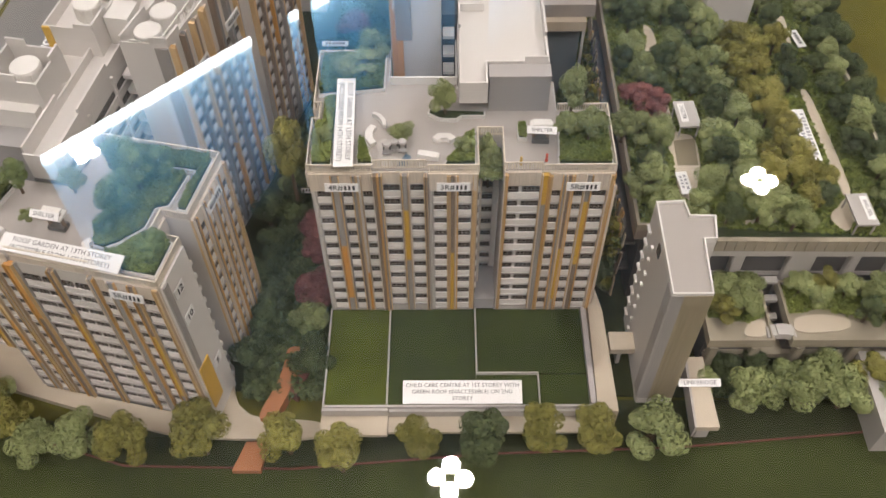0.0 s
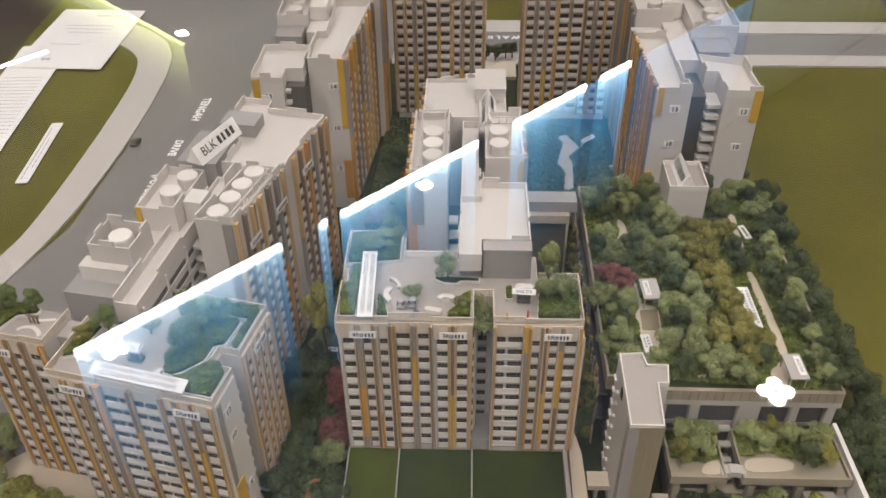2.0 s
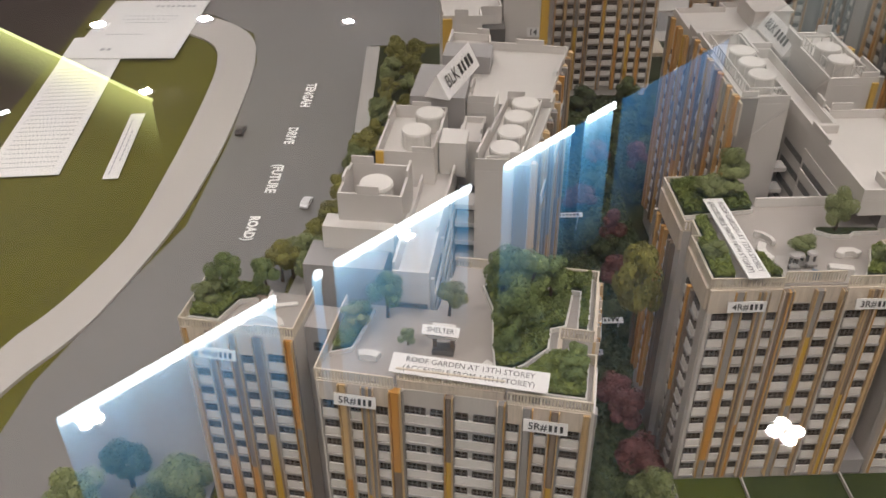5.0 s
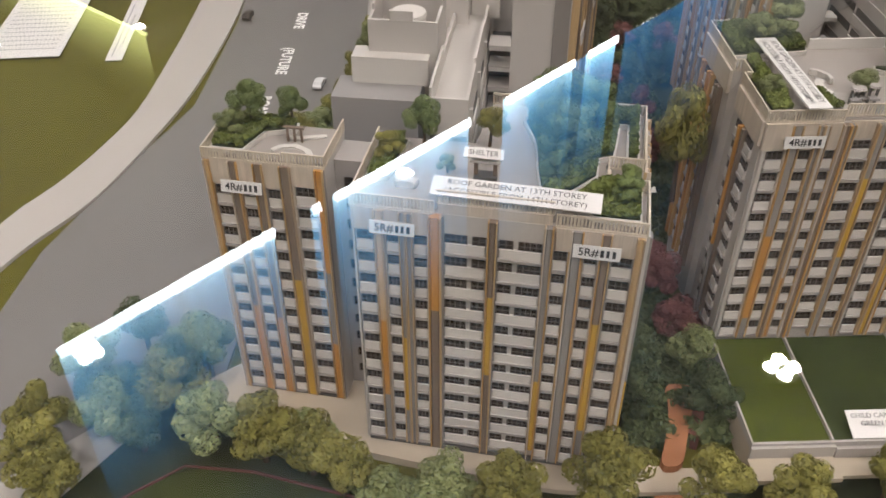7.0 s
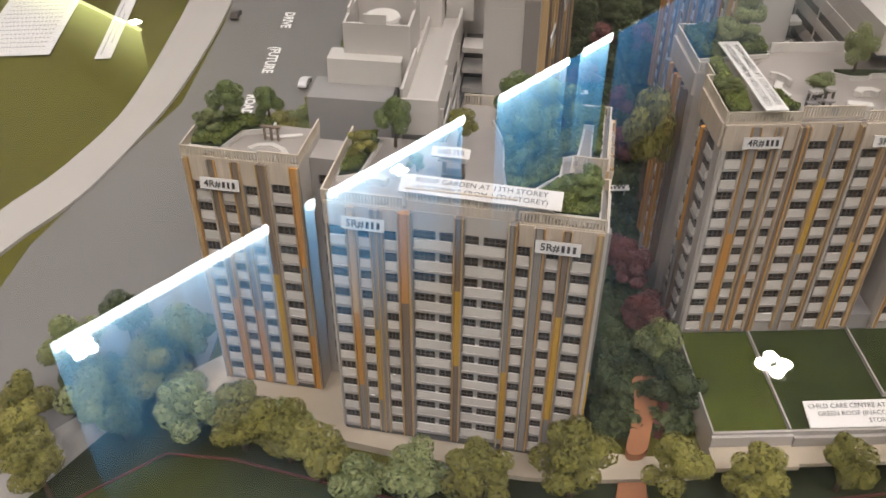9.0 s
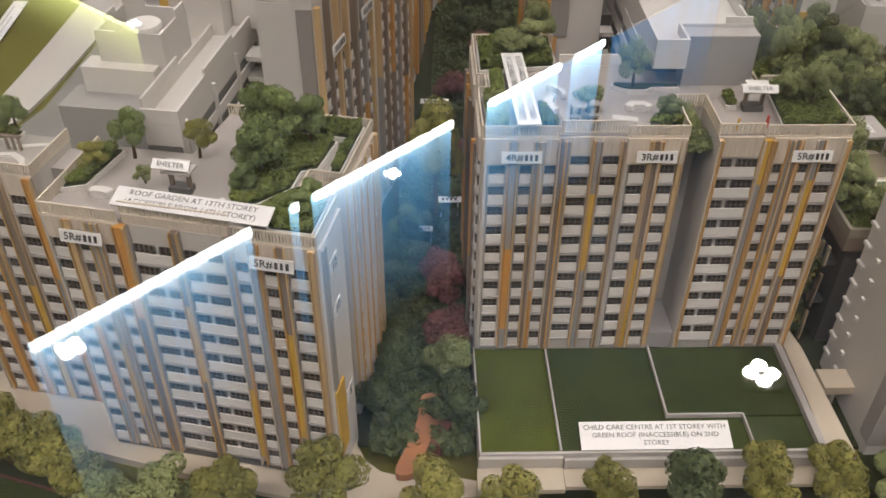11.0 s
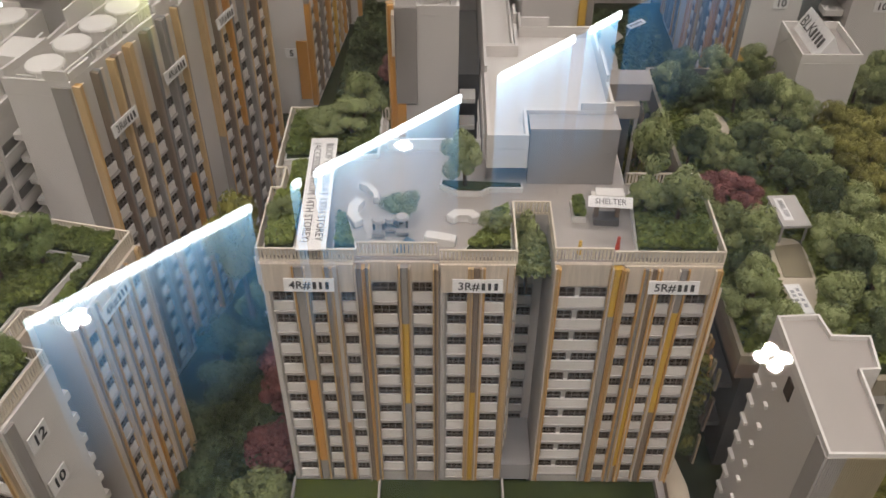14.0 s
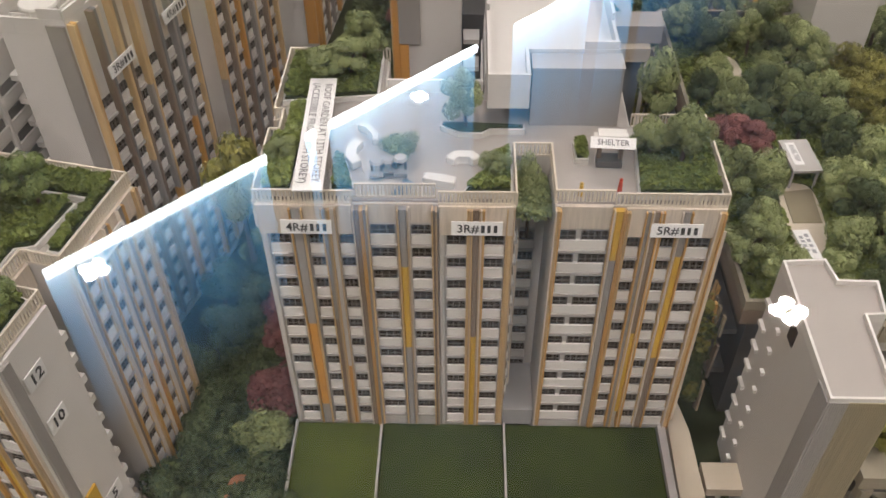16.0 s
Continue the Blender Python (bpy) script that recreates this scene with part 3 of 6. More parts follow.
SITE_LINE = [(-0.535, 0.280), (-0.492, 0.309), (-0.442, 0.343), (-0.399, 0.337), (-0.314, 0.309), (-0.250, 0.290), (-0.120, 0.287), (0.031, 0.299), (0.181, 0.304), (0.348, 0.318), (0.400, 0.323)]
sheet("planting_strip", SITE_LINE + [(0.40, 0.345), (-0.09, 0.345), (-0.09, 0.316), (-0.29, 0.320), (-0.40, 0.350), (-0.45, 0.400), (-0.50, 0.420)], -0.001, 0.0026, UNDER, "dark strip of undergrowth along the front", "planting")
sheet("front_lawn", [(-0.52, -0.49), (0.42, -0.49), (0.42, 0.322)] + [(x, y - 0.001) for x, y in SITE_LINE[::-1]], -0.001, 0.0020, FRONTLAWN, "dark green flocked lawn in front of the hedge", "lawn")
sheet("red_edging", SITE_LINE + [(x, y - 0.0013) for x, y in SITE_LINE[::-1]], 0.0, 0.0036, REDEDGE, "thin red edging line around the site", "edging")
sheet("footpath_5", [(-0.492, 0.390), (-0.478, 0.374), (-0.486, 0.360), (-0.524, 0.305), (-0.562, 0.250), (-0.612, 0.280), (-0.552, 0.335), (-0.512, 0.371)], -0.001, 0.0033, KERB, "pale footpath corner beside the hedge", "footpath")
sheet("garden_path", [(-0.133, 0.392), (-0.114, 0.390), (-0.115, 0.376), (-0.128, 0.347), (-0.136, 0.324), (-0.151, 0.324), (-0.141, 0.348), (-0.134, 0.370)], 0.0, 0.0125, EARTH, "terracotta-coloured winding garden path", "path")
sheet("garden_path_2", [(-0.157, 0.307), (-0.140, 0.307), (-0.143, 0.283), (-0.165, 0.283)], 0.0, 0.0075, EARTH, "terracotta patch of path in front of the paving", "path")
sheet("garden_path_edge", [(-0.117, 0.374), (-0.112, 0.366), (-0.121, 0.345), (-0.127, 0.349)], 0.0, 0.0132, REDEDGE, "red patch beside the garden path", "path")

# ---- printed labels lying on the ground and lettering on the road ----
for text, x, y, size in (("TENGAH", -0.419, 1.119, 0.0185), ("DRIVE", -0.430, 1.001, 0.0165), ("(FUTURE", -0.438, 0.896, 0.0165), ("ROAD)", -0.450, 0.792, 0.0150)):
    ob = lettering(text, size, None, pose(x, y, 0.0016, 0, 0, -93), PAINTW, bold=0.0007)
    ob.name = "road_lettering"
    tagged(ob, "white capital letters laid on the grey road", "lettering", "road lettering")
ob = lettering("W A L K", 0.017, None, pose(0.080, 1.392, 0.0018, 0, 0, 180), PAINTW, bold=0.0009)
ob.name = "road_lettering"
tagged(ob, "white capital letters laid on the side road", "lettering", "road lettering")

board("information_sheet", pose(-0.703, 1.372, 0.0055, 0, 0, -2), 0.160, 0.245, "large white printed information sheet with rows of small print", mark=[(0.03, 0.095, 0.07, 0.008, 8), (0.0, 0.05, 0.09, 0.003, 12), (0.0, 0.035, 0.09, 0.003, 11), (0.0, 0.02, 0.07, 0.003, 9), (-0.02, -0.03, 0.06, 0.003, 8), (-0.03, -0.09, 0.02, 0.01, 2)])
board("information_sheet", pose(-0.745, 1.125, 0.0035, 0, 0, 3), 0.088, 0.43, "long white printed information sheet densely covered in small print", mark=[(0, -0.195 + i * 0.0115, 0.070, 0.0022, 17 - i % 4) for i in range(26)])
board("lawn_label", pose(-0.632, 0.985, 0.003, 0, 0, 3), 0.018, 0.168, "narrow white label strip lying on the lawn", mark=[(-0.003, 0.012 * i - 0.07, 0.003, 0.009, 1) for i in range(12)] + [(0.003, 0.012 * i - 0.04, 0.003, 0.008, 1) for i in range(7)])


# ---- cars ----
def car(m, material, label):
    ob = thing("car", m, label, "car", "model cars")
    bm = bmesh.new()
    prof = [(-0.0115, 0.0022), (-0.0115, 0.0048), (-0.0085, 0.0054), (-0.006, 0.0078), (0.003, 0.0078), (0.0062, 0.0052), (0.0112, 0.0045), (0.0115, 0.0022)]
    a = [bm.verts.new((x, -0.0046, z)) for x, z in prof]
    b = [bm.verts.new((x, 0.0046, z)) for x, z in prof]
    bm.faces.new(a)
    bm.faces.new(b[::-1])
    for i in range(len(prof)):
        j = (i + 1) % len(prof)
        bm.faces.new((a[j], a[i], b[i], b[j]))
    bmesh.ops.bevel(bm, geom=bm.edges[:], offset=0.0005, segments=1, affect="EDGES")
    part("body", bm, material, ob)
    bm = bmesh.new()
    add_box(bm, -0.0055, -0.0048, 0.0056, 0.0034, 0.0048, 0.0071)
    part("window_glass", bm, GLASS, ob)
    for x in (-0.007, 0.007):
        for y in (-0.0042, 0.0042):
            bm = bmesh.new()
            bmesh.ops.create_cone(bm, cap_ends=True, segments=12, radius1=0.0022, radius2=0.0022, depth=0.0016, matrix=pose(x, y, 0.0022, 90))
            part("wheel", bm, DARK, ob)
    return ob


car(pose(-0.494, 1.012, 0.0014, 0, 0, 84), BODYC, "dark brown toy car on the grey road")
car(pose(-0.395, 0.836, 0.0014, 0, 0, 78), BODYW, "white toy car on the grey road")


# ---- buildings ----
def gable_number(parent, m, text):
    bm = bmesh.new()
    add_box(bm, -0.006, -0.0048, 0, 0.006, 0.0048, 0.0006)
    q = part("number_plate", bm, PAPER, parent)
    q.matrix_basis = m
    lettering(text, 0.0085, q, pose(0, 0, 0.0009), bold=0.00025)


def unit_label(m, kind, group="unit labels"):
    """White strip naming a flat type, with marks in place of the number."""
    ob = board("unit_label", m, 0.0235, 0.0072, "white unit label strip fixed below the parapet", group=group)
    lettering(kind + "#", 0.0060, ob, pose(-0.0042, 0, 0.0003), bold=0.00008)
    bars(ob, pose(0.0059, 0, 0.0002), 0.0088, 0.0038, 3)
    return ob


def tent_sign(m, length, h, label):
    """A folded card with the word on both slopes."""
    ob = thing("block_sign", m, label, "label", "block signs")
    w = h * 0.55
    bm = bmesh.new()
    vs = [bm.verts.new(p) for p in ((-length / 2, -w, 0), (length / 2, -w, 0), (length / 2, 0, h), (-length / 2, 0, h), (-length / 2, w, 0), (length / 2, w, 0))]
    for f in ((0, 1, 2, 3), (3, 2, 5, 4), (0, 3, 4), (1, 5, 2), (0, 4, 5, 1)):
        bm.faces.new([vs[i] for i in f])
    part("card", bm, PAPER, ob)
    tilt = math.degrees(math.atan2(h, w))
    for turn in (0, 180):
        base = pose(0, 0, 0, 0, 0, turn) @ pose(0, -w / 2 - 0.0002, h / 2 + 0.0001, tilt)
        lettering("BLK", h * 0.74, ob, base @ pose(-length * 0.22, 0, 0.0002), bold=0.00005)
        bars(ob, base @ pose(length * 0.2, 0, 0.0002), length * 0.42, h * 0.46, 4)
    return ob


def settle(ob, x, y):
    """Brings the handle of a thing to its foot without moving its parts."""
    sh = Matrix.Translation((x, y, 0))
    for ch in ob.children:
        ch.matrix_basis = sh.inverted() @ ch.matrix_basis
    ob.matrix_basis = ob.matrix_basis @ sh


G, B_, Y_, O_, C_ = GREY, BROWN, YELLOW, ORANGE, OCHRE
FULL = lambda m: [(0, 1, m)]

# central block
cb = thing("apartment_block", pose(0, 0, 0), "cream model apartment block with yellow fins and planted roof terrace", "apartment block", "apartment blocks")
ZR = 0.1945
POD = 0.026
roof_poly = [(-0.096, 0.42), (0.023, 0.42), (0.023, 0.456), (0.041, 0.456), (0.041, 0.42), (0.118, 0.42), (0.118, 0.480), (0.082, 0.480), (0.082, 0.512), (-0.042, 0.512), (-0.042, 0.540), (-0.096, 0.540), (-0.096, 0.483), (-0.091, 0.483), (-0.091, 0.466), (-0.096, 0.466)]
prism("wall", cb, WALL, roof_poly, 0.0, ZR)
prism("roof", cb, PAVE, inset(roof_poly, 0.001)[1], ZR + 0.0002, ZR + 0.0016)
railing(cb, [(-0.042, 0.540), (-0.096, 0.540), (-0.096, 0.483), (-0.091, 0.483), (-0.091, 0.466), (-0.096, 0.466), (-0.096, 0.42), (-0.052, 0.4195)], ZR + 0.0005, ZR + 0.0082)
railing(cb, [(-0.050, 0.4225), (-0.0135, 0.4225)], ZR + 0.002, ZR + 0.0100)
railing(cb, [(-0.012, 0.4195), (0.023, 0.4195), (0.023, 0.456), (0.041, 0.456), (0.041, 0.4215), (0.067, 0.4215)], ZR + 0.0005, ZR + 0.0082)
railing(cb, [(0.068, 0.4195), (0.118, 0.4195), (0.118, 0.480), (0.082, 0.480)], ZR + 0.0005, ZR + 0.0082)
for x0, x1, y, z in ((-0.096, -0.052, 0.4175, 0.1775), (-0.047, -0.0145, 0.4195, 0.1835), (-0.012, 0.023, 0.4175, 0.1775), (0.043, 0.067, 0.4185, 0.1815), (0.073, 0.118, 0.4175, 0.1775)):
    piece("parapet_panel", cb, BEIGE, pose((x0 + x1) / 2, y + 0.0018, z), x1 - x0, 0.003, ZR + 0.0004 - z)
ROW0 = 0.0288
facade(cb, (-0.096, 0.42), (0.023, 0.42), ROW0, 10, [
    (4, "f", [(0, 1, WALL)], 0.0025), (10, "w"), (8, "f", [(0, .12, G), (.12, .58, O_), (.58, 1, G)]), (7, "w"), (3.5, "f", [(0, .6, B_), (.6, 1, G)]), (3.5, "f", [(0, .35, O_), (.35, 1, WALL)]), (7, "w"), (4.5, "f", FULL(B_), 0.0042),
    (2.5, "f", FULL(G)), (12.5, "w", 0.0065), (6.3, "f", [(0, .46, G), (.46, .86, Y_), (.86, 1, G)]), (10, "w", 0.0065), (2, "f", FULL(B_), 0.0042), (4, "f", FULL(WALL), 0.0025),
    (10, "w"), (1.2, "f", FULL(C_)), (5, "f", [(0, .52, Y_), (.52, 1, B_)]), (1, "f", FULL(C_)), (10, "w"), (4, "f", [(0, 1, C_)], 0.0025)], top=0.178, crown=0.1938)
facade(cb, (0.041, 0.42), (0.118, 0.42), ROW0, 10, [
    (2.6, "f", FULL(C_), 0.0035), (22.5, "d", 0.004), (6, "f", [(0, .9, G), (.9, 1, Y_)]), (1.4, "f", FULL(C_), 0.004), (7, "w"), (3, "f", FULL(G)), (4, "f", [(0.1, .55, Y_), (.55, 1, B_)]), (1, "f", FULL(C_)), (7.2, "w"),
    (6, "f", [(0, .42, B_), (.42, .92, Y_), (.92, 1, G)]), (10.5, "w"), (3.4, "f", FULL(C_), 0.004)], top=0.178, crown=0.1938)
facade(cb, (-0.096, 0.540), (-0.096, 0.483), ROW0, 10, [(10, "f", [(0, .5, O_), (.5, 1, G)]), (12, "w"), (8, "f", FULL(O_)), (10, "w"), (6, "f", FULL(B_)), (10, "p")], top=0.178, deep=1.4)
facade(cb, (-0.096, 0.466), (-0.096, 0.42), ROW0, 10, [(8, "p"), (12, "w"), (9, "f", [(0, .4, G), (.4, 1, O_)]), (12, "w"), (10, "p")], top=0.178, deep=1.4)
facade(cb, (0.023, 0.42), (0.023, 0.456), ROW0, 10, [(8, "p"), (10, "w"), (8, "f", FULL(B_)), (10, "p")])
facade(cb, (0.023, 0.456), (0.041, 0.456), ROW0, 10, [(3, "p"), (6, "w"), (3, "p")])
facade(cb, (0.118, 0.42), (0.118, 0.474), ROW0, 10, [(12, "f", FULL(C_)), (14, "p"), (12, "w"), (12, "p")])
# rear wings and towers
block(cb, rect(-0.0395, 0.574, -0.003, 0.690), 0, 0.2415, GABLE)
prism("lower_roof", cb, PAVE, rect(-0.0405, 0.5125, 0.0090, 0.5738), 0, 0.110)
block(cb, rect(0.034, 0.599, 0.0715, 0.690), 0, 0.243, GABLE)
block(cb, [(-0.033, 0.700), (0.058, 0.700), (0.058, 0.800), (0.013, 0.800), (0.013, 0.787), (-0.033, 0.787)], 0, 0.230, GABLE)
block(cb, [(0.010, 0.470), (0.0300, 0.470), (0.0300, 0.4925), (0.0745, 0.4925), (0.0745, 0.583), (0.033, 0.583), (0.033, 0.6), (0.028, 0.6), (0.028, 0.56), (0.010, 0.56)], 0.2125, 0.2235, GABLE, lip=0.008)
prism("wall", cb, SLATE, [(0.012, 0.500), (0.0735, 0.4935), (0.0735, 0.582), (0.012, 0.582)], 0, 0.2124)
prism("corridor", cb, OFFWHITE, rect(0.0105, 0.5605, 0.0275, 0.699), 0, 0.2235)
rim("parapet", cb, WHITE, rect(0.0105, 0.5605, 0.0275, 0.699), 0.2236, 0.2315, 0.0012)
prism("plant_room", cb, BOX, rect(0.0315, 0.4790, 0.0750, 0.4920), ZR + 0.0018, 0.2285)
prism("plant_room_roof", cb, LEDGE, rect(0.0312, 0.4787, 0.0753, 0.4922), 0.2286, 0.2295)
for i in range(9):
    zz = 0.035 + i * PITCH * 1.25
    piece("balcony", cb, WHITE, pose(0.0028, 0.582, zz), 0.0095, 0.012, 0.003)
    piece("balcony", cb, WHITE, pose(0.0305, 0.61, zz), 0.006, 0.010, 0.003)
# Dark solid paints the shade of the recess between the wings.
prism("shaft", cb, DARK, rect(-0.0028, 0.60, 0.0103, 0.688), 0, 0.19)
prism("wall", cb, GABLE, rect(0.0094, 0.5005, 0.0118, 0.5600), 0.05, 0.2124)
for i in range(10):
    z = 0.064 + i * PITCH
    # Dark strips on the solid wall paint the shade of corridor openings.
    piece("corridor_opening", cb, DARK, pose(0.0092, 0.530, z, 0, 0, -90), 0.052, 0.0008, 0.0052)
    piece("corridor_opening", cb, DARK, pose(0.0103, 0.579, z, 0, 0, -90), 0.034, 0.0008, 0.0052)
    piece("corridor_parapet", cb, WHITE, pose(0.0088, 0.530, z - 0.0064, 0, 0, -90), 0.056, 0.0014, 0.0060)
piece("gable_band", cb, GREY, pose(-0.0330, 0.573, 0.186), 0.0125, 0.002, 0.061)
piece("gable_band", cb, ORANGE, pose(-0.0366, 0.573, 0.12), 0.0055, 0.002, 0.0655)
piece("gable_band", cb, YELLOW, pose(0.0692, 0.598, 0.03), 0.0045, 0.002, 0.215)
for x, y in ((-0.0180, 0.596), (-0.0185, 0.618), (-0.0190, 0.640)):
    tank(cb, x, y, 0.2430, 0.0098, 0.012)
for x, y in ((0.0475, 0.616), (0.0475, 0.640)):
    tank(cb, x, y, 0.2445, 0.0095, 0.012)
railing(cb, [(-0.0315, 0.580), (-0.0080, 0.580), (-0.0080, 0.682), (-0.0315, 0.682), (-0.0315, 0.580)], 0.2430, 0.2515, 0.006, WHITE)
railing(cb, [(0.0410, 0.610), (0.0640, 0.610), (0.0640, 0.672), (0.0410, 0.672), (0.0410, 0.610)], 0.2445, 0.2530, 0.006, WHITE)
rim("tank_screen", cb, WHITE, rect(-0.036, 0.6835, -0.006, 0.6880), 0.2430, 0.2520, 0.001)
prism("stair_head", cb, GABLE, rect(0.025, 0.740, 0.0565, 0.785), 0.2315, 0.2475)
prism("stair_head_roof", cb, OFFWHITE, rect(0.0235, 0.7385, 0.058, 0.7865), 0.2476, 0.249)
prism("sign_base", cb, GABLE, rect(0.028, 0.674, 0.048, 0.7385), 0.2317, 0.2345)
prism("sign_base", cb, LEDGE, rect(0.029, 0.675, 0.047, 0.6985), 0.2236, 0.2316)
prism("link_bridge", cb, STONE, rect(0.0740, 0.6830, 0.1340, 0.6990), 0.1060, 0.1170)
prism("link_bridge_roof", cb, PAVE, rect(0.0740, 0.6905, 0.1420, 0.7120), 0.1172, 0.1310)
prism("link_bridge_wall", cb, SLATE, rect(0.0740, 0.7000, 0.1320, 0.7030), 0.0, 0.1170)
prism("pier", cb, KERB, rect(0.1312, 0.6835, 0.1338, 0.6860), 0.0, 0.1058)
east_cols = [(9, "f", [(0, .5, O_), (.5, 1, G)]), (11, "w"), (7, "f", [(0, .35, B_), (.35, 1, O_)]), (9, "w"), (6, "f", [(0, .7, G), (.7, 1, Y_)]), (10, "w"), (10, "f", [(0, .55, O_), (.55, 1, B_)]), (11, "w"), (7, "f", [(0, .4, Y_), (.4, 1, G)]), (9, "w"), (6, "f", FULL(C_))]
facade(cb, (-0.0395, 0.690), (-0.0395, 0.574), 0.025, 13, east_cols, top=0.2415, deep=1.4, crown=0.247)
facade(cb, (-0.033, 0.787), (-0.033, 0.700), 0.025, 12, east_cols[:7], top=0.23, deep=1.4)
facade(cb, (0.0715, 0.599), (0.0715, 0.690), 0.025, 13, east_cols[:7], top=0.243, deep=1.4, crown=0.2485)
facade(cb, (0.0745, 0.4935), (0.0745, 0.583), 0.03, 11, [(10, "p"), (12, "w"), (8, "p"), (12, "w"), (8, "f", FULL(G))])
for y0, y1 in ((0.4835, 0.5395), (0.4205, 0.4655)):
    piece("parapet_panel", cb, BEIGE, pose(-0.0968, (y0 + y1) / 2, 0.1790, 0, 0, -90), y1 - y0, 0.0022, ZR + 0.0003 - 0.1790)
settle(cb, 0.01, 0.60)
unit_label(pose(-0.073, 0.4150, 0.1843, 80), "4R")
unit_label(pose(0.0055, 0.4150, 0.1843, 80), "3R")
unit_label(pose(0.0965, 0.4150, 0.1843, 80), "5R")
tent_sign(pose(0.0375, 0.706, 0.2346, 0, 0, 90), 0.064, 0.016, "white folded card sign on the rear roof")

# western block, turned a little
MW = pose(-0.1791, 0.3261, 0, 0, 0, -12.5)
MR = pose(-0.177, 0.338, 0, 0, 0, -9.5)
wb = thing("apartment_block", MW, "cream model apartment block with orange fins and white rear towers", "apartment block", "apartment blocks")
ZW = 0.188
wpoly = [(-0.153, 0), (-0.004, 0), (-0.004, 0.036), (-0.025, 0.036), (-0.025, 0.056), (-0.006, 0.056), (-0.006, 0.114), (-0.095, 0.114), (-0.099, 0.068), (-0.153, 0.066)]
prism("wall", wb, WALL, wpoly, 0.0, ZW)
prism("roof", wb, PAVE, inset(wpoly, 0.001)[1], ZW + 0.0002, ZW + 0.0016)
prism("wall", wb, WALL, rect(-0.244, 0.029, -0.175, 0.068), 0.0, ZW)
prism("roof", wb, PAVE, rect(-0.243, 0.030, -0.176, 0.067), ZW + 0.0002, ZW + 0.0016)
prism("wall", wb, LEDGE, rect(-0.1748, 0.045, -0.1532, 0.066), 0.0, ZW - 0.004)
for i in range(11):
    window_piece(wb, pose(-0.164, 0.0448, 0.0178 + i * PITCH), 0.011, 0.006, 2)
# Dark strips paint the shadow gap under the lowest spandrels.
piece("plinth_slot", wb, DARK, pose(-0.0785, -0.0006, 0.0067), 0.146, 0.0016, 0.0038)
piece("plinth_slot", wb, DARK, pose(-0.2095, 0.0284, 0.0045), 0.066, 0.0016, 0.0038)
railing(wb, [(-0.153, 0.064), (-0.153, -0.001), (-0.110, -0.001)], ZW + 0.0005, ZW + 0.0082)
railing(wb, [(-0.108, 0.0015), (-0.050, 0.0015)], ZW + 0.0055, ZW + 0.0135)
railing(wb, [(-0.048, -0.001), (-0.004, -0.001), (-0.004, 0.036), (-0.025, 0.036), (-0.025, 0.056), (-0.006, 0.056), (-0.006, 0.114), (-0.095, 0.114)], ZW + 0.0005, ZW + 0.0082)
railing(wb, [(-0.175, 0.068), (-0.175, 0.028), (-0.198, 0.028)], ZW + 0.0005, ZW + 0.0082)
railing(wb, [(-0.199, 0.027), (-0.244, 0.027), (-0.244, 0.068)], ZW + 0.0005, ZW + 0.0075)
for x0, x1, y, z, z1 in ((-0.153, -0.110, -0.0022, 0.1745, ZW), (-0.108, -0.050, 0.0, 0.178, ZW + 0.0055), (-0.048, -0.004, -0.0022, 0.1745, ZW), (-0.244, -0.199, 0.0265, 0.1725, ZW), (-0.198, -0.175, 0.0272, 0.175, ZW)):
    piece("parapet_panel", wb, BEIGE, pose((x0 + x1) / 2, y + 0.0018, z), x1 - x0, 0.003, z1 + 0.0004 - z)
# The 12-wide brown fin paints recess shade between the wing sections.
facade(wb, (-0.153, 0), (-0.004, 0), 0.0108, 11, [
    (3, "f", FULL(WALL), 0.0025), (13, "w"), (9, "f", [(0, .25, G), (.25, .62, O_), (.62, 1, C_)]), (9.5, "w"), (5, "f", [(0, .18, G), (.18, .55, Y_), (.55, 1, G)]), (5, "f", FULL(G)), (10, "w"), (12, "f", [(0, .70, B_), (.70, 1, O_)], 0.0046),
    (30, "d", 0.0035, 1), (8, "f", [(0, .42, B_), (.42, .78, Y_), (.78, 1, B_)]), (31, "d", 0.0035), (7, "f", [(0.05, .42, Y_), (.42, 1, G)]),
    (10, "w"), (11, "f", [(0, 1, G)]), (9.5, "w"), (9, "f", [(0, .2, G), (.2, .72, Y_), (.72, 1, B_)]), (15, "w"), (6, "f", FULL(C_), 0.0035)], top=0.1745, crown=ZW)
facade(wb, (-0.244, 0.029), (-0.175, 0.029), 0.0085, 11, [
    (5, "f", FULL(C_)), (12, "w"), (9, "f", [(0, .45, O_), (.45, 1, B_)]), (9.5, "w"), (9, "f", [(0, .4, O_), (.4, 1, B_)]), (9.5, "w"), (11, "f", [(0, .6, Y_), (.6, 1, B_)]), (15, "w", 0.0035), (8, "f", [(0, .3, O_), (.3, .65, G), (.65, 1, O_)])], top=0.1745, crown=ZW)
facade(wb, (-0.006, 0.056), (-0.006, 0.114), 0.0108, 11, [(6, "f", [(0, 1, B_)]), (10, "w"), (6, "f", [(0, .5, C_), (.5, 1, G)]), (8, "w"), (6, "f", [(0, .5, O_), (.5, 1, G)]), (8, "w"), (8, "f", FULL(G)), (10, "w"), (4, "f", FULL(C_))], top=0.1745, crown=ZW)
facade(wb, (-0.025, 0.036), (-0.025, 0.056), 0.0108, 11, [(4, "p"), (12, "w"), (4, "p")])
for i in range(11):
    piece("balcony", wb, WHITE, pose(-0.0145, 0.0385, 0.012 + i * PITCH), 0.021, 0.0045, 0.0045)
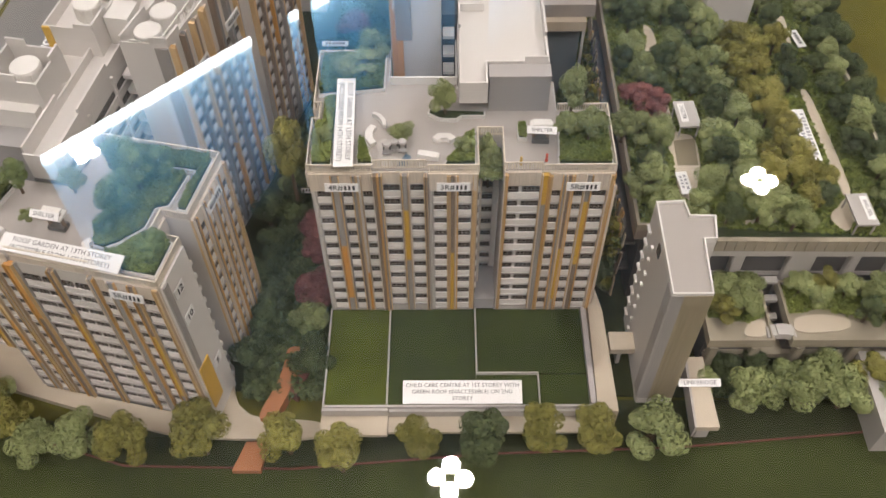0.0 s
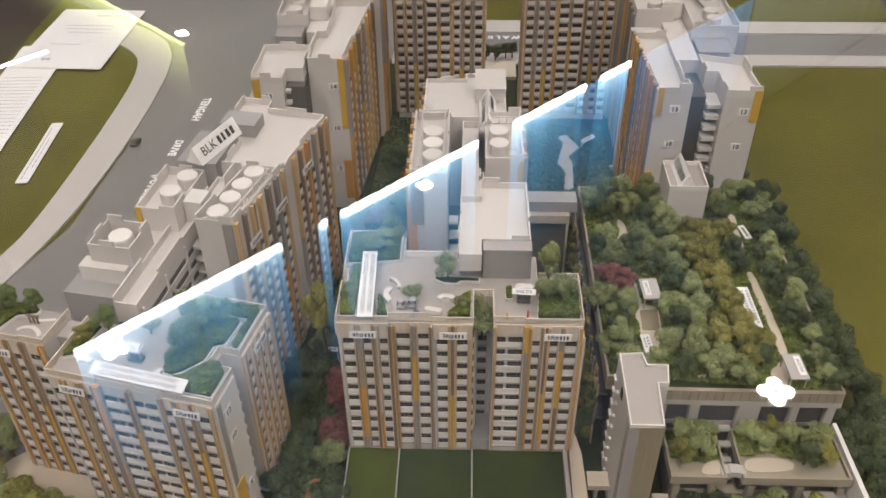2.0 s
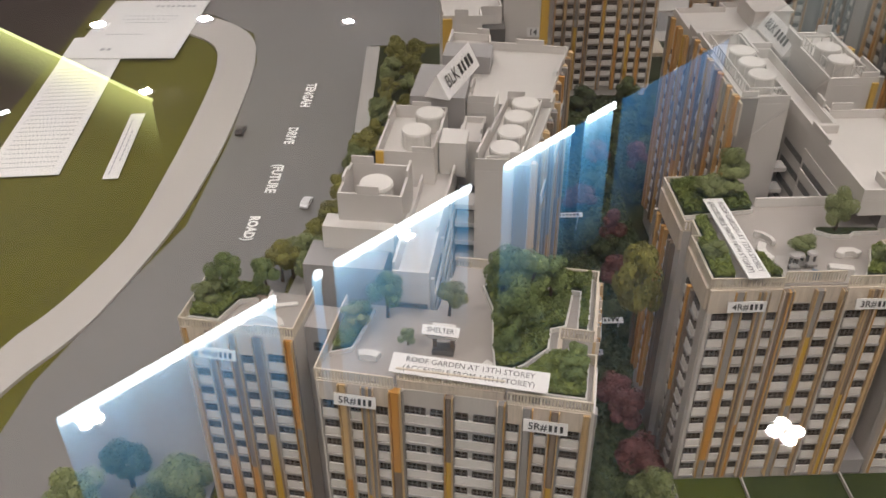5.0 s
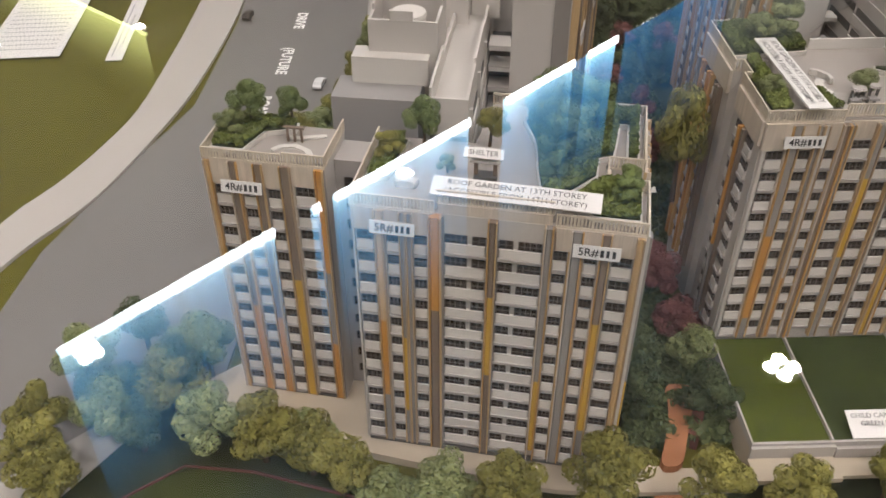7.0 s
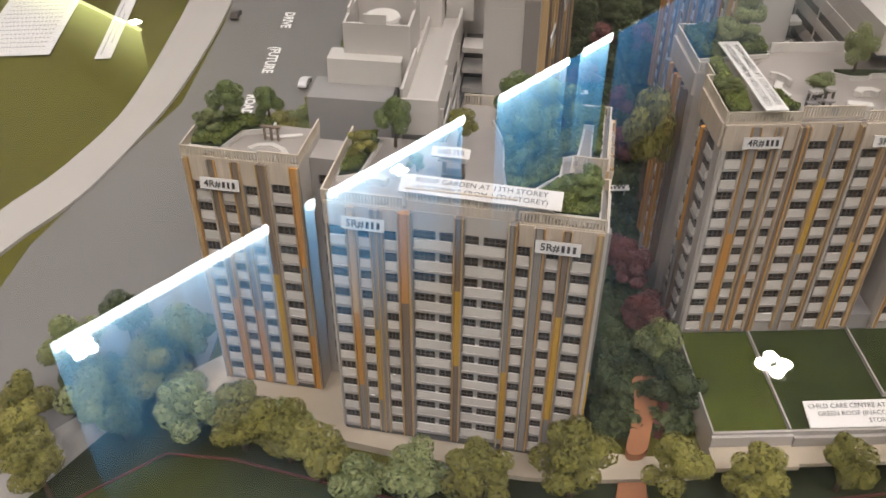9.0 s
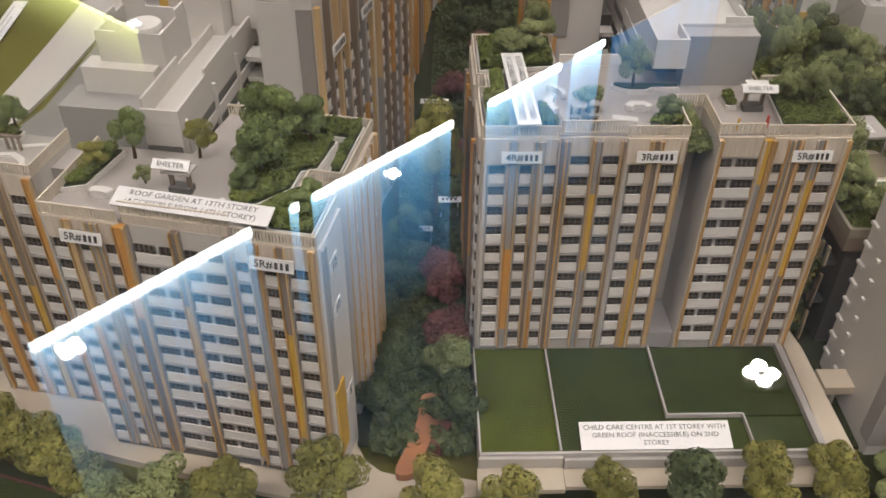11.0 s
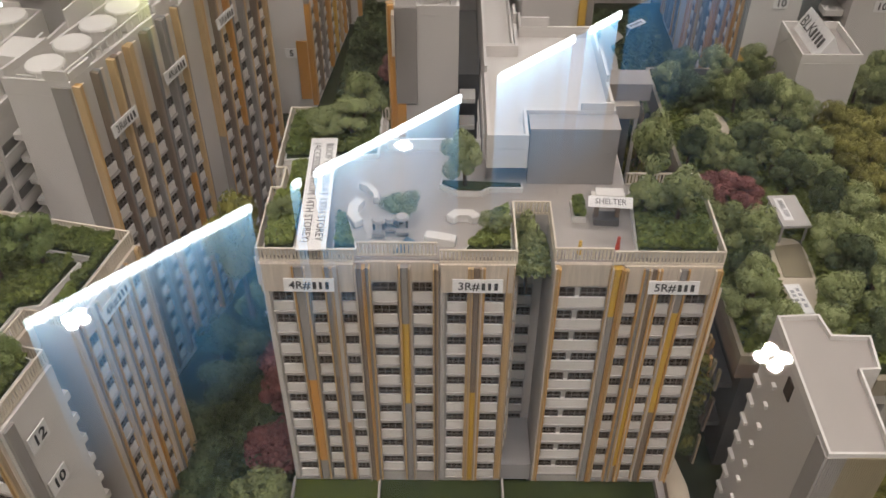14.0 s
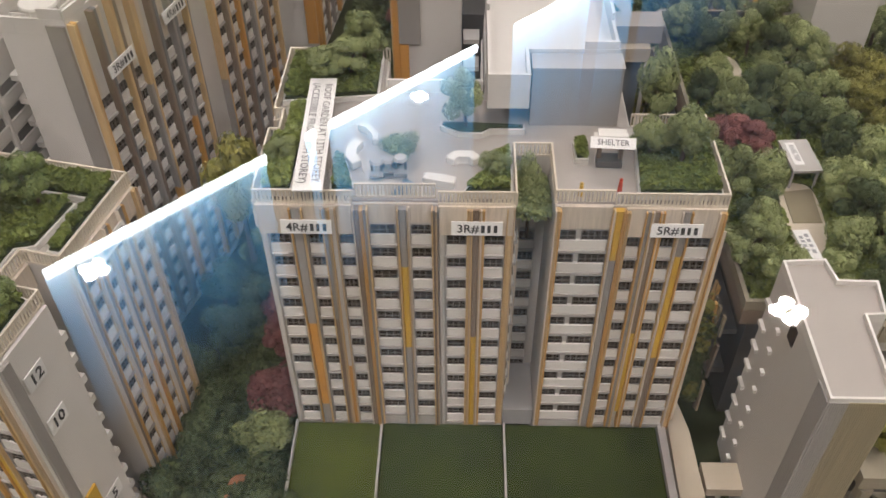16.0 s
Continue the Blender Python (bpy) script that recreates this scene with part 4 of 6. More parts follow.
prism("gable_wall", wb, GABLE, rect(-0.0038, 0.0002, -0.0022, 0.0358), 0.0, ZW - 0.0002)
piece("gable_band", wb, YELLOW, pose(-0.0019, 0.0085, 0.026, 0, 0, 90), 0.015, 0.002, 0.056)
piece("gable_band", wb, GREY, pose(-0.0019, 0.0035, 0.0855, 0, 0, 90), 0.006, 0.002, 0.101)
gable_number(wb, pose(-0.0012, 0.014, 0.168, 90, 0, 90), "12")
gable_number(wb, pose(-0.0012, 0.014, 0.138, 90, 0, 90), "10")
gable_number(wb, pose(-0.0012, 0.0235, 0.062, 90, 0, 90), "5")
for y0, y1, x in ((0.0565, 0.1135, -0.0052),):
    piece("parapet_panel", wb, BEIGE, pose(x, (y0 + y1) / 2, 0.1748, 0, 0, 90), y1 - y0, 0.0022, ZW + 0.0003 - 0.1748)
piece("parapet_panel", wb, BEIGE, pose(-0.0242, 0.046, 0.1748, 0, 0, 90), 0.019, 0.0022, ZW + 0.0003 - 0.1748)
# rear of the western block, in a frame of its own
front_parts = set(wb.children)
prism("plant_room", wb, BOX, rect(-0.181, 0.078, -0.1305, 0.1045), 0.0, 0.203)
block(wb, rect(-0.163, 0.105, -0.1225, 0.144), 0, 0.214, GABLE, lip=0.025)
prism("stair_head", wb, WHITE, rect(-0.172, 0.0965, -0.127, 0.1115), 0.2032, 0.2195)
block(wb, rect(-0.1218, 0.062, -0.100, 0.205), 0, 0.206, GABLE, lip=0.009)
# Thin dark sheet stands for shade inside the gap below the roof.
prism("void", wb, DARK, rect(-0.121, 0.0605, -0.101, 0.0618), 0.1795, 0.192)
prism("wall", wb, GABLE, rect(-0.150, 0.1445, -0.1222, 0.1825), 0, 0.205)
block(wb, rect(-0.153, 0.174, -0.1125, 0.2454), 0, 0.221, GABLE, lip=0.011)
block(wb, [(-0.083, 0.156), (-0.047, 0.158), (-0.040, 0.21), (-0.034, 0.254), (-0.070, 0.252)], 0, 0.231, GABLE, lip=0.009)
block(wb, rect(-0.0995, 0.2055, -0.084, 0.245), 0, 0.220, GABLE)
prism("stair_head", wb, WHITE, rect(-0.1115, 0.190, -0.093, 0.212), 0.2061, 0.232)
prism("plant_room", wb, BOX, rect(-0.141, 0.2458, -0.100, 0.305), 0.0, 0.2395)
block(wb, [(-0.128, 0.3055), (-0.0995, 0.3055), (-0.0995, 0.2555), (-0.036, 0.2555), (-0.0365, 0.285), (-0.026, 0.372), (-0.092, 0.376), (-0.094, 0.392), (-0.128, 0.394)], 0, 0.224, GABLE, lip=0.008)
prism("plant_room", wb, BOX, rect(-0.127, 0.322, -0.088, 0.350), 0.2256, 0.240)
tank(wb, -0.143, 0.127, 0.2156, 0.0105, 0.019)
for x, y in ((-0.129, 0.2015), (-0.1235, 0.2290)):
    tank(wb, x, y, 0.2225, 0.0100, 0.0125)
for x, y in ((-0.065, 0.168), (-0.062, 0.191), (-0.059, 0.214), (-0.055, 0.236)):
    tank(wb, x, y, 0.2325, 0.0096, 0.011)
railing(wb, [(-0.0755, 0.158), (-0.0540, 0.160), (-0.0440, 0.246), (-0.0655, 0.246)], 0.2325, 0.2415, 0.006, WHITE)
piece("screen_wall", wb, WHITE, pose(-0.0755, 0.225, 0.2325, 0, 0, 88), 0.026, 0.0012, 0.018)
piece("duct", wb, WHITE, pose(-0.128, 0.120, 0.216, 0, 20, 75), 0.03, 0.006, 0.005)
facade(wb, (-0.047, 0.158), (-0.034, 0.254), 0.012, 12, [(5, "f", FULL(C_)), (12, "w"), (6, "f", FULL(B_)), (10, "w"), (8, "f", [(0, .55, G), (.55, 1, C_)]), (9, "w"), (7, "f", [(0, .4, O_), (.4, .75, G), (.75, 1, C_)]), (11, "w"), (9, "f", FULL(B_)), (10, "w"), (8, "f", [(0, .55, O_), (.55, 1, G)]), (10, "w"), (5, "f", FULL(C_))], top=0.231, deep=1.4, crown=0.2375)
facade(wb, (-0.0365, 0.285), (-0.026, 0.372), 0.012, 12, [(6, "f", [(0, .55, G), (.55, 1, C_)]), (10, "w"), (7, "f", FULL(B_)), (9, "w"), (8, "f", [(0, .5, B_), (.5, 1, O_)]), (10, "w"), (8, "f", FULL(G)), (10, "w"), (7, "f", [(0, .4, O_), (.4, 1, B_)]), (9, "w"), (5, "f", FULL(C_))], top=0.220, deep=1.4, crown=0.229)
for i in range(8):
    z = 0.085 + i * PITCH
    for y0, y1 in ((0.072, 0.112), (0.116, 0.152), (0.158, 0.196)):
        # Corridor openings are painted shade: dark strips laid on the wall.
        piece("corridor_opening", wb, DARK, pose(-0.0998, (y0 + y1) / 2, z, 0, 0, 90), y1 - y0, 0.0008, 0.0052)
        piece("corridor_parapet", wb, WHITE, pose(-0.0992, (y0 + y1) / 2, z - 0.0064, 0, 0, 90), y1 - y0 + 0.003, 0.0016, 0.0060)
for y in (0.070, 0.114, 0.155, 0.199):
    piece("pier", wb, GABLE, pose(-0.0990, y, 0.0, 0, 0, 90), 0.0026, 0.0022, 0.2055)
piece("gable_band", wb, GREY, pose(-0.0525, 0.1572, 0.10), 0.010, 0.002, 0.137)
piece("gable_band", wb, YELLOW, pose(-0.0535, 0.1572, 0.012), 0.012, 0.002, 0.086)
piece("gable_band", wb, YELLOW, pose(-0.150, 0.1732, 0.14), 0.0055, 0.002, 0.092)
for i in range(12):
    piece("balcony", wb, WHITE, pose(-0.0905, 0.175, 0.03 + i * PITCH), 0.0150, 0.016, 0.0035)
# Recess between the wings filled dark, as painted shade.
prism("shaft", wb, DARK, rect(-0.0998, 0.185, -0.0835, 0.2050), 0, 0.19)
for ch in wb.children:
    if ch not in front_parts:
        ch.matrix_basis = MW.inverted() @ MR @ ch.matrix_basis
settle(wb, -0.11, 0.17)
for lx, ly, z, k, turn in ((-0.1305, -0.0050, 0.1790, "5R", 0), (-0.0270, -0.0050, 0.1780, "5R", 0), (-0.2225, 0.0235, 0.1735, "4R", 0)):
    unit_label(MW @ pose(lx, ly, z, 78, 0, turn), k)
unit_label(MW @ pose(-0.0015, 0.085, 0.1790, 80, 0, 90), "4R")
unit_label(MR @ pose(-0.0377, 0.182, 0.203, 84, 0, 84), "3R")
unit_label(MR @ pose(-0.0302, 0.235, 0.206, 84, 0, 84), "4R")
unit_label(MR @ pose(-0.0282, 0.310, 0.203, 84, 0, 84), "3R")
tent_sign(pose(-0.2425, 0.6290, 0.2396, 0, 0, 67), 0.068, 0.018, "white folded card sign on the plant room roof")

# north-western block
nb = thing("apartment_block", pose(0, 0, 0), "white model apartment block with stepped roofs and orange-brown east front", "apartment block", "apartment blocks")
block(nb, [(-0.245, 0.812), (-0.207, 0.810), (-0.207, 0.835), (-0.186, 0.835), (-0.186, 0.8995), (-0.245, 0.8995)], 0, 0.214, GABLE, lip=0.009)
block(nb, [(-0.183, 0.853), (-0.138, 0.851), (-0.120, 1.03), (-0.170, 1.03), (-0.1705, 0.93), (-0.183, 0.93)], 0, 0.217, GABLE, lip=0.011)
# Dark filling paints the shade behind the balcony stacks.
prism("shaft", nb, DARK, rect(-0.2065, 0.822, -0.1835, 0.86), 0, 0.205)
for i in range(13):
    piece("balcony", nb, WHITE, pose(-0.2035, 0.820, 0.02 + i * PITCH), 0.007, 0.010, 0.004)
    piece("balcony", nb, WHITE, pose(-0.1875, 0.846, 0.02 + i * PITCH), 0.007, 0.016, 0.004)
block(nb, rect(-0.236, 0.950, -0.196, 1.08), 0, 0.228, GABLE, lip=0.012)
prism("plant_room", nb, BOX, rect(-0.234, 0.918, -0.200, 0.9485), 0.2, 0.225)
prism("wall", nb, GABLE, rect(-0.1955, 0.9305, -0.1715, 1.09), 0, 0.225)
prism("stair_head", nb, WHITE, rect(-0.195, 0.965, -0.172, 1.0), 0.2252, 0.245)
prism("stair_head", nb, WHITE, rect(-0.205, 1.085, -0.165, 1.125), 0, 0.268)
rim("parapet", nb, WHITE, rect(-0.205, 1.085, -0.165, 1.125), 0.2681, 0.274, 0.0014)
block(nb, rect(-0.163, 1.04, -0.110, 1.099), 0, 0.236, GABLE, lip=0.010)
tank(nb, -0.130, 1.06, 0.2376, 0.009, 0.010)
for y in (0.972, 0.995, 1.05):
    tank(nb, -0.215, y, 0.2295, 0.0095, 0.011)
facade(nb, (-0.138, 0.851), (-0.120, 1.03), 0.012, 12, east_cols + [(8, "w"), (7, "f", FULL(O_)), (9, "w"), (6, "f", FULL(B_))], top=0.220, deep=1.4, crown=0.226)
facade(nb, (-0.110, 1.04), (-0.110, 1.099), 0.012, 14, east_cols[:7], top=0.238, deep=1.4)
piece("gable_band", nb, YELLOW, pose(-0.142, 0.8505, 0.13), 0.008, 0.002, 0.098)
piece("gable_band", nb, ORANGE, pose(-0.143, 0.8505, 0.02), 0.010, 0.002, 0.06)
piece("gable_band", nb, YELLOW, pose(-0.240, 0.8105, 0.12), 0.009, 0.002, 0.10)
for x, y, z, s in ((-0.226, 0.8105, 0.198, "14"), (-0.153, 0.8507, 0.190, "14"), (-0.153, 0.8507, 0.130, "10"), (-0.153, 0.8507, 0.068, "5")):
    gable_number(nb, pose(x, y, z, 90), s)
settle(nb, -0.18, 0.95)
tent_sign(pose(-0.212, 1.02, 0.2425, 0, 0, 70), 0.062, 0.018, "white folded card sign on the stepped roof")

N_COLS = [(2, "f", FULL(C_)), (9, "w"), (5, "f", [(0, .5, B_), (.5, 1.15, C_)]), (7.5, "w"), (7, "f", [(0, .45, Y_), (.45, 1, G)]), (7.5, "w"), (6, "f", FULL(B_)), (14, "w", 0.004), (5, "f", [(0, .35, G), (.35, .75, Y_), (.75, 1, G)]), (13, "w", 0.004),
          (6, "f", [(0, .5, O_), (.5, 1.15, C_)]), (7.5, "w"), (7, "f", [(0, .4, Y_), (.4, 1, G)]), (7.5, "w"), (7, "f", [(0, .3, O_), (.3, 1.15, G)]), (10, "w"), (2, "f", FULL(C_))]


def north_block(x, flip):
    ob = thing("apartment_block", pose(x, 1.098, 0), "tall beige model apartment block with brown, yellow and grey fins", "apartment block", "apartment blocks")
    block(ob, rect(0, 0, 0.131, 0.05), 0, 0.240, WALL, lip=0.007)
    facade(ob, (0, 0), (0.131, 0), 0.012, 13, N_COLS[::-1] if flip else N_COLS, top=0.207)
    piece("parapet_panel", ob, BEIGE, pose(0.0655, 0.0, 0.2075), 0.131, 0.003, 0.0325)
    for u in (0.014, 0.030, 0.044, 0.092, 0.108, 0.12):
        piece("fin", ob, GREY if int(u * 1000) % 4 else BROWN, pose(u, -0.001, 0.2075), 0.0045, 0.003, 0.031)
    piece("parapet_panel", ob, WHITE, pose(0.067, -0.0008, 0.2073), 0.034, 0.003, 0.031)
    prism("stair_head", ob, WHITE, rect(0.048, 0.012, 0.105, 0.045), 0.2415, 0.253)
    rim("roof_screen", ob, WHITE, rect(0.060, 0.016, 0.100, 0.042), 0.2531, 0.258, 0.001)
    railing(ob, [(0.001, 0.001), (0.001, 0.049)], 0.247, 0.256)
    railing(ob, [(0.13, 0.001), (0.13, 0.049)], 0.247, 0.256)
    side = east_cols[:7]
    facade(ob, (0, 0.05), (0, 0), 0.012, 13, side, top=0.207)
    facade(ob, (0.131, 0), (0.131, 0.05), 0.012, 13, side, top=0.207)
    for u in (0.033, 0.1):
        board("unit_label", pose(x + u, 1.095, 0.209, 86), 0.019, 0.005, "small white unit label strip on the facade", group="unit labels", mark=[(0, 0, 0.015, 0.003, 5)])
    return ob


north_block(-0.094, False)
north_block(0.098, True)

# north-eastern block
eb = thing("apartment_block", pose(0, 0, 0), "white model apartment block with twin gables and open stair recess", "apartment block", "apartment blocks")
block(eb, [(0.235, 0.788), (0.276, 0.788), (0.276, 0.81), (0.270, 0.81), (0.270, 0.935), (0.229, 0.935)], 0, 0.217, GABLE, lip=0.009)
block(eb, [(0.314, 0.783), (0.356, 0.782), (0.352, 0.86), (0.299, 0.875), (0.299, 0.83), (0.314, 0.83)], 0, 0.217, GABLE, lip=0.009)
# Stair recess shade, put in as a dark solid.
prism("shaft", eb, DARK, rect(0.2705, 0.805, 0.2985, 0.865), 0, 0.205)
for i in range(13):
    piece("balcony", eb, WHITE, pose(0.3055, 0.806, 0.018 + i * PITCH), 0.016, 0.030, 0.005)
    piece("balcony", eb, WHITE, pose(0.275, 0.803, 0.018 + i * PITCH), 0.007, 0.014, 0.005)
block(eb, rect(0.236, 0.975, 0.286, 1.058), 0, 0.230, GABLE, lip=0.010)
block(eb, rect(0.300, 0.925, 0.358, 1.07), 0, 0.230, GABLE, lip=0.010)
prism("wall", eb, GABLE, rect(0.2705, 0.866, 0.2985, 1.06), 0, 0.222)
prism("wall", eb, GABLE, rect(0.2305, 0.936, 0.270, 0.974), 0, 0.215)
prism("plant_room", eb, BOX, rect(0.302, 0.885, 0.345, 0.9245), 0, 0.223)
prism("stair_head", eb, WHITE, rect(0.271, 0.985, 0.297, 1.02), 0.2222, 0.245)
prism("stair_head", eb, WHITE, rect(0.268, 1.07, 0.312, 1.12), 0, 0.264)
rim("parapet", eb, WHITE, rect(0.268, 1.07, 0.312, 1.12), 0.2641, 0.270, 0.0014)
prism("plant_room", eb, BOX, rect(0.232, 1.10, 0.262, 1.15), 0, 0.268)
tank(eb, 0.262, 0.995, 0.2316, 0.009, 0.010)
for x, y in ((0.33, 0.945), (0.33, 0.968), (0.31, 1.045)):
    tank(eb, x, y, 0.2316, 0.0095, 0.011)
facade(eb, (0.229, 0.935), (0.235, 0.788), 0.012, 12, east_cols + [(8, "w"), (7, "f", FULL(O_))], top=0.220, deep=1.4, crown=0.229)
facade(eb, (0.236, 1.058), (0.236, 0.975), 0.012, 14, east_cols[:9], top=0.232, deep=1.4)
piece("gable_band", eb, YELLOW, pose(0.2397, 0.7875, 0.19), 0.009, 0.002, 0.036)
piece("gable_band", eb, YELLOW, pose(0.2397, 0.7875, 0.02), 0.009, 0.002, 0.09)
piece("gable_band", eb, YELLOW, pose(0.3510, 0.7818, 0.185), 0.009, 0.002, 0.041)
piece("gable_band", eb, OCHRE, pose(0.3510, 0.7818, 0.02), 0.009, 0.002, 0.07)
for x, z, s in ((0.259, 0.198, "13"), (0.259, 0.150, "10"), (0.338, 0.198, "13"), (0.338, 0.150, "10")):
    gable_number(eb, pose(x, 0.7876 if x < 0.3 else 0.7823, z, 90), s)
settle(eb, 0.29, 0.92)
tent_sign(pose(0.330, 1.01, 0.2405, 0, 0, 100), 0.060, 0.018, "white folded card sign on the far roof")
lift = thing("lift_tower", pose(0.2625, 0.706, 0), "plain white lift tower rising out of the garden trees", "tower")
prism("wall", lift, GABLE, rect(-0.0215, -0.026, 0.0215, 0.026), 0, 0.155)
rim("parapet", lift, WHITE, rect(-0.0215, -0.026, 0.0215, 0.026), 0.1551, 0.162, 0.0014)
prism("roof", lift, PAVE, rect(-0.0198, -0.0243, 0.0198, 0.0243), 0.1552, 0.1565)
tent_sign(pose(0.261, 0.708, 0.1566, 0, 0, 92), 0.048, 0.017, "white folded card sign on the lift tower roof")

# child care podium with green roof
pod = thing("podium", pose(0.01, 0.372, 0), "low beige podium with a green roof in three fields", "podium")
sh = lambda pts: [(x - 0.01, y - 0.372) for x, y in pts]
prism("wall", pod, STONE, sh(rect(-0.0965, 0.326, 0.117, 0.4195)), 0, POD - 0.003)
prism("walkway", pod, STONE, sh([(0.1175, 0.322), (0.1335, 0.322), (0.131, 0.415), (0.1265, 0.44), (0.1195, 0.44)]), 0, POD + 0.002)
# First field: the lighter turf colour stands for light reflected over it.
prism("turf", pod, LAWN_LIT, sh(rect(-0.0955, 0.328, -0.0475, 0.4185)), POD - 0.0029, POD)
for x0, y0, x1, y1 in ((-0.0460, 0.328, 0.0235, 0.4185), (0.0250, 0.357, 0.112, 0.4185), (0.0735, 0.328, 0.112, 0.3555)):
    prism("turf", pod, LAWN2, sh(rect(x0, y0, x1, y1)), POD - 0.0029, POD)
prism("turf", pod, LAWN2, sh(rect(0.0240, 0.328, 0.0725, 0.3555)), POD - 0.0029, POD - 0.0005)
for x0, y0, x1, y1 in ((-0.0474, 0.3285, -0.0462, 0.4185), (0.0236, 0.3565, 0.0248, 0.4185), (0.0236, 0.3556, 0.0735, 0.3568), (0.0726, 0.3285, 0.0736, 0.3555), (-0.0968, 0.3262, -0.0956, 0.4185), (-0.0968, 0.3258, 0.1165, 0.3276)):
    prism("kerb", pod, KERB, sh(rect(x0, y0, x1, y1)), POD - 0.003, POD + 0.0028)
prism("kerb", pod, LEDGE, sh(rect(0.1125, 0.328, 0.1168, 0.4185)), POD - 0.003, POD + 0.004)
prism("fascia", pod, KERB, sh(rect(-0.0975, 0.3235, -0.046, 0.3257)), 0.006, POD + 0.001)
prism("fascia", pod, KERB, sh(rect(-0.045, 0.3235, 0.117, 0.3257)), 0.006, POD - 0.001)
prism("canopy", pod, STONE, sh(rect(-0.0985, 0.3070, -0.046, 0.3233)), 0.0150, 0.0186)
prism("canopy", pod, STONE, sh(rect(-0.0455, 0.3100, 0.117, 0.3233)), 0.0140, 0.0172)
prism("threshold", pod, BOX, sh(rect(0.0235, 0.421, 0.0405, 0.4555)), POD - 0.002, POD + 0.012)
board("garden_label", pose(0.0125, 0.3375, POD + 0.005, 16), 0.0935, 0.0185, "white printed label propped on the green roof", ["CHILD CARE CENTRE AT 1ST STOREY WITH", "GREEN ROOF (INACCESSIBLE) ON 2ND", "STOREY"], 0.0045, legs=0.004)

# stair tower and bridges
tw = thing("stair_tower", pose(0.172, 0.394, 0), "slim white stair tower with grey roof and gold louvred front", "tower")
sh2 = lambda pts: [(x - 0.172, y - 0.394) for x, y in pts]
tpoly = sh2([(0.154, 0.425), (0.175, 0.4265), (0.177, 0.4125), (0.1955, 0.412), (0.1925, 0.3905), (0.1835, 0.390), (0.1812, 0.3427), (0.1530, 0.3427)])
ZT = 0.157
prism("wall", tw, GABLE, tpoly, 0, ZT - 0.005)
prism("roof", tw, PAVE, inset(tpoly, 0.0012)[1], ZT - 0.0049, ZT - 0.0028)
rim("parapet", tw, WHITE, tpoly, ZT - 0.0049, ZT, 0.0012)
for i in range(27):
    piece("louvre", tw, LEDGE if i < 8 else LOUVRE, pose(-0.0184 + i * 0.00104, -0.0517, 0.012), 0.0008, 0.0008, 0.1425)
for i in range(11):
    piece("louvre", tw, LEDGE, pose(-0.0194, -0.0508 + i * 0.00108, 0.012, 0, 0, 90), 0.0008, 0.0008, 0.1425)
for i in range(8):
    z = 0.018 + i * 0.0158
    piece("fin", tw, WHITE, pose(-0.0192, 0.010 - (i % 2) * 0.001, z, 0, 0, 90), 0.0034, 0.0022, 0.0022)
    piece("balcony", tw, WHITE, pose(-0.0190, 0.0265, z, 0, 0, 90), 0.008, 0.0022, 0.0022)
piece("window", tw, GLASS, pose(-0.0187, -0.004, 0.1375, 0, 0, 90), 0.007, 0.0012, 0.0105)
br = thing("footbridge", pose(0.142, 0.3855, 0), "short cream footbridge between podium and stair tower", "bridge", "footbridges")
prism("deck", br, STONE, rect(-0.0085, -0.0085, 0.0145, 0.0085), 0.022, 0.0285)
prism("pier", br, KERB, rect(-0.001, -0.006, 0.002, 0.006), 0, 0.022)
br = thing("footbridge", pose(0.2, 0.338, 0), "long cream link bridge reaching over the hedge", "bridge", "footbridges")
prism("deck", br, STONE, [(-0.0065, 0.031), (0.0065, 0.031), (0.0085, -0.031), (-0.009, -0.031)], 0.024, 0.030)
prism("side_wall", br, LEDGE, [(-0.0085, 0.031), (-0.0066, 0.031), (-0.0091, -0.031), (-0.0105, -0.031)], 0.014, 0.030)
for y in (-0.024, 0.02):
    prism("pier", br, KERB, rect(-0.005, y - 0.002, 0.005, y + 0.002), 0, 0.024)
board("bridge_label", pose(0.1985, 0.343, 0.0345, 25), 0.033, 0.0062, "white label strip lying across the link bridge", ["LINKBRIDGE"], 0.0046, legs=0.004)

# car park podium with the roof garden
ZD = 0.105
dk = thing("garden_deck", pose(0.255, 0.56, 0), "multi-storey car park podium carrying a wooded roof garden", "podium")
sh3 = lambda pts: [(x - 0.255, y - 0.56) for x, y in pts]
dpoly = [(0.150, 0.440), (0.200, 0.440), (0.200, 0.4255), (0.366, 0.424), (0.366, 0.590), (0.350, 0.752), (0.150, 0.752)]
# Dark inner body paints the shade seen through the car park openings.
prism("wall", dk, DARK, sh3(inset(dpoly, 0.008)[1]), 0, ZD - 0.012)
prism("slab", dk, BROWN, sh3(dpoly), ZD - 0.0119, ZD - 0.001)
prism("soil", dk, SOIL, sh3(inset(dpoly, 0.004)[1]), ZD - 0.0009, ZD + 0.0012)
rim("parapet", dk, MOSSY, sh3(dpoly), ZD - 0.0008, ZD + 0.006, 0.0025)
for i in range(21):
    piece("parapet_panel", dk, MOSSY, pose(0.205 + i * 0.0078 - 0.255, 0.4243 - i * 0.00007 - 0.56, ZD - 0.006), 0.0075, 0.0022, 0.0125)
prism("fascia", dk, KERB, sh3([(0.200, 0.4245), (0.366, 0.423), (0.366, 0.426), (0.200, 0.4275)]), ZD - 0.014, ZD - 0.0062)
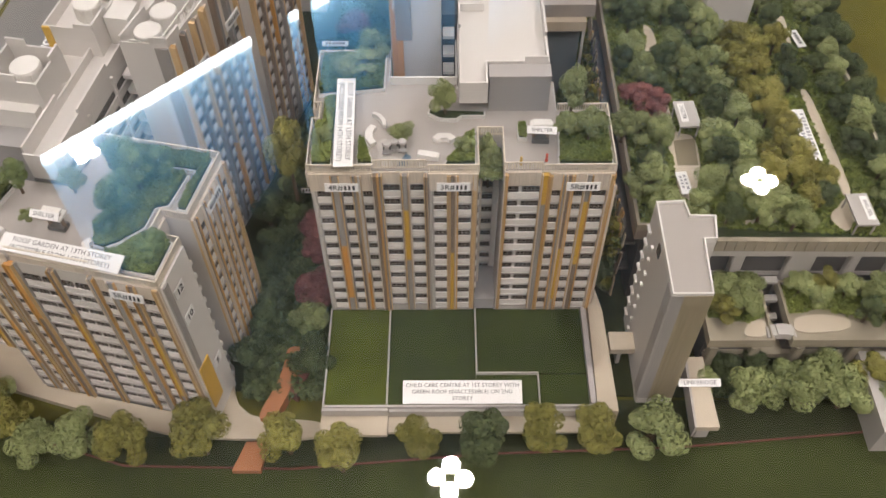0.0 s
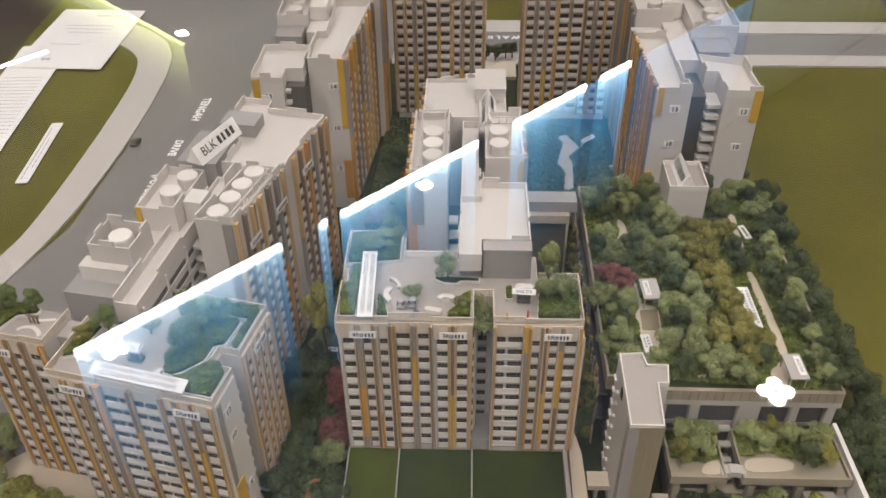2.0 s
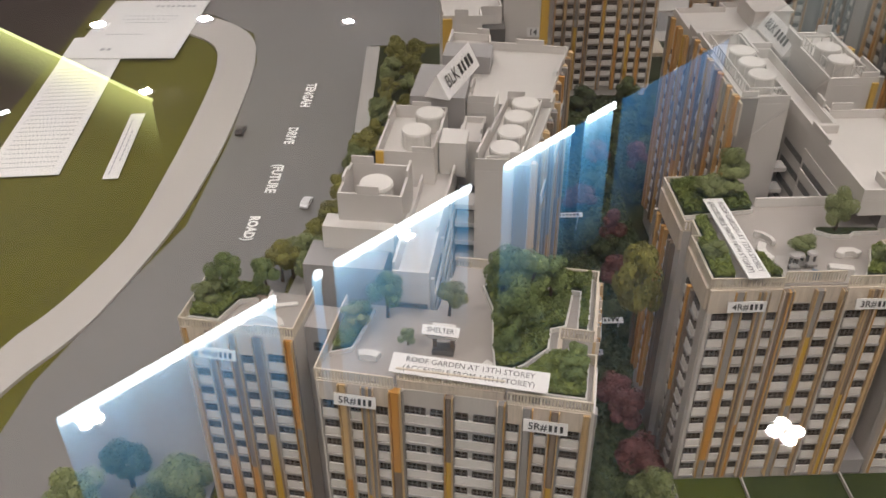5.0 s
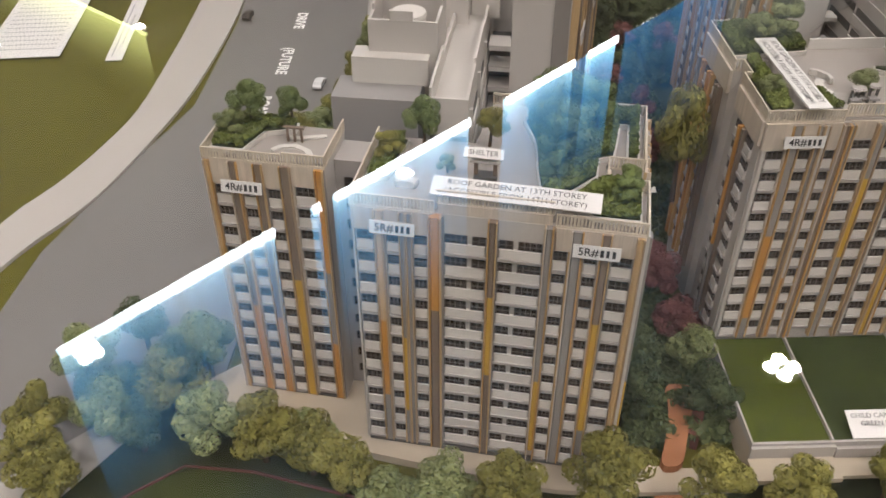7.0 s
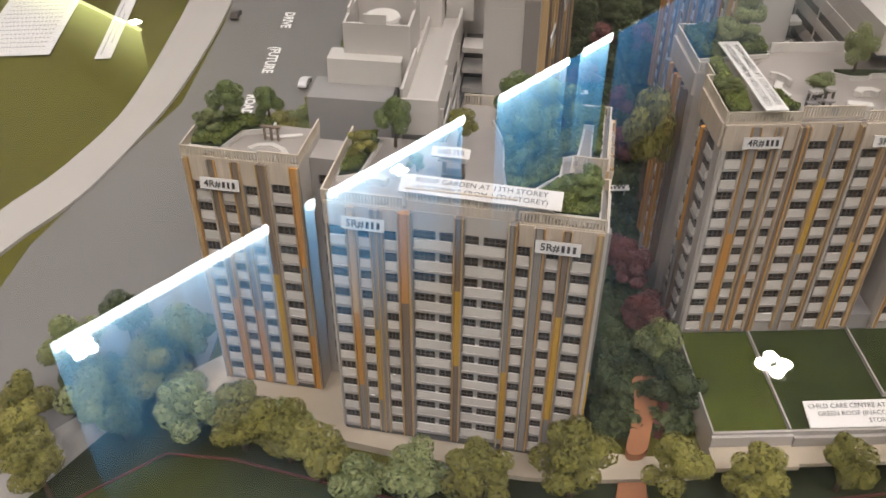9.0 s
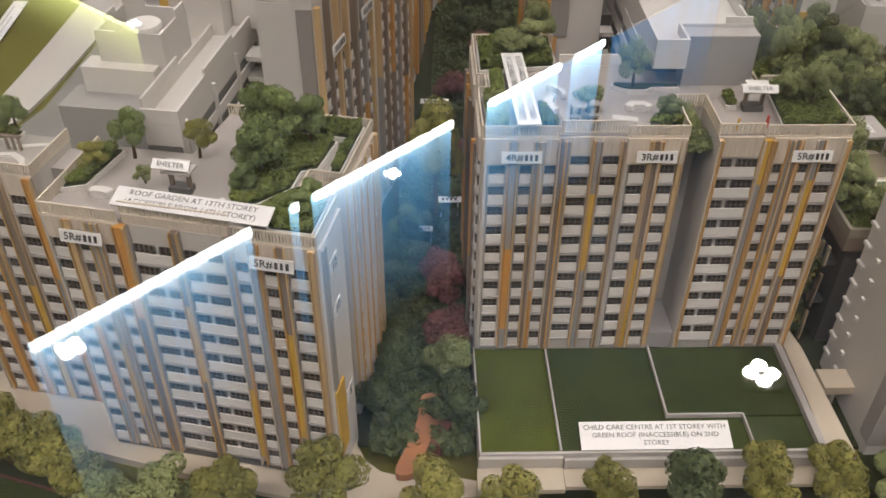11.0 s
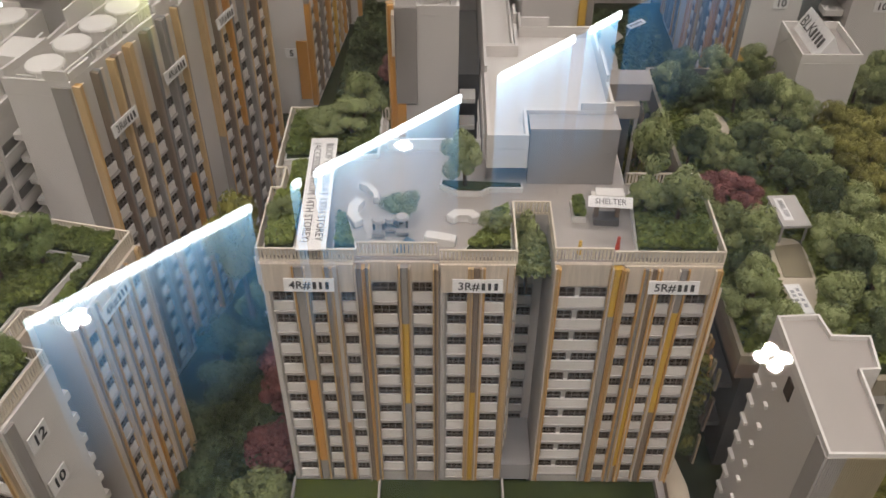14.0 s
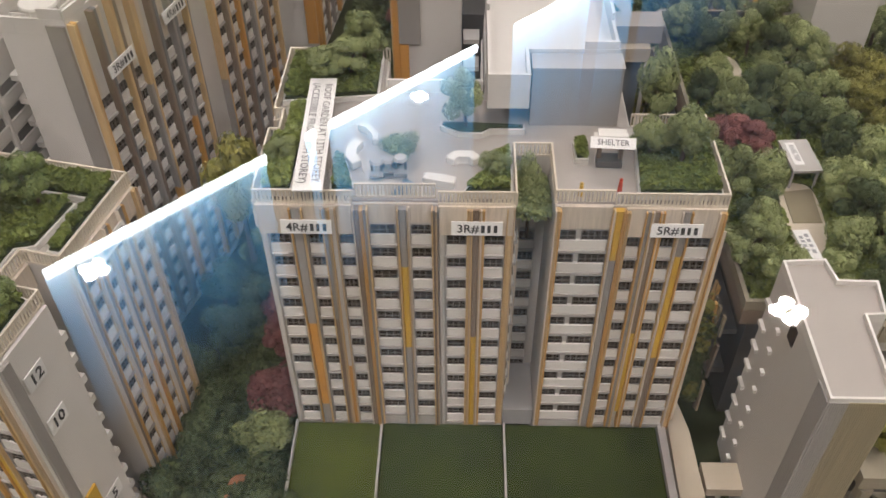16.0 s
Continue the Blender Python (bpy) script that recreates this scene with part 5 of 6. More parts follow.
for x, w in ((0.204, 0.006), (0.233, 0.010), (0.284, 0.021), (0.3265, 0.008), (0.360, 0.009)):
    piece("column", dk, KERB, pose(x - 0.255, 0.4285 - 0.56, 0.0), w, 0.006, ZD - 0.0142)
for z in (0.030, 0.060):
    prism("slab", dk, KERB, sh3([(0.205, 0.4325), (0.362, 0.4315), (0.362, 0.60), (0.205, 0.60)]), z - 0.005, z)
for x0, x1 in ((0.205, 0.256), (0.270, 0.368)):
    tpoly = [(x0, 0.366), (x1, 0.366), (min(x1, 0.366), 0.4225), (x0, 0.4235)]
    prism("terrace", dk, MOSSY, sh3(tpoly), 0.0495, 0.055)
    rim("terrace_wall", dk, MOSSY, sh3(tpoly), 0.0551, 0.0595, 0.0022)
    # Dark mass under each terrace stands in for the shade there.
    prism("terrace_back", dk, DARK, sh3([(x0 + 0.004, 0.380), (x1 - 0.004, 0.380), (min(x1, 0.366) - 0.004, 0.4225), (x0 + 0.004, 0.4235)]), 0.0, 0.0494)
for i in range(5):
    piece("stair_slab", dk, KERB, pose(0.263 - 0.255, 0.378 + i * 0.011 - 0.56, 0.020 + i * 0.010), 0.0125, 0.006, 0.003)
for x in (0.212, 0.2455, 0.2805, 0.325, 0.362):
    piece("column", dk, MOSSY, pose(x - 0.255, 0.370 - 0.56, 0.0), 0.007, 0.006, 0.0449)
prism("slab", dk, MOSSY, sh3(rect(0.210, 0.375, 0.362, 0.4225)), 0.018, 0.024)
bm = bmesh.new()
for i in range(9):
    a0, a1 = math.pi * i / 8, math.pi * (i + 1) / 8
    if i < 8:
        add_prism(bm, [(0.008 - 0.012 * math.cos(a0), -0.190), (0.008 - 0.012 * math.cos(a1), -0.190), (0.008 - 0.012 * math.cos(a1), -0.180), (0.008 - 0.012 * math.cos(a0), -0.180)], 0.045 + 0.010 * math.sin((a0 + a1) / 2), 0.052 + 0.010 * math.sin((a0 + a1) / 2))
part("arch", bm, KERB, dk)
prism("ramp_wall", dk, WHITE, sh3([(0.371, 0.300), (0.376, 0.300), (0.372, 0.430), (0.368, 0.430)]), 0, 0.062)
prism("ramp", dk, KERB, sh3([(0.330, 0.300), (0.3705, 0.300), (0.3675, 0.371), (0.330, 0.371)]), 0, 0.035)
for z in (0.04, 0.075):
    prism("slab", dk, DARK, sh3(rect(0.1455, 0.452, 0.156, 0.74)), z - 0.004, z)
rg = random.Random(11)
for low, high, count in ((0.0, 0.034, 62), (0.036, 0.068, 62), (0.070, 0.092, 62)):
    for i in range(count):
        y = 0.446 + i * 0.0047 + rg.uniform(-0.001, 0.001)
        if rg.random() < 0.16:
            continue
        z0 = low + rg.uniform(0.0, 0.008)
        piece("slat", dk, rg.choice([LOUVRE, AMBER, OCHRE, TRIM, BROWN, BROWN, DARK]), pose(0.1442 - 0.255, y - 0.56, z0, rg.uniform(-7, 7), 0, 90), 0.0030, 0.0014, round((high - z0) * rg.choice((0.7, 0.85, 1.0)), 4))
for leaf, count, label, seed in ((L_OLIVE, 5200, "olive climbing plants on the car park's slatted side", 61), (L_YELLOW, 2600, "golden climbing plants on the car park's slatted side", 62), (L_DARK, 3000, "dark climbing plants on the car park's slatted side", 63)):
    rg = random.Random(seed)
    clumps = [(0.1405 + rg.uniform(-0.002, 0.002), rg.uniform(0.448, 0.735), rg.uniform(0.006, 0.088), rg.uniform(0.003, 0.0065)) for _ in range(110)]
    bm = bmesh.new()
    leaf_cloud(bm, clumps, count, 0.0017, rg)
    tagged(link_mesh("climbing_plants", bm, leaf), label, "climbing plants", kind="stuff")
GARDEN_PATHS = ([(0.316, 0.600), (0.324, 0.599), (0.327, 0.553), (0.329, 0.506), (0.329, 0.474), (0.320, 0.470), (0.319, 0.508), (0.318, 0.548)], [(0.320, 0.705), (0.328, 0.702), (0.325, 0.671), (0.326, 0.642), (0.311, 0.630), (0.313, 0.667)],
             [(0.189, 0.694), (0.198, 0.684), (0.199, 0.657), (0.190, 0.625), (0.181, 0.644), (0.189, 0.664)], [(0.215, 0.658), (0.220, 0.651), (0.212, 0.624), (0.208, 0.632)], [(0.225, 0.685), (0.247, 0.681), (0.246, 0.674), (0.224, 0.677)],
             [(0.260, 0.674), (0.287, 0.670), (0.286, 0.663), (0.259, 0.668)], [(0.186, 0.590), (0.196, 0.592), (0.198, 0.545), (0.214, 0.542), (0.212, 0.500), (0.200, 0.468), (0.188, 0.462), (0.190, 0.505)], [(0.235, 0.448), (0.262, 0.450), (0.262, 0.445), (0.235, 0.443)],
             [(0.302, 0.450), (0.320, 0.4695), (0.329, 0.4735), (0.332, 0.462), (0.314, 0.432)])
for poly in GARDEN_PATHS:
    prism("garden_path", dk, STONE, sh3(eased(list(poly))), ZD + 0.0013, ZD + 0.0022)
prism("sand_bed", dk, SANDY, sh3([(0.194, 0.535), (0.212, 0.538), (0.210, 0.507), (0.193, 0.507)]), ZD + 0.0023, ZD + 0.0028)


def shelter(m, w, d, h, label, text="", roof=None):
    ob = thing("shelter", m, label, "shelter", "garden shelters")
    bm = bmesh.new()
    add_box(bm, -w / 2, -d / 2, h, w / 2, d / 2, h + 0.0018)
    part("roof", bm, roof or KERB, ob)
    for x in (-1, 1):
        for y in (-1, 1):
            bm = bmesh.new()
            add_box(bm, x * w * 0.42 - 0.0006, y * d * 0.42 - 0.0006, 0, x * w * 0.42 + 0.0006, y * d * 0.42 + 0.0006, h)
            part("post", bm, LEDGE, ob)
    return ob


def shelter_sign(m, w=0.017, h=0.005, text="SHELTER"):
    return board("shelter_label", m, w, h, "small white label strip on a shelter roof", [text], h * 0.72, group="shelter labels")


shelter(pose(0.2055, 0.553, ZD + 0.0014, 0, 0, 3), 0.018, 0.031, 0.014, "small grey-roofed garden shelter among trees")
shelter_sign(pose(0.2020, 0.554, ZD + 0.0176, 0, 0, -87), 0.022, 0.006)
shelter(pose(0.324, 0.447, ZD + 0.0014, 0, 0, 2), 0.017, 0.032, 0.013, "grey-roofed garden shelter at the deck corner")
shelter_sign(pose(0.328, 0.448, ZD + 0.0166, 0, 0, -88), 0.024, 0.006)
board("garden_label", pose(0.193, 0.482, ZD + 0.009, 0, 0, -85), 0.024, 0.009, "white label card standing in the roof garden", mark=[(0, 0.0015, 0.017, 0.002, 4), (0, -0.002, 0.014, 0.002, 4)], legs=0.008)
board("garden_label", pose(0.3025, 0.532, ZD + 0.013, 0, 0, -88.5), 0.060, 0.0112, "white label card standing among yellow-green trees", mark=[(0, 0.0025, 0.05, 0.0028, 12), (0, -0.0025, 0.05, 0.0028, 13)], legs=0.010)
board("garden_label", pose(0.330, 0.665, ZD + 0.006, 0, 0, -80), 0.024, 0.008, "small white label card by the garden path", mark=[(0, 0, 0.017, 0.003, 5)], legs=0.005)
board("court_label", pose(-0.108, 0.585, 0.035, 15), 0.020, 0.006, "small white label card among courtyard trees", mark=[(0, 0, 0.014, 0.0028, 4)], legs=0.03)
board("court_label", pose(-0.128, 0.545, 0.035, 15), 0.011, 0.005, "small white label card among courtyard trees", mark=[(0, 0, 0.008, 0.002, 3)], legs=0.032)
board("court_label", pose(-0.118, 0.76, 0.03, 15), 0.028, 0.006, "small white label card between the blocks", mark=[(0, 0, 0.022, 0.0028, 6)], legs=0.028)
board("court_label", pose(0.196, 1.01, 0.02, 15, 0, 40), 0.026, 0.007, "small white label card in the far courtyard", mark=[(0, 0, 0.02, 0.0028, 5)], legs=0.018)
FAR_COURT = [(0.147, 1.034), (0.168, 1.042), (0.184, 1.005), (0.166, 0.973), (0.171, 0.965), (0.166, 0.891), (0.152, 0.890), (0.155, 0.939), (0.146, 0.957), (0.150, 0.980), (0.159, 1.013)]
sheet("court_paving", FAR_COURT, 0.0, 0.007, KERB, "pale paved play court in the far courtyard", "paving")
sheet("court_paving_3", [(0.19, 0.950), (0.233, 0.953), (0.233, 0.959), (0.19, 0.957)], 0.0, 0.007, KERB, "narrow pale path in the far courtyard", "paving")
sheet("court_paving_2", [(-0.12, 0.60), (-0.06, 0.62), (-0.06, 0.66), (-0.11, 0.66)], 0.0, 0.006, KERB, "pale paved patch in the courtyard", "paving")

# ---- roof terrace of the central block ----
TOPZ = ZR + 0.0017


def roof_bed(name, m, poly, z, label):
    ob = thing(name, m @ pose(0, 0, 0), label, "planter", "roof planters")
    prism("kerb", ob, WHITE, poly, z, z + 0.0030)
    prism("soil", ob, SOIL, inset(list(poly), 0.0011)[1], z + 0.0031, z + 0.0040)
    return ob


ID = pose(0, 0, 0)
beds = [
    ("long planted roof bed with a low white kerb", [(-0.094, 0.4225), (-0.079, 0.4225), (-0.079, 0.490), (-0.089, 0.490), (-0.089, 0.465), (-0.094, 0.464)], 21),
    ("planted roof bed over the rear wing", [(-0.094, 0.494), (-0.045, 0.500), (-0.045, 0.538), (-0.094, 0.538)], 22),
    ("triangular planted roof bed by the railing", [(-0.002, 0.4225), (0.0215, 0.4225), (0.0215, 0.455), (0.014, 0.452), (0.008, 0.438)], 23),
    ("square planted roof bed at the corner", [(0.078, 0.4225), (0.1165, 0.4225), (0.1165, 0.472), (0.082, 0.472)], 24),
    ("small planted bed beneath a roof label", [(-0.062, 0.4235), (-0.050, 0.4235), (-0.056, 0.445), (-0.062, 0.452)], 25)]
for label, poly, s in beds:
    roof_bed("roof_planter", ID, poly, TOPZ, label)
    shrubs(ID, inset(poly, 0.0015)[1], TOPZ + 0.004, 0.007, 2.2, L_SHRUB, "low green foam shrubs in a roof bed", s)
roof_bed("roof_planter", ID, [(-0.013, 0.474), (-0.004, 0.468), (0.008, 0.4675), (0.012, 0.471), (0.029, 0.471), (0.029, 0.4755), (-0.012, 0.4775)], TOPZ, "narrow dark planter with a white kerb and one tree")
roof_bed("roof_planter", ID, [(0.0515, 0.448), (0.058, 0.448), (0.058, 0.462), (0.0515, 0.462)], TOPZ, "small square white planter beside the roof shelter")
shrubs(ID, rect(0.0525, 0.449, 0.0570, 0.461), TOPZ + 0.004, 0.007, 3, L_SHRUB, "low green foam shrubs in a small planter", 27)
tree("green", 0.000, 0.4725, TOPZ + 0.003, 0.011, 0.036, " in a roof planter")
tree("green", -0.031, 0.447, TOPZ, 0.011, 0.017, " on the roof terrace")
tree("green", 0.090, 0.470, TOPZ + 0.003, 0.0135, 0.046, " in a roof bed")
tree("green", 0.100, 0.443, TOPZ + 0.003, 0.0135, 0.036, " in a roof bed")
tree("green", 0.086, 0.447, TOPZ + 0.003, 0.011, 0.026, " in a roof bed")
tree("green", 0.014, 0.434, TOPZ + 0.003, 0.008, 0.016, " in a roof bed")
tree("green", 0.0315, 0.446, 0.15, 0.010, 0.052, " between the wings")
for x, y, r, h in ((-0.060, 0.514, 0.014, 0.026), (-0.075, 0.510, 0.012, 0.022), (-0.055, 0.528, 0.013, 0.034), (-0.086, 0.447, 0.009, 0.012)):
    tree("green", x, y, TOPZ + 0.003, r, h, " in a roof bed")
tree("olive", -0.121, 0.478, 0.10, 0.020, 0.090, " beside the block")
shrubs(ID, rect(0.024, 0.424, 0.040, 0.455), 0.18, 0.012, 2.0, L_GREEN, "green foam planting between the two wings", 29)


def bench(m, pts, label, w=0.0026, h=0.0042):
    ob = thing("bench", m, label, "bench", "roof benches")
    bm = bmesh.new()
    left, right = [], []
    for i, (x, y) in enumerate(pts):
        a, b = Vector(pts[max(0, i - 1)]), Vector(pts[min(len(pts) - 1, i + 1)])
        d = (b - a).normalized()
        left.append((x - d.y * w, y + d.x * w))
        right.append((x + d.y * w, y - d.x * w))
    add_prism(bm, left + right[::-1], 0, h)
    bmesh.ops.bevel(bm, geom=bm.edges[:], offset=0.0005, segments=1, affect="EDGES")
    part("seat", bm, WHITE, ob)
    return ob


bench(pose(-0.012, 0.4325, TOPZ, 0, 0, -4), [(-0.0075, 0.0012), (-0.003, 0.0004), (0.003, -0.0006), (0.0075, -0.0012)], "white wavy roof bench")
bench(pose(-0.001, 0.4495, TOPZ), [(-0.0065, -0.0028), (-0.0035, 0.0012), (0.0035, 0.0012), (0.0065, -0.0028)], "white cranked roof bench")
bench(pose(-0.053, 0.452, TOPZ), [(0.0015, 0.009), (-0.002, 0.003), (-0.002, -0.003), (0.002, -0.009)], "white curved roof bench")
bench(pose(-0.047, 0.470, TOPZ), [(-0.006, 0.004), (-0.001, 0.002), (0.003, -0.004), (0.003, -0.009)], "white curved roof kerb bench", 0.0014)
sheet("play_surface", [(-0.050, 0.4235), (-0.034, 0.4235), (-0.028, 0.437), (-0.036, 0.446), (-0.044, 0.452), (-0.050, 0.445), (-0.046, 0.436)], TOPZ, TOPZ + 0.0006, KERB, "pale play surface on the roof terrace", "play surface")
sheet("play_surface_2", [(-0.034, 0.4237), (-0.027, 0.4237), (-0.024, 0.433), (-0.028, 0.436)], TOPZ, TOPZ + 0.0007, PLAY, "blue-grey play surface on the roof terrace", "play surface")
for x, y, h in ((-0.041, 0.436, 0.010), (-0.036, 0.440, 0.008), (-0.030, 0.437, 0.011)):
    ob = thing("play_frame", pose(x, y, TOPZ + 0.0007), "tiny grey play frame on the roof terrace", "play frame", "play frames")
    for dx in (-0.0022, 0.0022):
        bm = bmesh.new()
        add_box(bm, dx - 0.0006, -0.0006, 0, dx + 0.0006, 0.0006, h)
        part("post", bm, DARK, ob)
    bm = bmesh.new()
    bmesh.ops.create_cone(bm, cap_ends=True, segments=14, radius1=0.0034, radius2=0.0026, depth=0.0012, matrix=Matrix.Translation((0, 0, h)))
    part("top", bm, LEDGE, ob)
    bm = bmesh.new()
    add_prism(bm, [(-0.003, -0.004), (0.003, -0.004), (0.003, 0), (-0.003, 0)], h * 0.3, h * 0.42)
    part("platform", bm, BOX, ob)
sheet("terrace_wall", [(-0.041, 0.508), (0.010, 0.508), (0.010, 0.5095), (-0.041, 0.5095)], TOPZ, TOPZ + 0.007, WHITE, "low white wall at the back of the terrace", "wall")


def two_tier_shelter(m, label):
    ob = thing("shelter", m, label, "shelter", "garden shelters")
    for z, w, d in ((0.0135, 0.016, 0.010), (0.0172, 0.013, 0.006)):
        bm = bmesh.new()
        add_box(bm, -w / 2, -d / 2, z, w / 2, d / 2, z + 0.0012)
        part("roof", bm, WHITE, ob)
    for x in (-0.005, 0.005):
        bm = bmesh.new()
        add_box(bm, x - 0.001, -0.001, 0, x + 0.001, 0.001, 0.0172)
        part("post", bm, BROWN, ob)
    bm = bmesh.new()
    add_box(bm, -0.006, -0.0035, 0.0005, 0.006, 0.0035, 0.004)
    part("bench", bm, DARK, ob)
    return ob


two_tier_shelter(pose(0.0675, 0.4485, TOPZ, 0, 0, -3), "white two-tier shelter roof on brown posts")
shelter_sign(pose(0.0668, 0.4405, TOPZ + 0.0185, 40, 0, -4), 0.0205, 0.0052)
board("roof_label", pose(-0.0715, 0.4585, TOPZ + 0.0110, 0, 0, -88), 0.089, 0.0135, "long white label spanning the roof bed", ["ROOF GARDEN AT 13TH STOREY", "(ACCESSIBLE FROM 14TH STOREY)"], 0.0052, legs=0.009)


def doll(m, material, label):
    """A tiny painted figurine: one plain tapered shape."""
    bm = bmesh.new()
    bmesh.ops.create_cone(bm, cap_ends=True, segments=10, radius1=0.0012, radius2=0.0008, depth=0.006, matrix=Matrix.Translation((0, 0, 0.003)))
    bmesh.ops.create_uvsphere(bm, u_segments=8, v_segments=6, radius=0.0009, matrix=Matrix.Translation((0, 0, 0.0068)))
    return tagged(link_mesh("figurine", bm, material, None, "", m), label, "figurine", "figurines")


doll(pose(0.0525, 0.4255, TOPZ), YELLOW, "tiny plain yellow figurine on the roof")
doll(pose(0.0705, 0.4285, TOPZ), RED, "tiny plain red figurine on the roof")

# ---- roof garden of the western block ----
TW = ZW + 0.0017
wbeds = [("wide planted roof bed with a wavy white kerb", [(-0.050, 0.016), (-0.030, 0.0045), (-0.007, 0.0045), (-0.007, 0.033), (-0.028, 0.037), (-0.040, 0.022)], 31),
         ("long planted roof bed with a wavy white kerb", [(-0.062, 0.040), (-0.058, 0.020), (-0.050, 0.019), (-0.042, 0.025), (-0.030, 0.041), (-0.030, 0.058), (-0.022, 0.062), (-0.020, 0.092), (-0.075, 0.092), (-0.066, 0.070)], 32),
         ("square planted bed at the end of the wing", [(-0.016, 0.060), (-0.009, 0.060), (-0.009, 0.111), (-0.074, 0.111), (-0.074, 0.096), (-0.016, 0.096)], 33),
         ("planted roof bed beside the recess", [(-0.150, 0.016), (-0.138, 0.022), (-0.134, 0.058), (-0.150, 0.060)], 34),
         ("planted roof bed on the side wing", [(-0.241, 0.032), (-0.222, 0.032), (-0.216, 0.052), (-0.200, 0.058), (-0.200, 0.065), (-0.241, 0.065)], 35)]
for label, poly, s in wbeds:
    roof_bed("roof_planter", MW, poly, TW, label)
    shrubs(MW, inset(poly, 0.0015)[1], TW + 0.004, 0.008, 2.2, L_SHRUB, "low green foam shrubs in a roof bed", s)
for lx, ly, r, h, k in ((-0.0165, 0.0170, 0.0095, 0.014, "leafy"), (-0.014, 0.027, 0.009, 0.015, "leafy"), (-0.050, 0.050, 0.017, 0.032, "leafy"), (-0.045, 0.070, 0.017, 0.036, "leafy"), (-0.062, 0.082, 0.015, 0.034, "leafy"),
                        (-0.033, 0.085, 0.013, 0.028, "leafy"), (-0.052, 0.032, 0.010, 0.016, "leafy"), (-0.125, 0.052, 0.012, 0.026, "leafy"), (-0.090, 0.060, 0.011, 0.020, "olive"), (-0.142, 0.040, 0.010, 0.014, "olive"),
                        (-0.226, 0.058, 0.013, 0.024, "leafy"), (-0.203, 0.063, 0.011, 0.021, "leafy"), (-0.234, 0.045, 0.010, 0.014, "green"), (-0.108, 0.030, 0.006, 0.010, "green")):
    w = MW @ Vector((lx, ly, 0))
    tree(k, w.x, w.y, TW + 0.003, r * 0.95, h * 1.22, " in a roof bed")
two_tier_shelter(MW @ pose(-0.088, 0.031, TW), "white two-tier shelter roof on brown posts")
shelter_sign(MW @ pose(-0.0885, 0.0250, TW + 0.0205, 38), 0.0205, 0.0054)
board("roof_label", MW @ pose(-0.0695, 0.0045, ZW + 0.0138, 15, 0, -1.3), 0.0845, 0.0125, "long white label propped on the roof railing", ["ROOF GARDEN AT 13TH STOREY", "(ACCESSIBLE FROM 14TH STOREY)"], 0.0046, legs=0.0105)
bench(MW @ pose(-0.062, 0.018, TW), [(0.0015, 0.006), (-0.0015, 0.002), (0.002, -0.001), (-0.002, -0.006)], "white zigzag roof bench")
bench(MW @ pose(-0.128, 0.018, TW), [(-0.006, 0), (-0.002, 0.0015), (0.002, 0.0015), (0.006, 0)], "white curved roof bench")
bench(MW @ pose(-0.196, 0.044, TW), [(-0.012, -0.006), (-0.008, -0.001), (0.0, 0.001), (0.008, -0.003), (0.011, -0.008)], "white wavy play kerb on the side wing", 0.0018, 0.0012)
bench(MW @ pose(-0.194, 0.052, TW), [(-0.010, 0.002), (-0.003, 0.0), (0.004, 0.003), (0.012, 0.006)], "white wavy play kerb on the side wing", 0.0015, 0.0012)
ob = thing("play_frame", MW @ pose(-0.198, 0.050, TW), "tiny brown play frame on the side wing roof", "play frame", "play frames")
for dx in (-0.004, 0.0, 0.004):
    bm = bmesh.new()
    add_box(bm, dx - 0.0006, -0.0006, 0, dx + 0.0006, 0.0006, 0.009)
    part("post", bm, BROWN, ob)
bm = bmesh.new()
add_box(bm, -0.006, -0.001, 0.0086, 0.006, 0.001, 0.0096)
part("beam", bm, BROWN, ob)

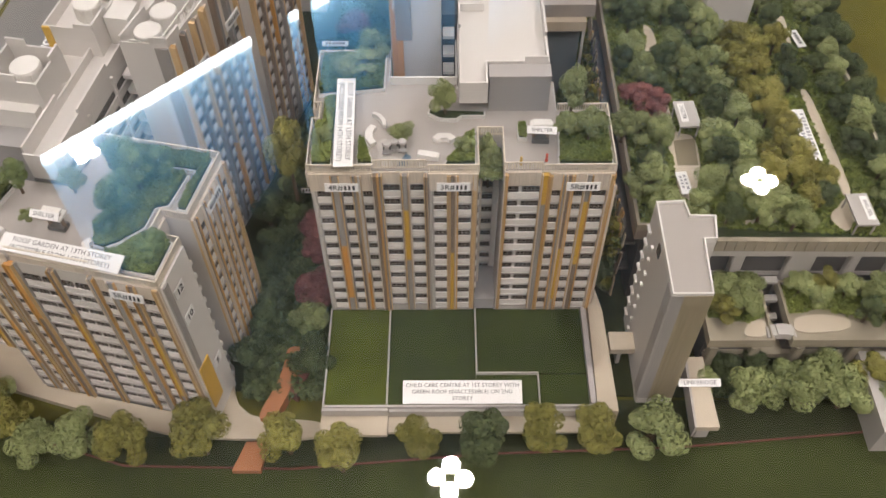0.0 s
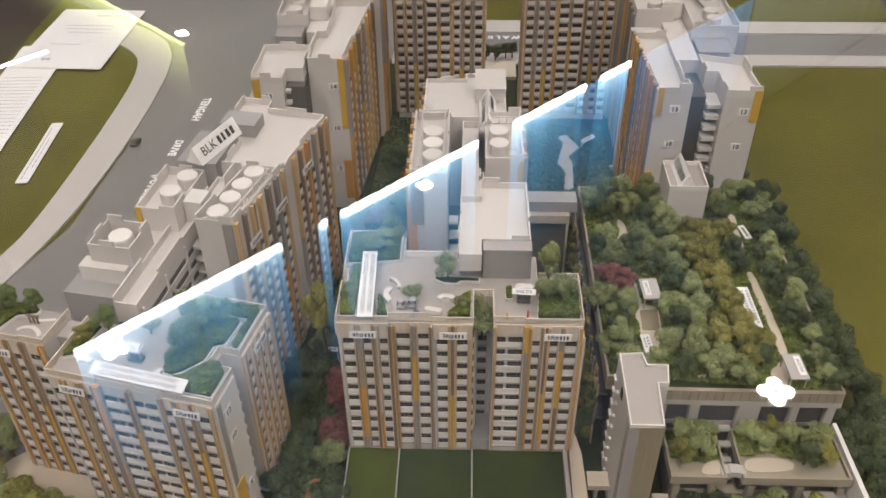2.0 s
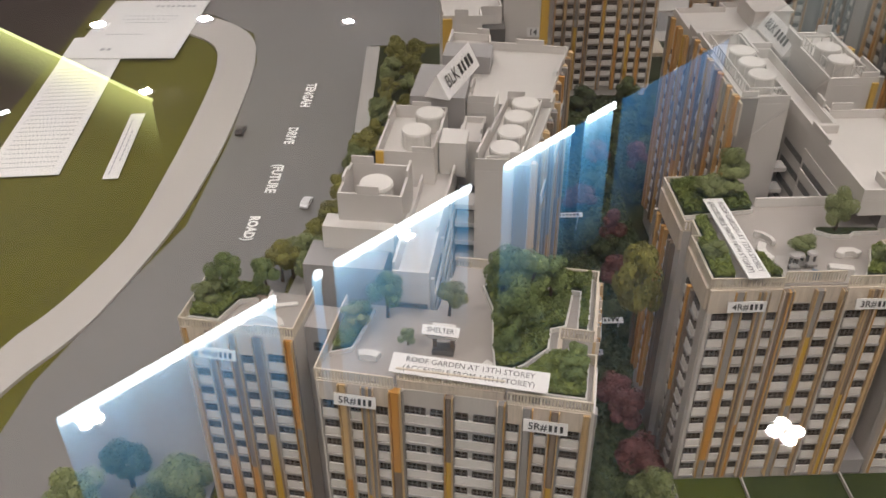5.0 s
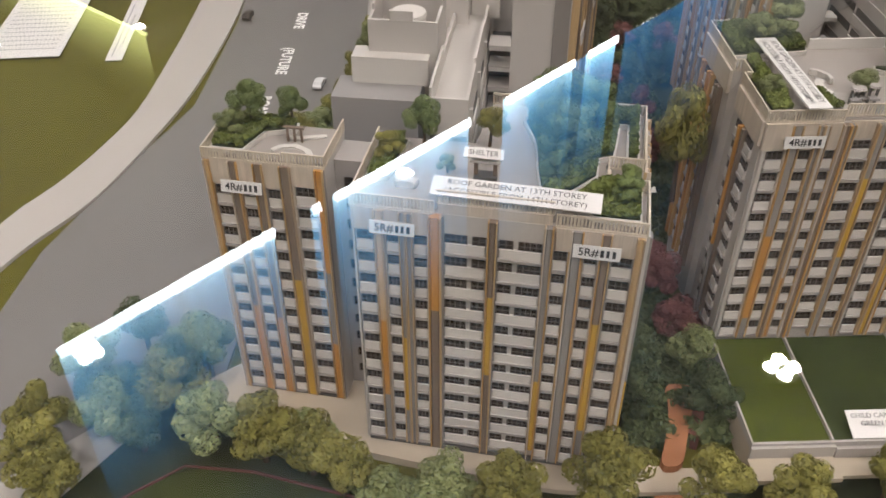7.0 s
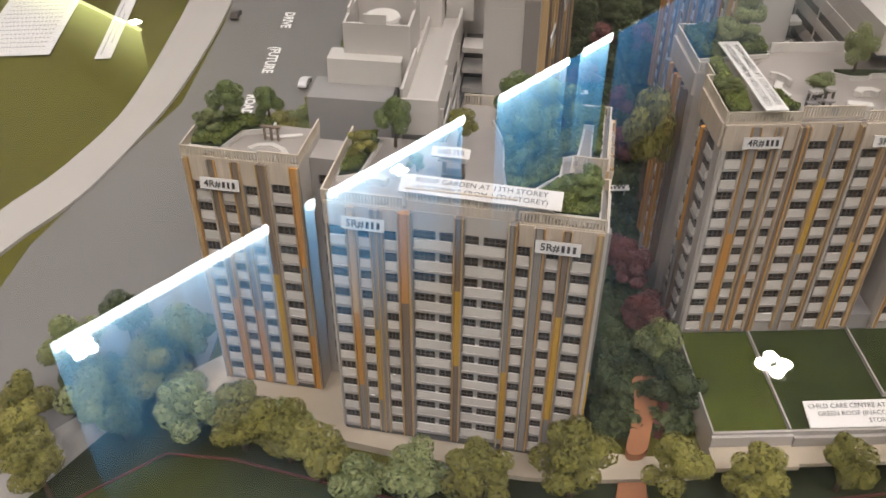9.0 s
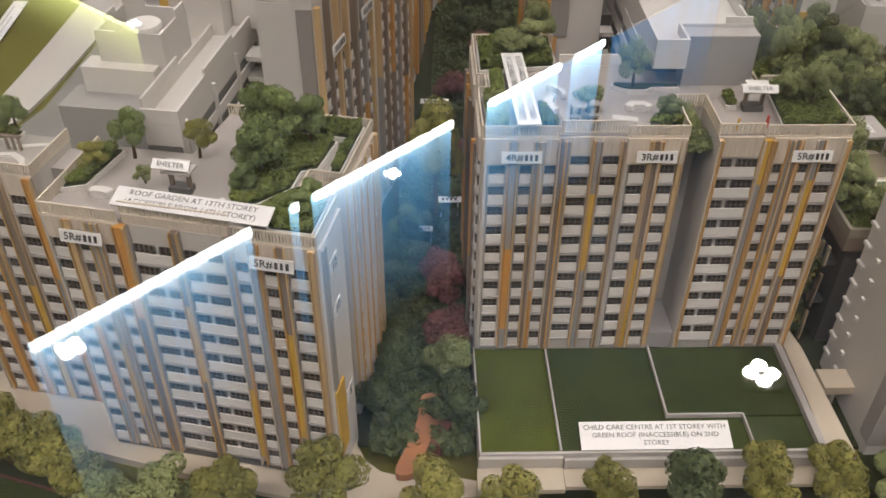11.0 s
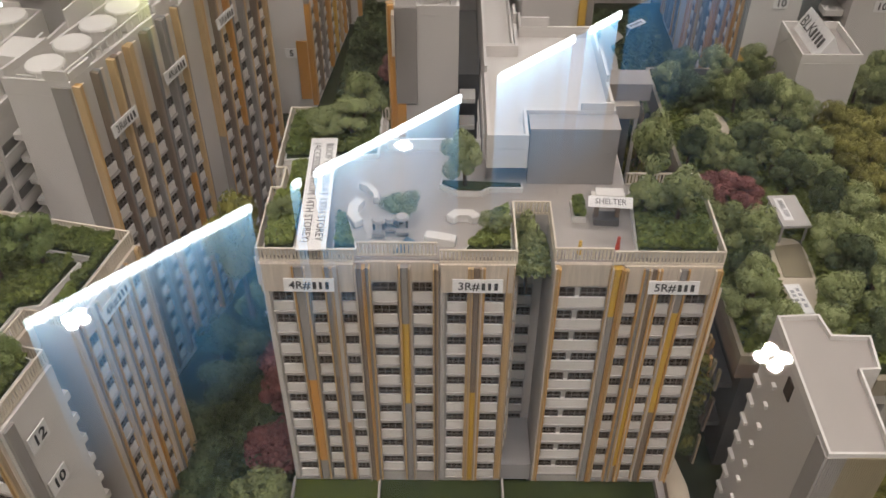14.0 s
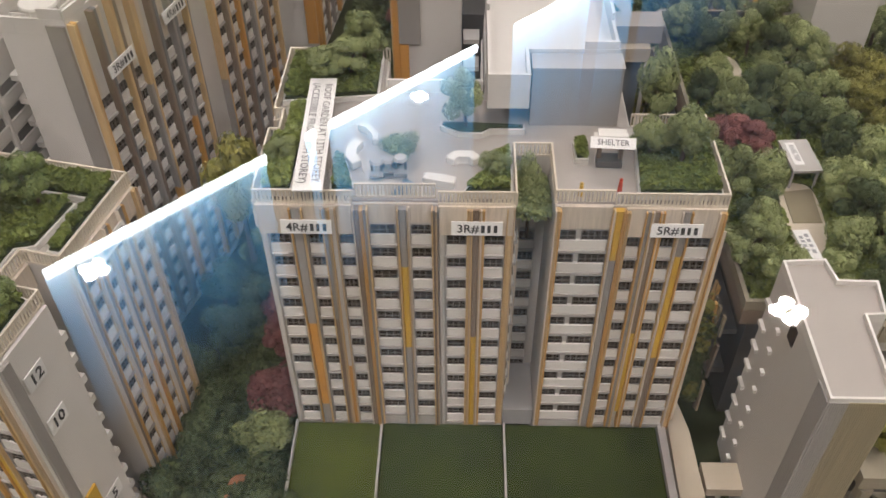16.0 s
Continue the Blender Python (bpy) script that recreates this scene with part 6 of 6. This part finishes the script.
# ---- trees of the front hedge ----
for k, x, y, r, h in (("olive", -0.342, 0.318, 0.021, 0.052), ("green", -0.285, 0.303, 0.022, 0.046), ("olive", -0.244, 0.296, 0.023, 0.050), ("olive", -0.188, 0.300, 0.027, 0.056), ("olive", -0.122, 0.300, 0.022, 0.050), ("olive", -0.080, 0.285, 0.022, 0.050),
                      ("olive", -0.022, 0.300, 0.019, 0.046), ("dark", 0.026, 0.298, 0.026, 0.056), ("olive", 0.073, 0.306, 0.021, 0.048), ("olive", 0.112, 0.306, 0.022, 0.046), ("green", 0.160, 0.308, 0.026, 0.048), ("green", 0.236, 0.338, 0.022, 0.052), ("green", 0.260, 0.348, 0.021, 0.050), ("dark", 0.226, 0.362, 0.016, 0.036), ("dark", 0.247, 0.366, 0.015, 0.034), ("green", 0.300, 0.352, 0.020, 0.050), ("olive", 0.336, 0.350, 0.020, 0.046),
                      ("green", 0.283, 0.338, 0.024, 0.054), ("green", 0.315, 0.338, 0.022, 0.046), ("green", 0.352, 0.330, 0.020, 0.040), ("olive", -0.519, 0.335, 0.024, 0.052), ("olive", -0.505, 0.310, 0.020, 0.050), ("dark", -0.489, 0.373, 0.024, 0.054), ("dark", -0.455, 0.392, 0.024, 0.060),
                      ("green", -0.425, 0.360, 0.023, 0.052), ("olive", -0.392, 0.345, 0.024, 0.054), ("olive", -0.362, 0.334, 0.023, 0.052), ("green", -0.437, 0.415, 0.022, 0.056), ("dark", -0.470, 0.356, 0.022, 0.044), ("green", 0.205, 0.352, 0.014, 0.03), ("green", -0.315, 0.302, 0.020, 0.040),
                      ("green", -0.514, 0.416, 0.024, 0.050), ("dark", -0.487, 0.447, 0.022, 0.046), ("green", -0.445, 0.430, 0.022, 0.046), ("olive", -0.455, 0.388, 0.026, 0.055), ("green", -0.486, 0.364, 0.026, 0.055), ("olive", -0.529, 0.365, 0.022, 0.046), ("green", -0.363, 0.339, 0.020, 0.042)):
    tree(k, x, y, 0.0026, r, h * 1.08, " in the front hedge")
# courtyard
court = [("dark", -0.157, 0.372), ("dark", -0.150, 0.408), ("dark", -0.160, 0.45), ("dark", -0.150, 0.49), ("dark", -0.165, 0.53), ("green", -0.110, 0.410), ("dark", -0.106, 0.372), ("red", -0.114, 0.445), ("red", -0.112, 0.485), ("red", -0.120, 0.515), ("dark", -0.138, 0.545),
         ("dark", -0.128, 0.585), ("dark", -0.100, 0.60), ("red", -0.090, 0.66), ("dark", -0.085, 0.70), ("red", -0.075, 0.74), ("dark", -0.105, 0.72), ("red", -0.100, 0.80), ("dark", -0.075, 0.83), ("red", -0.065, 0.90), ("dark", -0.085, 0.94), ("dark", -0.04, 0.96), ("red", -0.02, 0.88),
         ("dark", 0.01, 0.98), ("dark", 0.05, 0.96), ("dark", 0.08, 1.02), ("dark", 0.0, 1.05), ("dark", -0.06, 1.04), ("dark", 0.10, 0.86), ("dark", 0.20, 0.86), ("green", 0.17, 0.80), ("dark", -0.150, 0.43), ("dark", -0.135, 0.52), ("green", -0.14, 0.565),
         ("dark", 0.132, 0.46), ("dark", 0.134, 0.50), ("dark", 0.13, 0.62), ("dark", 0.12, 0.68), ("dark", -0.03, 0.84), ("dark", 0.12, 0.74)]
for k, x, y in court:
    tree(k, x, y, 0.0022, PLANT.uniform(0.017, 0.023), PLANT.uniform(0.036, 0.05), " in the shaded courtyard")
shrubs(ID, [(-0.165, 0.345), (-0.10, 0.345), (-0.10, 0.55), (-0.05, 0.56), (-0.05, 1.08), (-0.11, 1.08), (-0.12, 0.80), (-0.15, 0.62)], 0.003, 0.016, 0.45, L_DARK, "dark green foam undergrowth in the courtyard", 41, 0.0034)
shrubs(ID, [(0.08, 0.60), (0.14, 0.60), (0.22, 0.80), (0.22, 1.06), (-0.04, 1.08), (-0.04, 0.82), (0.08, 0.82)], 0.003, 0.014, 0.35, L_DARK, "dark green foam undergrowth in the far courtyard", 42, 0.0034, clear=(FAR_COURT,))
# along the road beside the white towers
for i, (x, y) in enumerate(((-0.385, 0.72), (-0.372, 0.745), (-0.362, 0.78), (-0.340, 0.89), (-0.334, 0.93), (-0.322, 0.965), (-0.315, 1.0), (-0.312, 1.04), (-0.308, 1.085), (-0.303, 1.13), (-0.30, 1.18), (-0.298, 1.225), (-0.280, 1.10), (-0.276, 1.16), (-0.285, 1.02), (-0.29, 0.96), (-0.405, 0.695), (-0.395, 0.70), (-0.375, 0.68), (-0.352, 0.82), (-0.272, 1.22))):
    tree("olive" if i % 3 else "green", x, y, 0.003, PLANT.uniform(0.016, 0.022), PLANT.uniform(0.036, 0.05), " along the road")
# behind the far blocks
for x in (0.045, 0.062, 0.08, 0.092):
    tree("dark", x, 1.300 + 0.006 * math.sin(x * 90), 0.0036, 0.013, 0.030, " between the far blocks")
sheet("footpath_6", rect(0.0385, 1.225, 0.0965, 1.2825), 0.0, 0.008, STONE, "pale forecourt between the far blocks", "paving")
# roof garden on the car park deck
greens = [(0.170, 0.726), (0.197, 0.734), (0.223, 0.728), (0.232, 0.697), (0.170, 0.672), (0.170, 0.637), (0.174, 0.607), (0.207, 0.641), (0.212, 0.668), (0.231, 0.672), (0.243, 0.655), (0.303, 0.705), (0.297, 0.667), (0.216, 0.613), (0.237, 0.619), (0.236, 0.589), (0.232, 0.560), (0.247, 0.549), (0.223, 0.527), (0.243, 0.520), (0.224, 0.499), (0.245, 0.494), (0.214, 0.474), (0.234, 0.470), (0.218, 0.444), (0.242, 0.445), (0.261, 0.456), (0.268, 0.440), (0.304, 0.592), (0.149, 0.533), (0.176, 0.524), (0.163, 0.530), (0.166, 0.499), (0.170, 0.484), (0.158, 0.470), (0.172, 0.455)]
yellows = [(0.280, 0.630), (0.276, 0.604), (0.280, 0.579), (0.277, 0.553), (0.277, 0.531), (0.268, 0.509), (0.283, 0.505), (0.262, 0.485), (0.282, 0.485)]
east = [(0.340, 0.722), (0.343, 0.696), (0.340, 0.655), (0.348, 0.637), (0.334, 0.620), (0.350, 0.609), (0.356, 0.584), (0.357, 0.560), (0.352, 0.509), (0.354, 0.491), (0.358, 0.474), (0.348, 0.462), (0.357, 0.450), (0.347, 0.437), (0.358, 0.432)]
rows = [("green" if i % 4 else "dark", x, y, 0.0158, 0.032) for i, (x, y) in enumerate(greens)] + [("yellow" if i % 5 else "olive", x, y, 0.0165, 0.032) for i, (x, y) in enumerate(yellows)] + [("green" if i % 2 else "dark", x, y, 0.0135, 0.024) for i, (x, y) in enumerate(east)]
rows += [("olive", 0.294, 0.484, 0.014, 0.027), ("olive", 0.301, 0.476, 0.013, 0.026), ("dark", 0.299, 0.458, 0.014, 0.026), ("olive", 0.286, 0.457, 0.014, 0.027), ("red", 0.157, 0.579, 0.014, 0.026), ("red", 0.169, 0.573, 0.014, 0.026), ("red", 0.180, 0.568, 0.014, 0.026), ("red", 0.174, 0.552, 0.012, 0.024)]
for k, x, y, rr, hh in rows:
    tree(k, x + PLANT.uniform(-0.003, 0.003), y + PLANT.uniform(-0.003, 0.003), ZD + 0.0012, rr * PLANT.uniform(0.86, 1.05), hh * PLANT.uniform(1.0, 1.32), " in the roof garden")
taken = [(x, y) for _, x, y, _, _ in rows]
keep_off = list(GARDEN_PATHS) + [rect(0.194, 0.534, 0.218, 0.572), rect(0.312, 0.428, 0.336, 0.466), rect(0.184, 0.464, 0.202, 0.498), rect(0.294, 0.498, 0.312, 0.566), rect(0.322, 0.650, 0.338, 0.680), rect(0.236, 0.674, 0.290, 0.740)]
fill = random.Random(77)
for _ in range(2600):
    x, y = fill.uniform(0.157, 0.360), fill.uniform(0.446, 0.744)
    if len(taken) > 150 or any(math.hypot(x - a, y - b) < 0.0185 for a, b in taken):
        continue
    if any(inside(x + dx, y + dy, q) for q in keep_off for dx, dy in ((0, 0), (0.009, 0), (-0.009, 0), (0, 0.006), (0, -0.016))):
        continue
    taken.append((x, y))
    kind = "olive" if 0.255 < x < 0.30 and y < 0.66 else fill.choice(("green", "dark", "green", "dark"))
    low = 0.75 if x > 0.325 else 1.0
    tree(kind, x, y, ZD + 0.0012, fill.uniform(0.0115, 0.0155), fill.uniform(0.028, 0.040) * low, " in the roof garden")
shrubs(ID, [(0.154, 0.445), (0.362, 0.430), (0.362, 0.59), (0.346, 0.745), (0.154, 0.745)], ZD + 0.001, 0.004, 0.40, L_SHRUB, "low green foam ground cover on the roof garden", 51, 0.0022, clear=GARDEN_PATHS)
shrubs(ID, [(0.330, 0.48), (0.362, 0.48), (0.362, 0.59), (0.330, 0.62)], ZD + 0.001, 0.006, 0.9, L_SHRUB, "low green foam shrubs beside the garden path", 55, 0.0022, clear=GARDEN_PATHS)
# terraces below the deck
for x, y, k in ((0.222, 0.408, "green"), (0.241, 0.413, "green"), (0.218, 0.390, "olive"), (0.236, 0.396, "green"), (0.285, 0.412, "green"), (0.302, 0.414, "olive"), (0.320, 0.408, "green"), (0.294, 0.398, "green"), (0.338, 0.400, "green"), (0.330, 0.386, "dark"), (0.348, 0.390, "olive"), (0.352, 0.412, "green")):
    tree(k, x, y, 0.0552, PLANT.uniform(0.012, 0.0165), PLANT.uniform(0.024, 0.034), " on a terrace")
shrubs(ID, [(0.208, 0.390), (0.240, 0.384), (0.254, 0.392), (0.254, 0.42), (0.208, 0.42)], 0.055, 0.008, 1.2, L_SHRUB, "green foam shrubs on a terrace", 52)
shrubs(ID, [(0.272, 0.392), (0.300, 0.398), (0.325, 0.388), (0.352, 0.384), (0.352, 0.42), (0.272, 0.42)], 0.055, 0.008, 1.0, L_SHRUB, "green foam shrubs on a terrace", 53)
for poly in ([(0.232, 0.372), (0.252, 0.371), (0.254, 0.388), (0.240, 0.386)], [(0.274, 0.374), (0.318, 0.377), (0.322, 0.388), (0.300, 0.393), (0.276, 0.390)]):
    sheet("terrace_paving", eased(poly), 0.0552, 0.0562, STONE, "pale paved patch on a planted terrace", "paving")
shrubs(ID, [(0.212, 0.345), (0.33, 0.345), (0.33, 0.372), (0.212, 0.372)], 0.003, 0.016, 0.9, L_DARK, "dark green foam hedge below the terraces", 54, 0.0024)
# east of the deck
outer = [(0.378, 0.50), (0.385, 0.54), (0.382, 0.58), (0.380, 0.62), (0.374, 0.66), (0.374, 0.70), (0.370, 0.74), (0.402, 0.52), (0.404, 0.57), (0.400, 0.62), (0.400, 0.66), (0.396, 0.71), (0.386, 0.77), (0.390, 0.81), (0.395, 0.85), (0.388, 0.47), (0.398, 0.44), (0.40, 0.40), (0.385, 0.41), (0.418, 0.46), (0.392, 0.89), (0.402, 0.37), (0.418, 0.42), (0.362, 0.765), (0.296, 0.757), (0.32, 0.765), (0.345, 0.775), (0.38, 0.93), (0.21, 0.77), (0.185, 0.77), (0.23, 0.765)]
outer += [(0.412, 0.845), (0.414, 0.800), (0.418, 0.755), (0.420, 0.715), (0.424, 0.680), (0.424, 0.640), (0.424, 0.600), (0.424, 0.560), (0.422, 0.525), (0.428, 0.500), (0.432, 0.470), (0.425, 0.440), (0.415, 0.39)]
for x, y in outer:
    tree("dark", x, y, 0.002, PLANT.uniform(0.019, 0.026), PLANT.uniform(0.045, 0.065), " beyond the deck")

# ---- ceiling fittings of the hall, some added unseen ----
def downlight(x, y, turn=-4.0, r=0.052, gap=0.080):
    ob = thing("ceiling_downlight", pose(x, y, CEILING, 0, 0, turn), "square ceiling fitting with four round white lamps, some copies added unseen", "ceiling light", "ceiling downlights")
    bm = bmesh.new()
    add_box(bm, -gap * 2.0, -gap * 2.0, -0.01, gap * 2.0, gap * 2.0, 0.018)
    part("frame", bm, STEEL, ob)
    for a in (0, 90, 180, 270):
        dx, dy = gap * math.cos(math.radians(a)), gap * math.sin(math.radians(a))
        bm = bmesh.new()
        bmesh.ops.create_cone(bm, cap_ends=True, segments=20, radius1=r, radius2=r, depth=0.012, matrix=Matrix.Translation((dx, dy, -0.018)))
        part("lamp", bm, BULB, ob)
    return ob


# First two mirror in the lid; the others are unseen, added to light fronts.
for x, y in ((2.29, 4.36), (0.02, 2.08), (2.4, -0.8), (-2.6, -0.8), (0.0, -2.4), (1.6, -3.6), (-1.6, -3.6), (3.6, -3.2), (-3.6, -3.2), (5.0, 2.0), (5.0, 7.5)):
    downlight(x, y)
for x, y in ((-2.72, 4.68), (-3.38, 12.79), (-4.90, 12.63)):
    downlight(x, y, r=0.044, gap=0.066)
for x, y in ((-0.41, 6.96), (-3.65, 10.29), (-1.26, 12.58)):
    downlight(x, y, r=0.030, gap=0.050)

# row of edge-lit blue panels hanging on the diagonal
A, D = Vector((-2.09, 3.18)), Vector((1, 1)).normalized()


def hanging_light(x0, x1, z, height, tube, panel, label, origin, along, name="hanging_light", deep=0.058):
    """A hanging panel lit along its lower edge."""
    p, q = origin + along * x0, origin + along * x1
    ang = math.degrees(math.atan2(along.y, along.x))
    n = (q - p).length
    ob = thing(name, pose(p.x, p.y, z, 0, 0, ang), label, "hanging light", "hanging lights")
    if panel:
        bm = bmesh.new()
        add_box(bm, 0, 0.012, min(0.0, height), n, 0.03, max(0.0, height))
        part("panel", bm, panel, ob)
    bm = bmesh.new()
    if not tube:
        add_box(bm, 0, 0.005, max(0.0, height) + 0.001, n, 0.037, max(0.0, height) + 0.03)
        part("top_rail", bm, STEEL, ob)
        bm = bmesh.new()
        add_box(bm, 0, 0.005, -0.02, n, 0.037, -0.001)
        part("bottom_rail", bm, STEEL, ob)
        bm = bmesh.new()
    if tube:
        add_prism(bm, [(0, -0.012), (n, -0.012), (n, 0.010), (0, 0.010)], -deep / 2, deep / 2)
        part("tube", bm, tube, ob)
    for x in (n * 0.1, n * 0.9):
        bm = bmesh.new()
        add_box(bm, x - 0.004, 0.016, max(0.0, height), x + 0.004, 0.026, CEILING - z)
        part("rod", bm, STEEL, ob)
    return ob


S2 = math.sqrt(2)
for x0, x1 in ((0, 0.955), (1.165, 1.205), (1.29, 2.17), (2.45, 3.03), (3.17, 3.44)):
    hanging_light(x0 * S2, x1 * S2, 3.5, 1.4, TUBEW, BLUE, "blue edge-lit panel with a bright white lower edge", A, D)
for x0, x1 in ((3.035, 3.165),):
    hanging_light(x0 * S2, x1 * S2, 3.5, 1.4, None, BLUEFILL, "blue edge-lit panel without its tube", A, D)
hanging_light(3.55 * S2, 4.8 * S2, 3.5, 1.4, None, BLUEFAR, "blue edge-lit panel without its tube", A, D)
hanging_light(4.85 * S2, 8.2 * S2, 3.5, 1.4, None, BLUEDIM, "faintly lit pale hanging panel", A, D)
hanging_light(0, 3.9, 4.1, 0.80, TUBEY, YEL, "yellow-green edge-lit panel hanging from the ceiling", Vector((-2.9, 8.15)), Vector((-2.5, 2.25)).normalized(), deep=0.022)
hanging_light(0, 2.4, 4.1, 0.25, TUBEW, None, "slim white light tube hanging from the ceiling", Vector((-5.94, 6.28)), D, deep=0.03)
